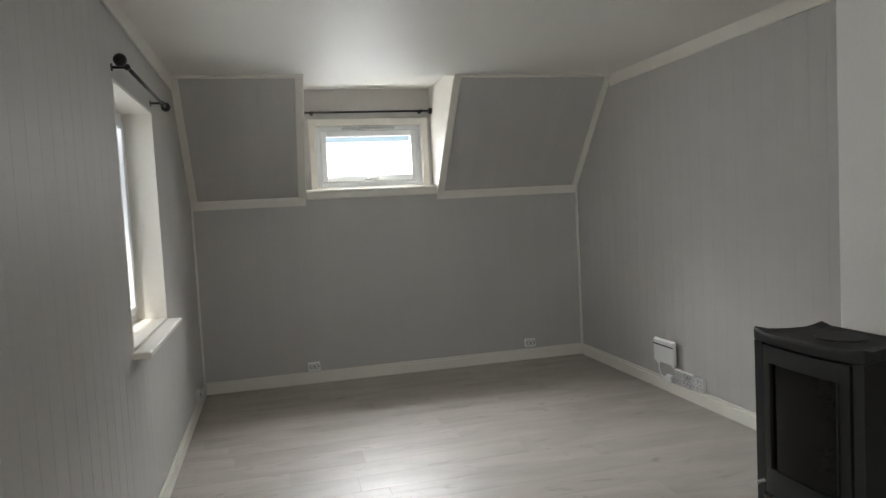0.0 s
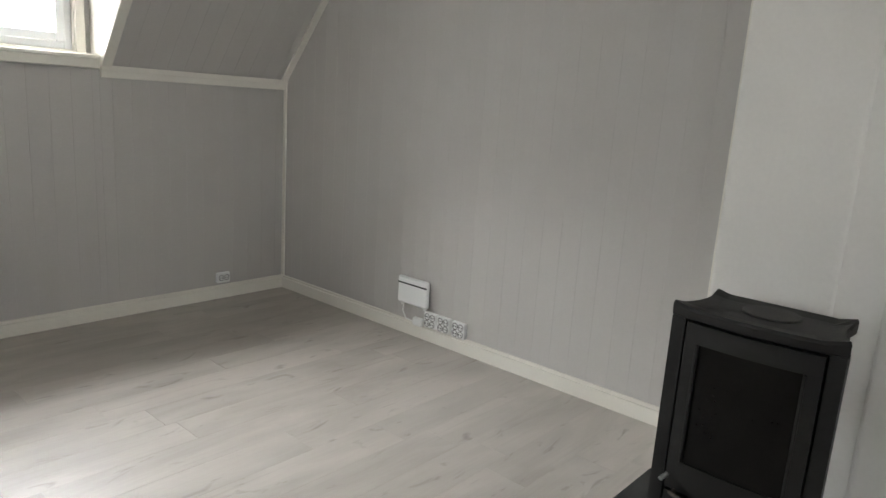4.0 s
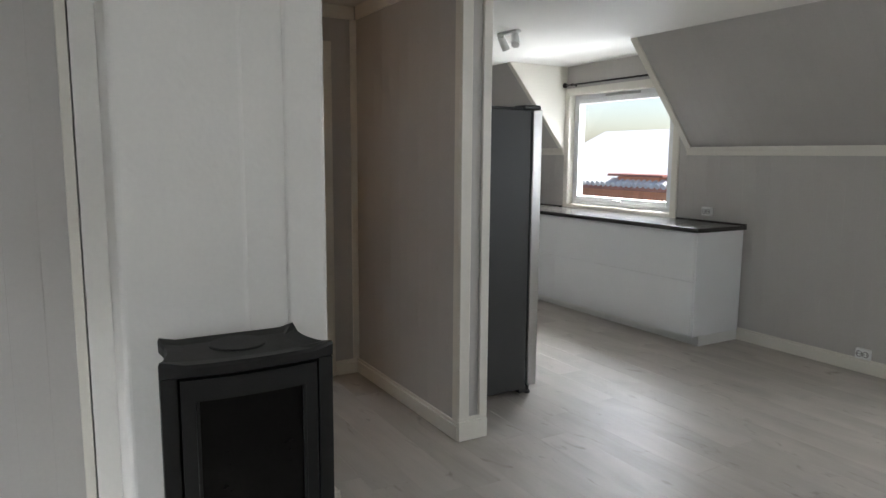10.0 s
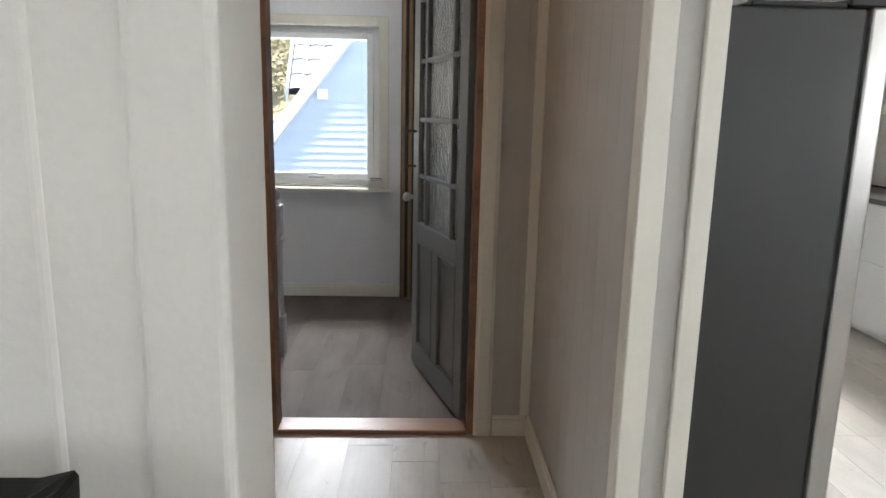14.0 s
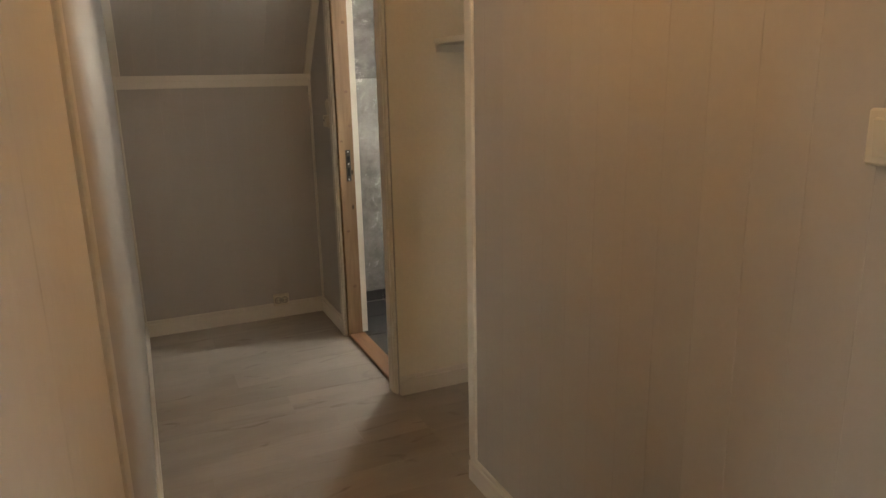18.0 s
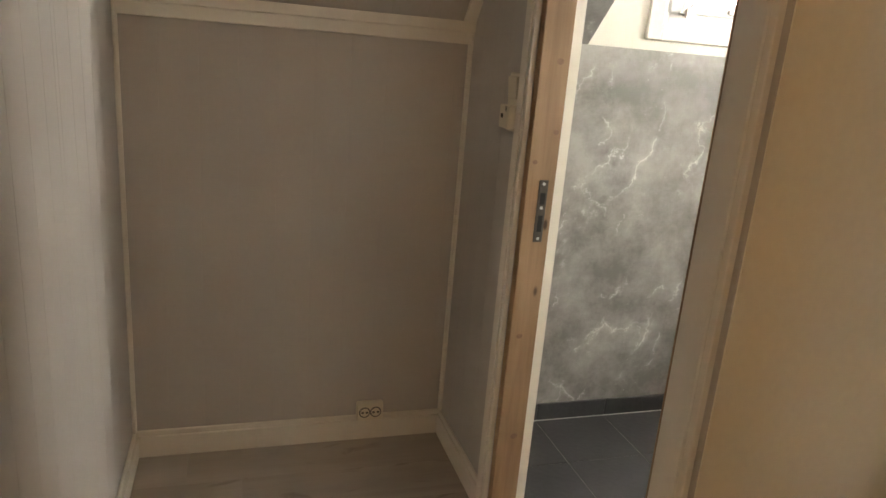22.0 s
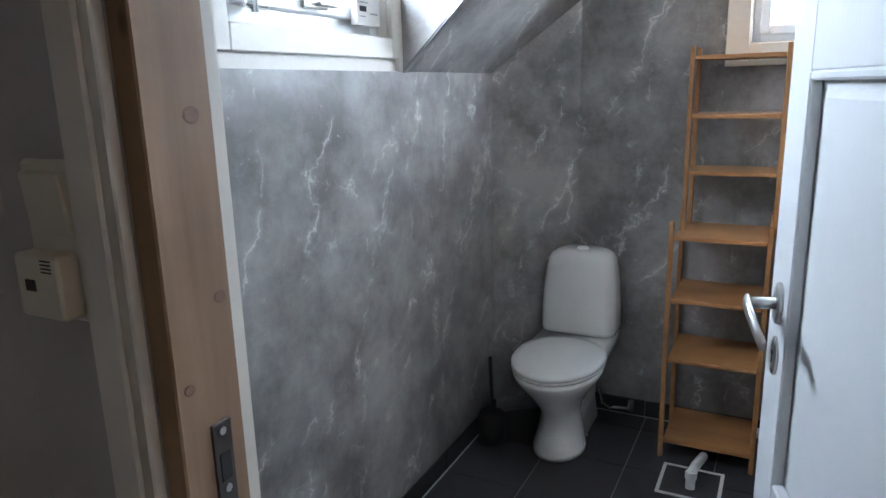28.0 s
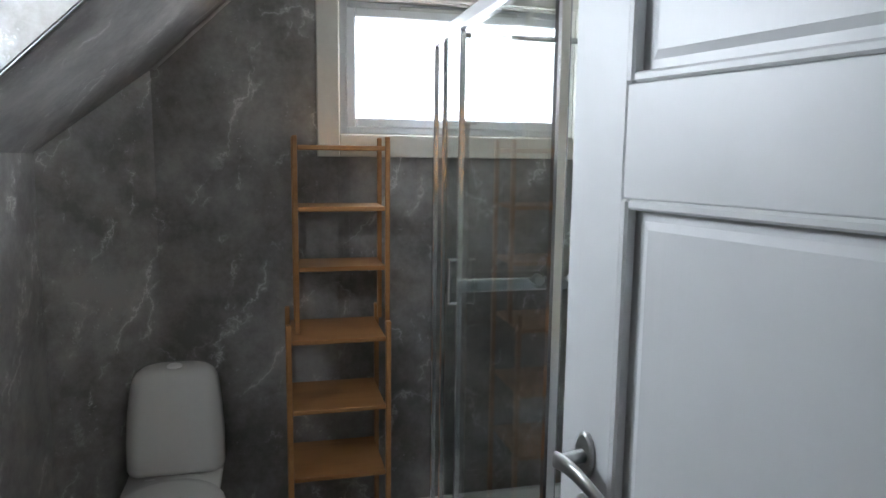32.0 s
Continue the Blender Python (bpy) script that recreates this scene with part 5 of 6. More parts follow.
# battens leaning against the landing wall
for i, y in enumerate((-4.155, -4.205, -4.262, -4.318)):
    root = thing("wooden_batten", (LAND_E - 0.05, y, 0.0), "bare pine batten standing against the white landing wall", "batten", "pine battens")
    wpart("batten", Face((LAND_E - 0.024, y, 0.0), Y, Z, -X).box(bmesh.new(), -0.013, 0.013, 0.0, 2.30, 0.0, 0.045 + 0.004 * i, 0.002), PINE, root)
root = thing("dark_backing_board", (LAND_E - 0.012, -4.24, 0.0), "dark board behind the pine battens", "board")
wpart("board", B(LAND_E - 0.022, -4.345, 0.0, LAND_E - 0.0165, -4.135, 2.30), BLACK, root)
# books on the window sill
z = 0.8255
for k, (w, d, h, c) in enumerate(((0.10, 0.075, 0.020, PAPER), (0.095, 0.07, 0.016, IVORY), (0.10, 0.072, 0.024, PAPER), (0.085, 0.07, 0.014, PINE))):
    root = thing("book", (LAND_E - 0.06, -3.955, z), "small book lying in a stack on the window sill", "book", "books on the sill", turn=(-4, 6, -2, 9)[k])
    part("pages", B(-d / 2 + 0.003, -w / 2 + 0.003, 0.002, d / 2 - 0.003, w / 2, h - 0.002), PAPER, root)
    bm = B(-d / 2, -w / 2, 0.0, d / 2, w / 2, 0.002)
    box(bm, -d / 2, -w / 2, h - 0.002, d / 2, w / 2, h)
    box(bm, -d / 2, -w / 2, 0.002, d / 2, -w / 2 + 0.002, h - 0.002)
    part("cover", bm, c, root)
    z += h + 0.0003


# -- corridor
def thermostat():
    root = thing("thermostat_switch", E_HALL.p(0.43, 1.255, 0), "ivory double wall plate with a rocker switch above a floor thermostat", "switch")
    wpart("plate", E_HALL.box(bmesh.new(), 0.388, 0.470, 1.178, 1.334, 0, 0.011, 0.004), IVORY, root)
    f2 = Face(E_HALL.p(0.428, 1.294, 0.011), E_HALL.u, (E_HALL.v + E_HALL.n * 0.09).normalized(), (E_HALL.n - E_HALL.v * 0.09).normalized())
    wpart("rocker", f2.box(bmesh.new(), -0.029, 0.029, -0.029, 0.030, -0.004, 0.007, 0.002), IVORY, root)
    box_ = wpart("thermostat_box", E_HALL.box(bmesh.new(), 0.394, 0.458, 1.186, 1.248, 0.009, 0.034, 0.003), IVORY, root)
    wpart("display", E_HALL.box(bmesh.new(), 0.409, 0.423, 1.213, 1.224, 0.033, 0.0352), SLOT, root, "small dark display")
    for i in range(4):
        wpart("vent_slot", E_HALL.box(bmesh.new(), 0.434, 0.449, 1.232 + i * 0.0036, 1.2335 + i * 0.0036, 0.033, 0.0345), SLOT, root)


thermostat()
# knots in the pine lining
KNOT = mat("dark_pine_knot", (0.21, 0.12, 0.075), 0.5, var=0.3, scale=90, bump=0.05)
for x, z, r in ((1.300, 1.371, 0.010), (1.262, 1.113, 0.007), (1.312, 1.193, 0.008), (1.275, 0.62, 0.009), (1.303, 1.72, 0.010), (1.295, 0.30, 0.011)):
    bm = bmesh.new()
    loft(bm, [[(x + r * k * math.cos(a), y, z + r * 0.8 * k * math.sin(a)) for a in [2 * math.pi * i / 14 for i in range(14)]] for k, y in ((1.0, -0.548), (1.0, -0.5494), (0.8, -0.5498))])
    bmesh.ops.recalc_face_normals(bm, faces=bm.faces[:])
    structure(link("pine_knot", bm, KNOT), "dark round knot in the pine door lining", "trim")
root = thing("strike_plate", (1.302, -0.5485, 0.99), "worn dark metal strike plate let into the pine jamb", "door hardware")
bm = B(1.281, -0.5515, 0.896, 1.307, -0.546, 1.066, 0.001)
wpart("plate", bm, DARKMETAL, root)
wpart("latch_hole", B(1.287, -0.5523, 1.000, 1.302, -0.5505, 1.032, 0.0005), SLOT, root)
wpart("bolt_hole", B(1.288, -0.5523, 0.925, 1.301, -0.5505, 0.970, 0.0005), SLOT, root)
for z in (0.906, 1.056, 0.991):
    wpart("screw", tube(bmesh.new(), (1.294, -0.5515, z), (1.294, -0.5527, z), 0.0045, seg=10), SATIN, root)
structure(link("bath_threshold", B(1.246, -1.241, 0.0, 1.338, -0.5505, 0.020, 0.005, 2), PINE_H), "worn wooden threshold of the bathroom door", "threshold")
root = thing("alcove_shelf", (1.60, -1.74, 1.575), "white painted shelf board across the alcove", "shelf")
wpart("shelf_board", B(1.455, -2.114, 1.565, 1.738, -1.372, 1.590, 0.003), TRIM, root)
wpart("batten", B(1.46, -1.390, 1.535, 1.738, -1.372, 1.5645, 0.002), TRIM, root)
wpart("batten", B(1.46, -2.114, 1.535, 1.738, -2.096, 1.5645, 0.002), TRIM, root)
root = thing("ceiling_lamp", (0.72, -3.00, CEILING), "small warm white glass ceiling lamp in the hall", "ceiling lamp")
wpart("base", lathe(bmesh.new(), [(0.0, 0.0), (0.10, 0.0), (0.10, -0.02), (0.0, -0.02)], 24, (0.72, -3.00, CEILING)), TRIM, root)


# -- bathroom door, pushed open into the bathroom
BANG = 15.0
root = thing("bath_door", (1.292, -1.236, 0.024), "half-open pale grey gloss panel door with a chrome lever handle", "door", turn=BANG)
W_, H_, T_ = 0.69, 1.985, 0.04
f = panel_leaf(root, W_, H_, T_, 0.092, ((0.0, 0.16), (0.665, 0.77), (1.375, 1.505), (1.90, 1.985)), ((0.092, 0.598, 0.16, 0.665), (0.092, 0.598, 0.77, 1.375), (0.092, 0.598, 1.505, 1.90)), DOORWHITE)


def oval(bm, u, v, n0, n1, a, b, seg=20):
    loft(bm, [[f.p(u + a * k * math.cos(2 * math.pi * i / seg), v + b * k * math.sin(2 * math.pi * i / seg), n) for i in range(seg)] for k, n in ((1.0, n0), (1.0, n1 - (n1 - n0) * 0.3), (0.86, n1))])
    bmesh.ops.recalc_face_normals(bm, faces=bm.faces[:])
    return bm


for s in (-1, 1):
    t0 = s * T_ / 2
    lever = link("lever_handle", oval(bmesh.new(), 0.640, 1.045, t0, t0 + s * 0.007, 0.0165, 0.032), SATIN, root, "satin chrome lever on an oval rose")
    bm = tube(bmesh.new(), f.p(0.640, 1.045, t0 + s * 0.006), f.p(0.640, 1.045, t0 + s * 0.048), 0.009, seg=14)
    # lever: bowed flat bar that runs back towards the hinge and droops
    rings = []
    for i in range(11):
        q = i / 10
        u, v, nn = 0.648 - 0.115 * q, 1.045 + 0.010 * math.sin(q * math.pi) - 0.026 * q * q, t0 + s * (0.044 + 0.010 * math.sin(q * math.pi * 0.9))
        hw, hh = 0.0055, 0.0115 - 0.002 * q
        rings.append([f.p(u, v + hh * math.sin(a), nn + hw * math.cos(a)) for a in [2 * math.pi * k / 10 for k in range(10)]])
    loft(bm, rings)
    bmesh.ops.recalc_face_normals(bm, faces=bm.faces[:])
    link("lever", bm, SATIN, lever, smooth=True)
    esc = link("keyhole_plate", oval(bmesh.new(), 0.640, 0.963, t0, t0 + s * 0.005, 0.0165, 0.030), SATIN, root, "oval chrome keyhole plate")
    bm = tube(bmesh.new(), f.p(0.640, 0.968, t0 + s * 0.0035), f.p(0.640, 0.968, t0 + s * 0.0056), 0.0042, seg=10)
    f.box(bm, 0.6380, 0.6420, 0.952, 0.968, *sorted((t0 + s * 0.0035, t0 + s * 0.0056)))
    link("keyhole", bm, SLOT, esc)
    for v in (0.942, 0.984):
        link("screw", tube(bmesh.new(), f.p(0.640, v, t0 + s * 0.003), f.p(0.640, v, t0 + s * 0.0062), 0.003, seg=8), SATIN, esc)
for v in (0.25, 1.70):
    link("hinge", tube(bmesh.new(), f.p(-0.004, v - 0.045, -0.024), f.p(-0.004, v + 0.045, -0.024), 0.009, seg=10), SATIN, root)
link("latch_plate", f.box(bmesh.new(), W_ - 0.001, W_ + 0.0015, 0.96, 1.10, -0.011, 0.011), SATIN, root, "steel latch plate on the door's edge")


# -- bathroom: toilet
def egg(cx, cy, ax, ay, z, n=28, flat=0.0):
    """Oval ring pointed to the west; flat pulls its back square."""
    out = []
    for i in range(n):
        a = 2 * math.pi * i / n
        c, s = math.cos(a), math.sin(a)
        x = cx - ax * c if c > 0 else cx - ax * (1 - flat * 0.5) * c
        k = 1.0 + (flat * 0.35 * (-c) if c < 0 else 0.0)
        out.append((x, cy + ay * s * k, z))
    return out


def rrect(x0, y0, x1, y1, r, z, n=5):
    pts = []
    for cx, cy, a0 in ((x1 - r, y1 - r, 0), (x0 + r, y1 - r, 90), (x0 + r, y0 + r, 180), (x1 - r, y0 + r, 270)):
        pts += [(cx + r * math.cos(radians(a0 + 90 * i / n)), cy + r * math.sin(radians(a0 + 90 * i / n)), z) for i in range(n + 1)]
    return pts


def toilet():
    root = thing("toilet", (3.22, -0.335, 0.012), "white porcelain toilet with a closed lid on dark tiles", "toilet")
    cy = -0.335
    bm = loft(bmesh.new(), [egg(*a) for a in (
        (3.19, cy, 0.135, 0.100, 0.012), (3.19, cy, 0.135, 0.100, 0.03), (3.20, cy, 0.118, 0.085, 0.10), (3.205, cy, 0.105, 0.074, 0.17), (3.195, cy, 0.125, 0.082, 0.22),
        (3.18, cy, 0.175, 0.115, 0.29), (3.17, cy, 0.218, 0.150, 0.345), (3.165, cy, 0.232, 0.164, 0.375), (3.165, cy, 0.234, 0.166, 0.392), (3.165, cy, 0.226, 0.160, 0.396))])
    bmesh.ops.recalc_face_normals(bm, faces=bm.faces[:])
    wpart("bowl", bm, PORCELAIN, root, smooth=True)
    bm = loft(bmesh.new(), [rrect(3.22, cy - 0.075, 3.53, cy + 0.075, 0.04, 0.012), rrect(3.26, cy - 0.06, 3.53, cy + 0.06, 0.04, 0.12), rrect(3.24, cy - 0.075, 3.55, cy + 0.075, 0.04, 0.26), rrect(3.22, cy - 0.14, 3.56, cy + 0.14, 0.04, 0.36), rrect(3.26, cy - 0.145, 3.56, cy + 0.145, 0.03, 0.43)])
    bmesh.ops.recalc_face_normals(bm, faces=bm.faces[:])
    wpart("pedestal", bm, PORCELAIN, root, smooth=True)
    bm = loft(bmesh.new(), [egg(3.165, cy, a, b, z, flat=0.25) for a, b, z in ((0.226, 0.160, 0.3965), (0.236, 0.168, 0.400), (0.238, 0.170, 0.408), (0.232, 0.166, 0.4115))])
    bmesh.ops.recalc_face_normals(bm, faces=bm.faces[:])
    wpart("seat", bm, SEAT, root, smooth=True)
    bm = loft(bmesh.new(), [egg(3.165, cy, a, b, z, flat=0.25) for a, b, z in ((0.230, 0.164, 0.412), (0.238, 0.170, 0.415), (0.239, 0.171, 0.424), (0.232, 0.165, 0.431), (0.20, 0.14, 0.434), (0.10, 0.07, 0.435))])
    bmesh.ops.recalc_face_normals(bm, faces=bm.faces[:])
    wpart("lid", bm, SEAT, root, smooth=True)
    for dy in (-0.075, 0.075):
        wpart("hinge", tube(bmesh.new(), (3.378, cy + dy - 0.016, 0.421), (3.378, cy + dy + 0.016, 0.421), 0.011, seg=12), SEAT, root)
    tank = []
    for g, r, z in ((0.020, 0.04, 0.430), (0.006, 0.042, 0.436), (0.0, 0.045, 0.455), (0.002, 0.047, 0.55), (0.010, 0.05, 0.66), (0.020, 0.052, 0.73), (0.028, 0.054, 0.763), (0.042, 0.056, 0.783), (0.066, 0.05, 0.795), (0.10, 0.03, 0.799)):
        tank.append(rrect(3.382 + g * 0.7, cy - 0.154 + g * 0.8, 3.556 - max(0.0, g - 0.03) * 0.3, cy + 0.154 - g * 0.8, r, z))
    bm = loft(bmesh.new(), tank)
    bmesh.ops.recalc_face_normals(bm, faces=bm.faces[:])
    wpart("tank", bm, PORCELAIN, root, smooth=True)
    wpart("flush_button", lathe(bmesh.new(), [(0.0, 0.797), (0.024, 0.797), (0.024, 0.804), (0.019, 0.808), (0.0, 0.808)], 20, (3.475, cy, 0)), PLASTIC, root, "round white flush button")
    for dx, dy in ((0.0, -0.088), (0.07, -0.080)):
        wpart("bolt_cap", tube(bmesh.new(), (3.19 + dx, cy + dy, 0.04), (3.19 + dx, cy + dy - 0.012, 0.043), 0.007, seg=10), PLASTIC, root)
    root.scale = (1.0, 1.0, 0.928)


toilet()
root = thing("toilet_brush", (3.125, -0.075, 0.012), "black toilet brush in a round black holder", "toilet brush")
wpart("holder", lathe(bmesh.new(), [(0.0, 0.012), (0.050, 0.012), (0.054, 0.03), (0.054, 0.115), (0.048, 0.128), (0.014, 0.132), (0.0, 0.132)], 24, (3.125, -0.075, 0)), BRUSH, root, smooth=True)
wpart("brush_handle", tube(bmesh.new(), (3.125, -0.075, 0.13), (3.132, -0.068, 0.36), 0.0075, seg=12), BRUSH, root)
root = thing("water_valve", (3.53, -0.535, 0.05), "small chrome stop valve with a thin hose near the toilet", "valve")
bm = tube(bmesh.new(), (3.566, -0.545, 0.062), (3.50, -0.545, 0.062), 0.011, seg=12)
tube(bm, (3.505, -0.545, 0.062), (3.505, -0.475, 0.058), 0.009, seg=12)
wpart("valve_body", bm, CHROME, root)
wpart("valve_knob", tube(bmesh.new(), (3.505, -0.545, 0.072), (3.505, -0.545, 0.099), 0.017, 0.014, 14), CHROME, root)
wpart("hose", pipe(bmesh.new(), [(3.505, -0.475, 0.058), (3.50, -0.46, 0.052), (3.49, -0.43, 0.075), (3.48, -0.415, 0.16)], 0.0055, 8), CHROME, root)


# bamboo ladder shelf: two stacked racks, the upper one shallower
def bamboo_shelf():
    root = thing("bamboo_shelf", (3.42, -0.86, 0.012), "tall narrow bamboo shelf rack with seven open shelves, empty", "shelf")
    for y in (-0.703, -1.018):
        for x in (3.262, 3.535):
            wpart("leg", B(x, y - 0.008, 0.012, x + 0.022, y + 0.008, 0.915, 0.002), BAMBOO, root)
    for y in (-0.732, -1.026):
        for x in (3.335, 3.515):
            wpart("upper_post", B(x, y - 0.0075, 0.868, x + 0.018, y + 0.0075, 1.505, 0.002), BAMBOO, root)
    for z in (0.083, 0.405, 0.632):
        wpart("shelf_board", B(3.266, -1.009, z - 0.012, 3.553, -0.712, z + 0.003, 0.002), BAMBOO, root)
    wpart("shelf_board", B(3.264, -1.009, 0.850, 3.553, -0.712, 0.865, 0.002), BAMBOO, root)
    for z in (1.083, 1.277, 1.472):
        wpart("shelf_board", B(3.338, -1.0175, z - 0.012, 3.53, -0.7405, z + 0.003, 0.002), BAMBOO, root)


bamboo_shelf()
root = thing("floor_drain", (3.117, -0.832, 0.012), "square floor drain with pale frame and plastic waste pipe", "drain")
bm = bmesh.new()
for a in ((3.017, -0.937, 3.029, -0.727), (3.210, -0.937, 3.222, -0.727), (3.029, -0.937, 3.210, -0.925), (3.029, -0.739, 3.210, -0.727)):
    box(bm, a[0], a[1], 0.0122, a[2], a[3], 0.0165, 0.001)
wpart("frame", bm, PIPE, root)
wpart("grate", B(3.029, -0.925, 0.0122, 3.210, -0.739, 0.0142), TILE, root)
wpart("waste_pipe", pipe(bmesh.new(), [(3.087, -0.835, 0.014), (3.092, -0.835, 0.065), (3.117, -0.845, 0.085), (3.237, -0.86, 0.062)], 0.016, 14), PIPE, root, "bent white plastic pipe")
wpart("pipe_collar", tube(bmesh.new(), (3.089, -0.835, 0.050), (3.093, -0.836, 0.074), 0.020, seg=16), PIPE, root)
root = thing("drain_pipe", (3.5, -1.08, 0.06), "white plastic pipe along the floor to the shower tray", "pipe")
wpart("pipe", tube(bmesh.new(), (3.50, -0.93, 0.062), (3.50, -1.17, 0.066), 0.017, seg=14), PIPE, root)


# shower cubicle
def shower():
    root = thing("shower_cubicle", (3.0, -1.65, 0.012), "glass shower cubicle with chrome profiles on a white tray", "shower")
    XF, YS, YE, TOP = 2.45, -1.235, -2.10, 1.868
    bm = loft(bmesh.new(), [rrect(XF - 0.03, YE - 0.02, 3.567, YS + 0.095, 0.02, z) for z in (0.012, 0.125)] + [rrect(XF - 0.024, YE - 0.014, 3.566, YS + 0.088, 0.02, 0.135), rrect(XF + 0.03, YE + 0.03, 3.54, YS - 0.02, 0.03, 0.135), rrect(XF + 0.05, YE + 0.05, 3.52, YS - 0.04, 0.03, 0.10)])
    bmesh.ops.recalc_face_normals(bm, faces=bm.faces[:])
    wpart("tray", bm, PORCELAIN, root, "white acrylic shower tray")
    for x, w in ((3.545, 0.026), (3.41, 0.016), (3.20, 0.014)):
        wpart("side_profile", B(x - w / 2, YS - 0.012, 0.136, x + w / 2, YS + 0.012, TOP - 0.04, 0.003), CHROME, root)
    wpart("corner_post", B(XF - 0.014, YS - 0.014, 0.136, XF + 0.014, YS + 0.014, TOP, 0.005), CHROME, root)
    for y in (-1.66, YE + 0.01):
        wpart("front_profile", B(XF - 0.009, y - 0.010, 0.136, XF + 0.009, y + 0.010, TOP - 0.04, 0.003), CHROME, root)
    wpart("top_rail", B(XF + 0.014, YS - 0.016, TOP - 0.04, 3.566, YS + 0.016, TOP, 0.003), GLOSSWHITE, root)
    wpart("top_rail", B(XF - 0.016, YE, TOP - 0.04, XF + 0.016, YS - 0.014, TOP, 0.003), GLOSSWHITE, root)
    wpart("glass_side", B(3.208, YS - 0.003, 0.14, 3.535, YS + 0.003, TOP - 0.04), SHOWERGLASS, root)
    wpart("glass_side", B(XF + 0.014, YS - 0.012, 0.14, 3.40, YS - 0.006, TOP - 0.04), SHOWERGLASS, root)
    wpart("glass_front", B(XF - 0.003, -1.65, 0.14, XF + 0.003, YS - 0.014, TOP - 0.04), SHOWERGLASS, root)
    wpart("glass_front", B(XF - 0.003, YE + 0.02, 0.14, XF + 0.003, -1.67, TOP - 0.04), SHOWERGLASS, root)
    wpart("pull_handle", pipe(bmesh.new(), [(3.20, YS + 0.006, 1.12), (3.20, YS + 0.034, 1.12), (3.20, YS + 0.034, 0.98), (3.20, YS + 0.006, 0.98)], 0.006, 10), CHROME, root)


shower()
root = thing("shower_mixer", (3.53, -1.66, 1.0), "chrome shower mixer shelf bar with two round knobs", "shower mixer")
wpart("bar", B(3.45, -2.02, 0.958, 3.566, -1.26, 1.012, 0.008, 2), CHROME, root)
for y in (-1.60, -1.735):
    wpart("knob", tube(bmesh.new(), (3.45, y, 1.003), (3.415, y, 1.003), 0.021, 0.018, 20), SATIN, root)
wpart("lever", B(3.425, -1.80, 0.79, 3.447, -1.775, 0.972, 0.004), CHROME, root)
root = thing("shower_fitting", (3.45, -1.93, 1.96), "chrome shower head and bent arm beside a white wall box", "shower fitting")
wpart("wall_box", B(3.53, -2.03, 1.87, 3.568, -1.80, 2.10, 0.008, 2), PLASTIC, root)
wpart("arm", pipe(bmesh.new(), [(3.53, -1.90, 1.92), (3.48, -1.88, 2.02), (3.43, -1.87, 2.03), (3.39, -1.88, 1.99)], 0.009, 12), CHROME, root)
wpart("head", lathe(bmesh.new(), [(0.0, 0.022), (0.02, 0.020), (0.055, 0.006), (0.058, -0.004), (0.0, -0.004)], 24, m=Matrix.Translation((3.385, -1.885, 1.965)) @ Euler((0, radians(20), 0)).to_matrix().to_4x4()), CHROME, root, smooth=True)
wpart("rail", tube(bmesh.new(), (3.55, -1.26, 1.872), (3.55, -2.10, 1.872), 0.011, seg=12), SATIN, root)

# vanity beside the door wall
root = thing("vanity_unit", (2.02, -1.77, 0.012), "white bathroom vanity with two drawers and a basin", "vanity")
wpart("carcass", B(1.806, -2.10, 0.30, 2.20, -1.48, 0.80, 0.002), GLOSSWHITE, root)
for z0, z1 in ((0.305, 0.545), (0.552, 0.795)):
    wpart("drawer", B(2.2005, -2.098, z0, 2.218, -1.482, z1, 0.002), GLOSSWHITE, root)
wpart("plinth", B(1.83, -2.06, 0.012, 2.12, -1.52, 0.2995, 0.002), GLOSSWHITE, root)
wpart("basin", B(1.806, -2.11, 0.8005, 2.23, -1.47, 0.86, 0.012, 2), PORCELAIN, root)
# lit mirror above the vanity
LEDGLOW = bpy.data.materials.new("warm_led_strip")
LEDGLOW.use_nodes = True
LEDGLOW.node_tree.nodes["Principled BSDF"].inputs["Base Color"].default_value = (0.9, 0.7, 0.5, 1)
LEDGLOW.node_tree.nodes["Principled BSDF"].inputs["Emission Color"].default_value = (1.0, 0.42, 0.12, 1)
LEDGLOW.node_tree.nodes["Principled BSDF"].inputs["Emission Strength"].default_value = 9.0
root = thing("bathroom_mirror", (1.815, -1.80, 1.23), "wall mirror with two warm glowing light strips above the vanity", "mirror")
wpart("back_panel", B(1.801, -1.995, 1.20, 1.822, -1.605, 1.76, 0.002), PLASTIC, root)
wpart("mirror_glass", B(1.8222, -1.990, 1.205, 1.827, -1.610, 1.755), mat("silvered_mirror", (0.90, 0.91, 0.91), 0.02, 1.0, var=0.0, bump=0), root)
for y in (-1.66, -1.94):
    wpart("light_strip", B(1.8272, y - 0.006, 1.25, 1.831, y + 0.006, 1.71, 0.001), LEDGLOW, root, "warm glowing light strip")
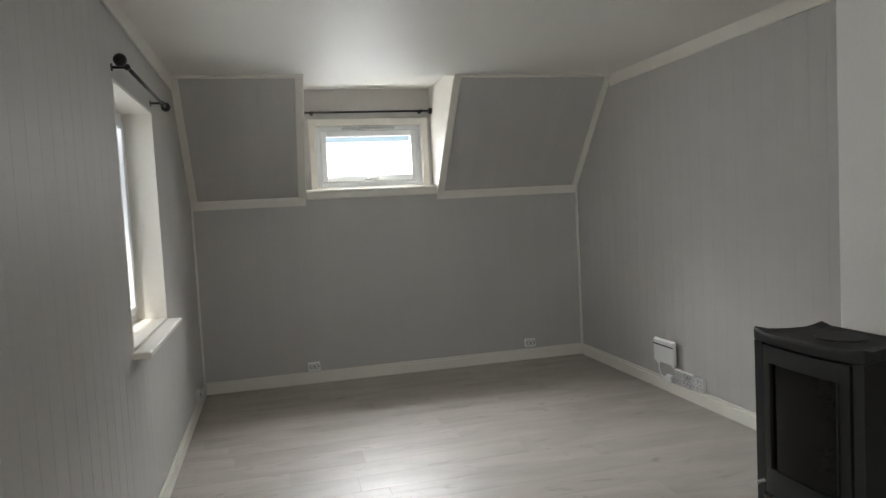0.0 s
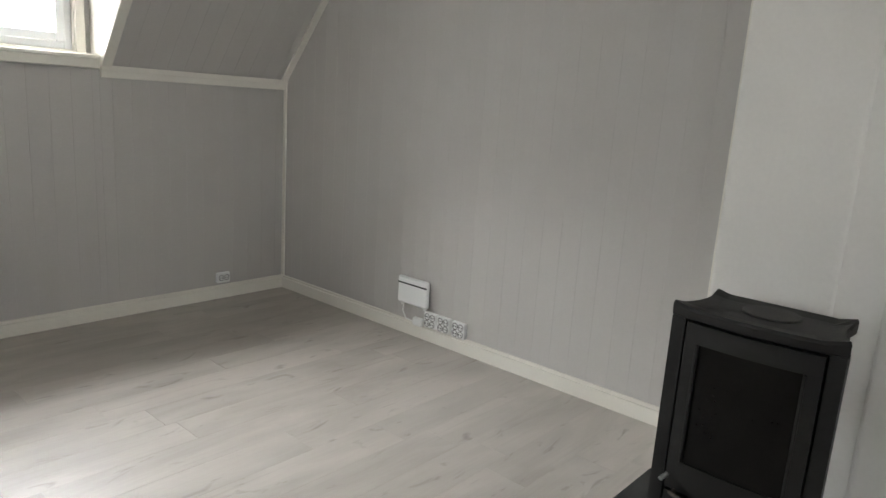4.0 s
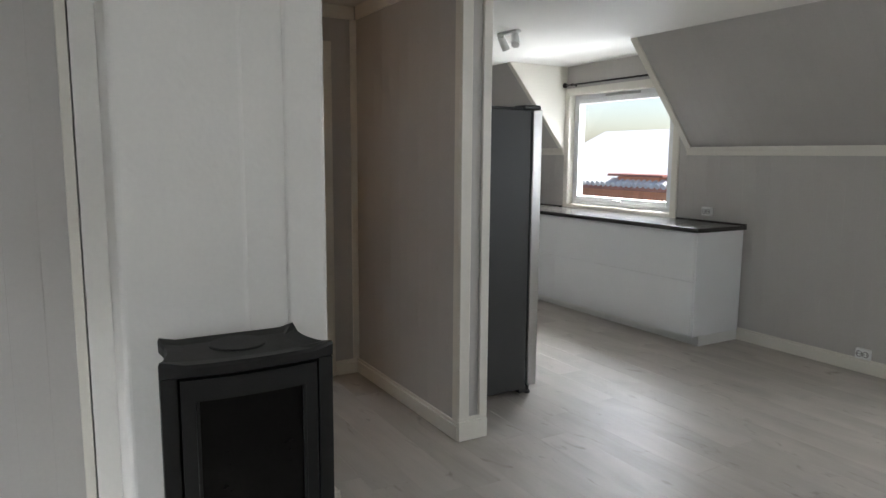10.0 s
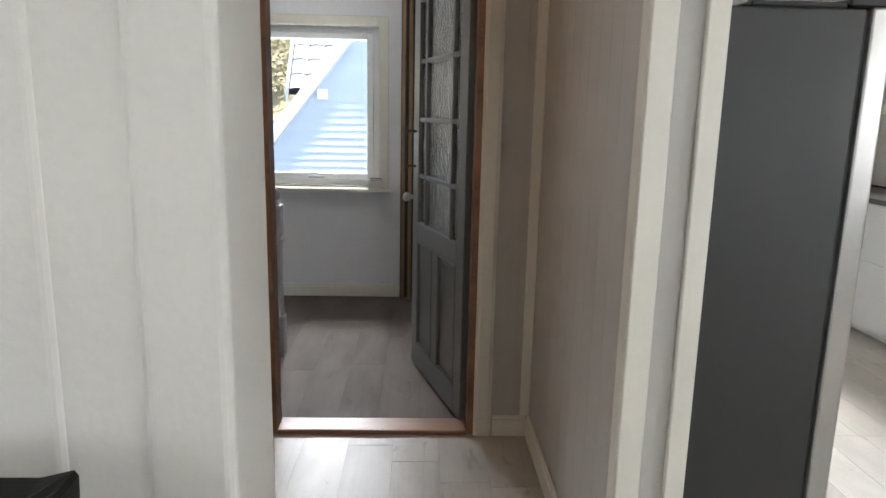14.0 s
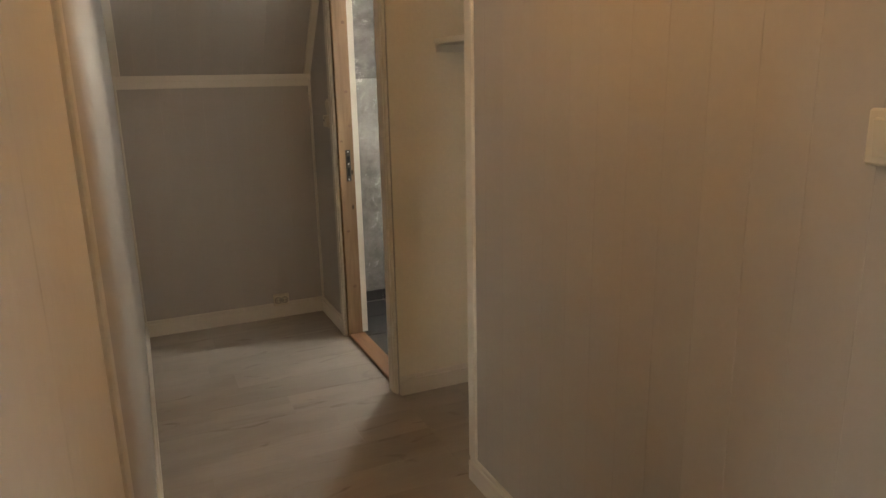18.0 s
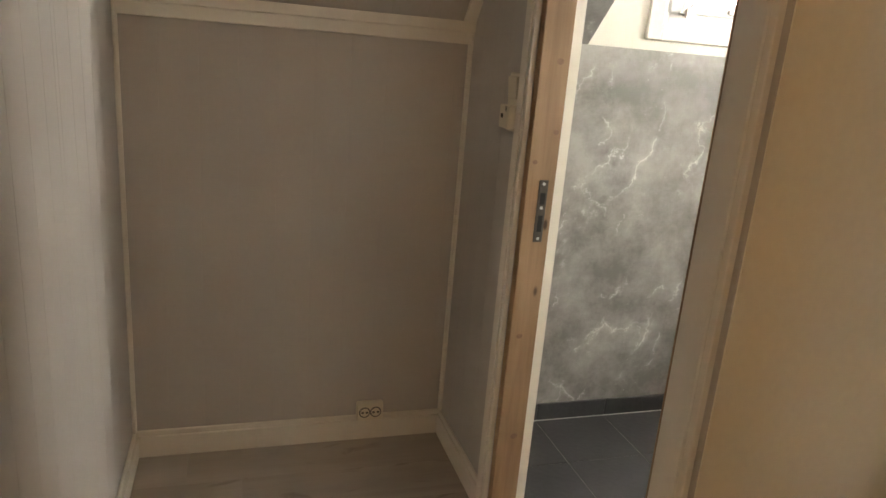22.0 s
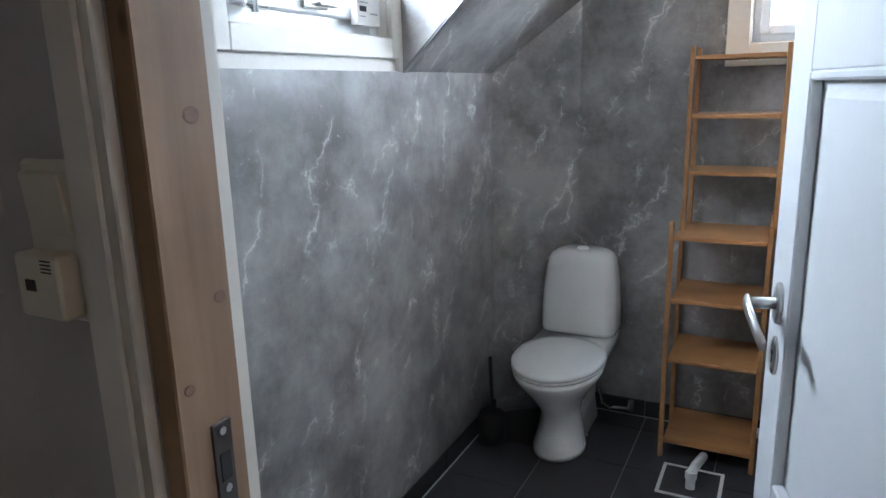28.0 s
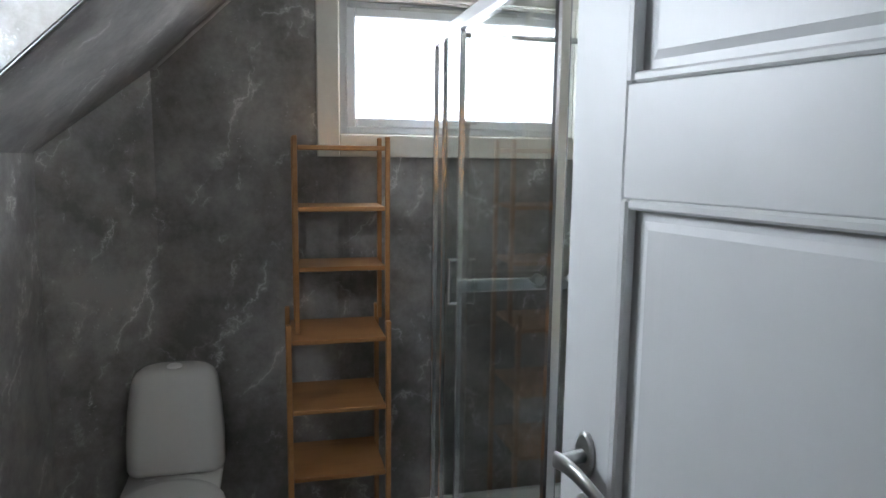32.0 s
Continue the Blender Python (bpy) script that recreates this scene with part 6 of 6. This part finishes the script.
# bathroom skirting of dark tiles
for face, u0, u1, nm in ((N_BATH, 0.008, 1.995, "n"), (E_BATH, 0.592, 1.46, "e")):
    u = u0
    while u < u1 - 0.02:
        e = min(u1, u + 0.30)
        structure(link("skirting_tile", face.box(bmesh.new(), u + 0.0015, e - 0.0015, 0.013, 0.083, 0.001, 0.011, 0.0015), TILE), "dark slate skirting tile along the bathroom wall", "skirting")
        u = e
for face, u0, u1, nm in ((N_BATH, 0.008, 1.995, "n"), (E_BATH, 0.592, 1.46, "e")):
    structure(link("grout_line", face.box(bmesh.new(), u0, u1, 0.0095, 0.0128, 0.0, 0.016), mat("pale_sealant_" + nm, (0.55, 0.54, 0.52), 0.6, bump=0)), "pale sealant line between floor and skirting tiles", "trim")

# things on the bathroom window sill
root = thing("label_card", DB.p(0.80, 1.57, -0.05), "white cardboard package with small print on the window sill", "package")
f5 = Face(DB.p(0.76, 1.558, 0.012), X, Z, -Y)
wpart("card", f5.box(bmesh.new(), 0.0, 0.115, 0.0, 0.085, -0.022, 0.0, 0.002), PAPER, root)
for i, (a, b, c, d) in enumerate(((0.010, 0.045, 0.070, 0.074), (0.010, 0.055, 0.058, 0.061), (0.012, 0.045, 0.036, 0.050), (0.010, 0.040, 0.022, 0.025), (0.062, 0.10, 0.030, 0.034))):
    wpart("print_bar", f5.box(bmesh.new(), a, b, c, d, 0.0, 0.0006), SLOT if i == 2 else mat("grey_print_%d" % i, (0.3, 0.3, 0.3), 0.7, bump=0), root)
root = thing("small_tap_fitting", DB.p(0.37, 1.56, 0.01), "small chrome tap fitting on the window sill", "fitting")
bm = tube(bmesh.new(), DB.p(0.37, 1.558, 0.005), DB.p(0.37, 1.588, 0.005), 0.011, seg=14)
tube(bm, DB.p(0.34, 1.572, 0.005), DB.p(0.41, 1.572, 0.005), 0.007, seg=12)
wpart("fitting_body", bm, CHROME, root)
wpart("fitting_lever", tube(bmesh.new(), DB.p(0.37, 1.588, 0.005), DB.p(0.385, 1.605, 0.02), 0.004, seg=8), CHROME, root)

# ---- outside the windows ----
BLUESIDE = mat("pale_blue_clapboard_paint", (0.40, 0.48, 0.57), 0.6, var=0.05, scale=1.0, bump=0.05, rand=0.03)
BLUETRIM = mat("pale_blue_barge_board_paint", (0.54, 0.61, 0.68), 0.5, var=0.03)
REDSIDE = mat("red_house_paint", (0.72, 0.25, 0.19), 0.7, var=0.08, scale=1.0)
ORANGESIDE = mat("orange_red_cladding_paint", (0.82, 0.40, 0.24), 0.7, var=0.08, scale=1.0, rand=0.06)
PALEROOF = mat("pale_roof_sheet", (0.60, 0.60, 0.60), 0.5, var=0.06)
ROOFTILE = mat("glazed_roof_tile", (0.55, 0.56, 0.56), 0.3, var=0.1, rand=0.08)
UNDERTILE = mat("dark_roof_underlay", (0.03, 0.03, 0.035), 0.8)
BROWNTILE = mat("brown_clay_roof_tile", (0.48, 0.20, 0.14), 0.7, var=0.15, rand=0.1)
HOUSEWHITE = mat("white_house_paint", (0.80, 0.80, 0.78), 0.55, var=0.03)
# pane colour has the sky's pale reflection painted in
SKYPANE = mat("sky_toned_window_pane", (0.52, 0.54, 0.55), 0.15, bump=0)
DARKPANE = mat("dark_window_pane", (0.05, 0.06, 0.07), 0.1, bump=0)
CONCRETE = mat("grey_concrete", (0.38, 0.37, 0.36), 0.9, var=0.15, scale=0.8)
HILLSOIL = mat("wooded_hill_soil", (0.36, 0.33, 0.20), 0.95, var=0.25, scale=0.3)
LEAF = mat("spring_leaf_mix", (0.36, 0.33, 0.22), 0.9, var=0.18, scale=0.5, bump=0)
METAL = mat("galvanised_lamp_post", (0.55, 0.56, 0.57), 0.5, 0.5, bump=0)


structure(link("lower_storey", B(WEST - 0.26, SOUTH - 0.30, -3.2, 3.84, 0.24, -0.125), HOUSEWHITE), "plain white painted lower storey of the house", "wall")


def poly(bm, pts):
    f = bm.faces.new([bm.verts.new(p) for p in pts])
    return f


def slab_from(pts, d):
    """A sheet with thickness: pts lie on its upper face, d is the offset to the lower."""
    bm = bmesh.new()
    loft(bm, [pts, [tuple(Vector(p) + Vector(d)) for p in pts]])
    bmesh.ops.recalc_face_normals(bm, faces=bm.faces[:])
    return bm


def blue_house():
    root = thing("blue_house", (14, -5, -3.2), "pale blue clapboard house with a steep tiled roof across the yard", "house")
    # gable wing whose end wall faces the landing window
    xg, ye, ze, yr, zr = 10.5, -1.66, 0.80, -3.9, 3.65
    bm = slab_from([(xg, ye, -3.2), (xg, ye, ze - 0.05), (xg, yr, zr - 0.1), (xg, 2 * yr - ye, ze - 0.05), (xg, 2 * yr - ye, -3.2)], (3.0, 0, 0))
    wpart("wall", bm, BLUESIDE, root)
    z, k = -0.6, 0
    while z < zr - 0.25:
        # boards shorten towards the ridge
        t = max(0.0, (z + 0.125 - ze) / (zr - ze))
        a, b = ye + (yr - ye) * t, 2 * yr - ye - (yr - ye) * t
        bm = bmesh.new()
        loft(bm, [[(xg, a, z), (xg - 0.022, a, z), (xg - 0.006, a, z + 0.124), (xg, a, z + 0.124)], [(xg, b, z), (xg - 0.022, b, z), (xg - 0.006, b, z + 0.124), (xg, b, z + 0.124)]])
        bmesh.ops.recalc_face_normals(bm, faces=bm.faces[:])
        wpart("clapboard", bm, BLUESIDE, root)
        z += 0.125
    wpart("corner_board", B(xg - 0.04, ye - 0.02, -3.2, xg + 0.06, ye + 0.11, ze - 0.06), BLUETRIM, root)
    d = Vector((0, yr - ye, zr - ze)).normalized()
    e0, e1 = Vector((xg - 0.30, ye + 0.18, ze - 0.20)), Vector((xg - 0.30, yr, zr + 0.03))
    for s in (1, -1):
        p, q = e0.copy(), e1.copy()
        if s < 0:
            p.y, q.y = 2 * yr - p.y, 2 * yr - q.y
        wpart("roof", slab_from([tuple(p), tuple(q), (13.6, q.y, q.z), (13.6, p.y, p.z)], (0, 0, 0.08)), UNDERTILE, root, "dark tiled wing roof")
        wpart("barge_board", slab_from([(p.x - 0.004, p.y, p.z + 0.10), (q.x - 0.004, q.y, q.z + 0.10), (q.x - 0.004, q.y, q.z - 0.20), (p.x - 0.004, p.y, p.z - 0.20)], (-0.04, 0, 0)), BLUETRIM, root)
        wpart("soffit", slab_from([(p.x, p.y, p.z - 0.19), (q.x, q.y, q.z - 0.19), (xg, q.y, q.z - 0.19), (xg, p.y, p.z - 0.19)], (0, 0, 0.012)), BLUETRIM, root)
    wpart("soffit_end", B(xg - 0.33, ye + 0.02, 0.57, xg, ye + 0.22, 0.63), BLUETRIM, root)
    wpart("gutter", tube(bmesh.new(), (xg - 0.34, ye + 0.22, 0.66), (13.5, ye + 0.22, 0.66), 0.06, seg=10), UNDERTILE, root)
    wpart("wall_vent", B(xg - 0.07, -2.68, 1.55, xg - 0.02, -2.50, 1.72, 0.008), HOUSEWHITE, root, "small white vent box")
    # main roof behind, sloping towards the window
    x0, z0, x1, z1, yv = 11.9, 1.73, 14.4, 5.06, -1.75
    wpart("main_wall", B(12.3, -11, -3.2, 16.6, yv - 0.25, 1.9), BLUESIDE, root)
    wpart("main_roof", slab_from([(x0, yv, z0), (x0, -11, z0), (x1, -11, z1), (x1, yv, z1)], (0.06, 0, -0.08)), UNDERTILE, root, "dark roof under glazed tiles")
    wpart("main_roof_back", slab_from([(x1, yv, z1), (x1, -11, z1), (x1 + 2.5, -11, z0), (x1 + 2.5, yv, z0)], (0, 0, -0.08)), UNDERTILE, root)
    wpart("verge_board", slab_from([(x0 - 0.03, yv + 0.06, z0 + 0.06), (x1, yv + 0.06, z1 + 0.09), (x1, yv + 0.06, z1 - 0.22), (x0 - 0.03, yv + 0.06, z0 - 0.22)], (0, -0.055, 0)), BLUETRIM, root)
    u = Vector((x1 - x0, 0, z1 - z0)).normalized()
    n = Vector((-u.z, 0, u.x))
    me = None
    for r in range(11):
        for c in range(11):
            o = Vector((x0, yv - 0.02, z0)) + u * (r * 0.36) + n * 0.012 - Vector((0, c * 0.30, 0))
            if me is None:
                bm = bmesh.new()
                rings = []
                for q in (0.0, 0.39):
                    rings.append([tuple(u * q + n * (0.045 * math.sin(math.pi * i / 6) + (0.03 if q == 0.0 else 0.0) + k) - Vector((0, 0.285 * i / 6, 0))) for k in (0.0,) for i in range(7)] + [tuple(u * q - Vector((0, 0.285 * (6 - i) / 6, 0)) + n * (0.045 * math.sin(math.pi * (6 - i) / 6) + (0.012 if q == 0.0 else -0.01))) for i in range(7)])
                loft(bm, rings)
                bmesh.ops.recalc_face_normals(bm, faces=bm.faces[:])
                ob = link("roof_tile", bm, ROOFTILE, root)
                me = ob.data
            else:
                ob = new("roof_tile", me)
                ob.parent = root
            ob.matrix_world = Matrix.Translation(o)
    # deck with blue boarded rail beside the house
    deck = thing("deck_rail", (11.5, -0.95, -3.2), "blue boarded deck rail with white posts beside the house", "railing")
    for y in (-0.42, -1.36):
        wpart("post", B(11.44, y - 0.05, -3.2, 11.54, y + 0.05, 0.62, 0.01), HOUSEWHITE, deck)
    wpart("post", B(11.44, -0.98, 0.14, 11.50, -0.94, 0.62, 0.005), HOUSEWHITE, deck)
    wpart("top_rail", B(11.42, -1.45, 0.62, 11.56, -0.32, 0.68, 0.01), HOUSEWHITE, deck)
    wpart("bottom_rail", B(11.42, -1.45, 0.06, 11.56, -0.32, 0.12, 0.01), HOUSEWHITE, deck)
    y = -1.30
    while y < -0.50:
        if not -1.0 < y < -0.9:
            wpart("rail_board", B(11.48, y, 0.12, 11.51, y + 0.085, 0.62, 0.004), BLUESIDE, deck)
        y += 0.095
    for i, y in enumerate((-0.60, -0.86, -1.12)):
        wpart("snowy_cushion", lathe(bmesh.new(), [(0.0, 0.0), (0.10, 0.0), (0.13, 0.05), (0.10, 0.10), (0.0, 0.12)], 14, (11.5, y, 0.69)), HOUSEWHITE, deck, "white flower box bloom")


blue_house()


def red_house():
    root = thing("red_house", (47, 9, -3.2), "red wooden house with a pale roof on the hillside", "house")
    x0, x1, y0, y1 = 45.0, 51.0, 7.4, 13.0
    # gable towards the window on the long side, ridge along x
    wpart("wall", slab_from([(x0, y0, -1.0), (x0, y0, 2.1), (x0, (y0 + 9.9) / 2 + 1.2, 4.0), (x0, y1 - 0.7, 2.1), (x0, y1 - 0.7, -1.0)], (x1 - x0, 0, 0)), REDSIDE, root)
    yr = (y0 + 9.9) / 2 + 1.2
    wpart("roof", slab_from([(x0 - 0.4, y0 - 0.3, 2.0), (x0 - 0.4, yr, 4.18), (x1, yr, 4.18), (x1, y0 - 0.3, 2.0)], (0, 0, 0.14)), PALEROOF, root, "pale grey roof")
    wpart("roof", slab_from([(x0 - 0.4, y1 - 0.4, 2.0), (x0 - 0.4, yr, 4.18), (x1, yr, 4.18), (x1, y1 - 0.4, 2.0)], (0, 0, 0.14)), PALEROOF, root, "pale grey roof")
    wpart("chimney", B(46, yr - 0.3, 3.9, 46.5, yr + 0.3, 4.8), HOUSEWHITE, root)
    for y, z in ((7.60, 0.70), (8.35, 0.70), (9.5, 2.35)):
        win = wpart("window", B(x0 - 0.06, y, z, x0 + 0.05, y + 0.5, z + 0.6, 0.01), HOUSEWHITE, root)
        wpart("pane", B(x0 - 0.07, y + 0.08, z + 0.07, x0 - 0.05, y + 0.42, z + 0.53), SKYPANE, root)


red_house()


def street_lamp():
    root = thing("street_lamp", (25, 3.65, -3.2), "pale metal street lamp post with a flat head", "street lamp")
    wpart("post", tube(bmesh.new(), (25, 3.65, -3.2), (25, 3.70, 4.0), 0.11, 0.075, 14), METAL, root)
    wpart("head", B(24.8, 3.30, 3.98, 25.2, 4.05, 4.12, 0.05, 2), METAL, root)


street_lamp()
structure(link("retaining_wall", B(30, -2, -3.2, 30.8, 16, 0.85), CONCRETE), "grey concrete retaining wall by the road", "wall")


def hillside():
    rnd = random.Random(11)
    bm = bmesh.new()
    n = 24
    rows = []
    for i in range(n + 1):
        row = []
        for j in range(n + 1):
            x, y = 55 + 70 * i / n, -30 + 110 * j / n
            row.append(bm.verts.new((x, y, -2.5 + 34 * (i / n) ** 0.8 + rnd.uniform(-0.8, 0.8))))
        rows.append(row)
    for i in range(n):
        for j in range(n):
            bm.faces.new((rows[i][j], rows[i + 1][j], rows[i + 1][j + 1], rows[i][j + 1]))
    structure(link("hillside", bm, HILLSOIL), "wooded hillside beyond the houses", "hill")
    verts, faces = [], []
    for k in range(700):
        i = rnd.random()
        x, y = 55 + 55 * i, -25 + 75 * rnd.random()
        zb = -2.5 + 34 * (max(0.0, (x - 55) / 70)) ** 0.8
        h, r = rnd.uniform(3.0, 6.5), rnd.uniform(1.0, 2.0)
        for q in range(110):
            a, e = rnd.uniform(0, 6.283), rnd.random()
            rr = r * (1.0 - 0.55 * e) * rnd.uniform(0.4, 1.0)
            c = Vector((x + rr * math.cos(a), y + rr * math.sin(a), zb + h * (0.2 + 0.8 * e)))
            s = rnd.uniform(0.09, 0.22)
            d1 = Vector((rnd.uniform(-1, 1), rnd.uniform(-1, 1), rnd.uniform(-0.6, 0.6))).normalized() * s
            d2 = d1.cross(Vector((rnd.uniform(-1, 1), rnd.uniform(-1, 1), 1))).normalized() * s
            b = len(verts)
            verts += [tuple(c + d1), tuple(c + d2), tuple(c - d1), tuple(c - d2)]
            faces.append((b, b + 1, b + 2, b + 3))
    me = bpy.data.meshes.new("hill_woods")
    me.from_pydata(verts, [], faces)
    me.materials.append(LEAF)
    tagged(new("hill_woods", me), "yellow-green spring woods on the hillside", "woods", "", "stuff")


hillside()


def orange_house():
    root = thing("orange_house", (11, -23, -3.2), "orange-red clad house with a pale roof below the kitchen window", "house")
    y0 = -20.0
    wpart("wall", B(0.5, y0 - 8, -3.2, 19, y0, 0.44), ORANGESIDE, root)
    x = 0.5
    while x < 18.9:
        wpart("cladding_board", B(x + 0.01, y0, -3.0, x + 0.23, y0 + 0.025, 0.40), ORANGESIDE, root)
        x += 0.24
    wpart("roof", slab_from([(0.1, y0 + 0.45, 0.46), (19.4, y0 + 0.45, 0.46), (19.4, y0 - 4.0, 2.4), (0.1, y0 - 4.0, 2.4)], (0, 0, 0.12)), PALEROOF, root, "pale sheet roof")
    wpart("roof", slab_from([(0.1, y0 - 8.4, 0.46), (19.4, y0 - 8.4, 0.46), (19.4, y0 - 4.0, 2.4), (0.1, y0 - 4.0, 2.4)], (0, 0, 0.12)), PALEROOF, root, "pale sheet roof")
    wpart("fascia", B(0.1, y0 + 0.45, 0.34, 19.4, y0 + 0.49, 0.50), BROWNTILE, root, "dark red eave board")
    x = 0.2
    while x < 19.3:
        wpart("eave_tile", tube(bmesh.new(), (x, y0 + 0.56, 0.52), (x, y0 + 0.25, 0.66), 0.10, seg=8), HOUSEWHITE, root)
        x += 0.24
    dormer = wpart("dormer", slab_from([(12.3, y0 + 0.35, 0.3), (14.1, y0 + 0.35, 0.3), (14.1, y0 + 0.35, 0.78), (12.3, y0 + 0.35, 0.78)], (0, -2.5, 0)), ORANGESIDE, root)
    wpart("dormer_roof", B(12.0, y0 - 2.4, 0.80, 14.4, y0 + 0.55, 0.88, 0.01), BROWNTILE, root)
    wpart("ridge_beam", B(11.9, y0 - 1.4, 1.16, 14.4, y0 - 1.2, 1.20), METAL, root)
    for x in (3.2, 6.0, 9.0, 13.0, 16.2):
        win = wpart("window_frame", B(x - 0.06, y0 + 0.02, -1.45, x + 1.06, y0 + 0.06, -0.02, 0.01), HOUSEWHITE, root)
        wpart("pane", B(x + 0.05, y0 + 0.05, -1.35, x + 0.47, y0 + 0.07, -0.12), DARKPANE, root)
        wpart("pane", B(x + 0.53, y0 + 0.05, -1.35, x + 0.95, y0 + 0.07, -0.12), DARKPANE, root)


orange_house()
# ---- pieces of walls and floors ----
for wall, bb, material in BOARDS:
    link("panel" if material is MARBLE else "board", bb, material, wall)


def planks(parent, material, x0, x1, y0, y1, length=1.29, width=0.19, seed=1, skip=None):
    """Laminate planks along x, each a piece with eased edges."""
    rnd = random.Random(seed)
    y = y1
    while y > y0 + 0.01:
        ya = max(y0, y - width)
        x = x0 - rnd.uniform(0.0, length)
        while x < x1:
            a, b = max(x0, x), min(x1, x + length)
            if b - a > 0.02 and not (skip and skip((a + b) / 2, (ya + y) / 2)):
                bm, c = bmesh.new(), 0.0009
                lo = [bm.verts.new(p) for p in ((a, ya, -0.012), (b, ya, -0.012), (b, y, -0.012), (a, y, -0.012))]
                mi = [bm.verts.new((v.co.x, v.co.y, -c)) for v in lo]
                hi = [bm.verts.new(p) for p in ((a + c, ya + c, 0), (b - c, ya + c, 0), (b - c, y - c, 0), (a + c, y - c, 0))]
                for p, q in ((lo, mi), (mi, hi)):
                    for i in range(4):
                        bm.faces.new((p[i], p[(i + 1) % 4], q[(i + 1) % 4], q[i]))
                bm.faces.new(hi)
                link("plank", bm, material, parent)
            x += length
        y -= width


planks(floor, FLOOR, WEST, 1.243, -7.70, 0.0, seed=4)
planks(floor, FLOOR, 1.243, 3.8, -7.70, -4.927, seed=5)
planks(floor, FLOOR, 1.243, 1.74, -2.12, -1.366, seed=6)
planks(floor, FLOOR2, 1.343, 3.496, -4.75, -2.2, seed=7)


def tiles(parent, x0, x1, y0, y1, size=0.30, joint=0.004):
    y = y1
    while y > y0 + 0.01:
        ya = max(y0, y - size)
        x = x0
        while x < x1 - 0.01:
            b = min(x1, x + size)
            bm = bmesh.new()
            lo = [bm.verts.new(p) for p in ((x + joint / 2, ya + joint / 2, 0.0), (b - joint / 2, ya + joint / 2, 0.0), (b - joint / 2, y - joint / 2, 0.0), (x + joint / 2, y - joint / 2, 0.0))]
            hi = [bm.verts.new((v.co.x, v.co.y, 0.012)) for v in lo]
            for i in range(4):
                bm.faces.new((lo[i], lo[(i + 1) % 4], hi[(i + 1) % 4], hi[i]))
            bm.faces.new(hi)
            link("tile", bm, TILE, parent)
            x = b
        y = ya


bm = B(1.338, -1.366, -0.012, BATH_E, 0.0, 0.0095)
box(bm, 1.806, -2.15, -0.012, BATH_E, -1.366, 0.0095)
bath_floor = structure(link("floor_bath", bm, GROUT), "dark slate tile floor with pale grout joints", "floor")
tiles(bath_floor, 1.338, BATH_E, -1.366, 0.0)
tiles(bath_floor, 1.806, BATH_E, -2.15, -1.366)
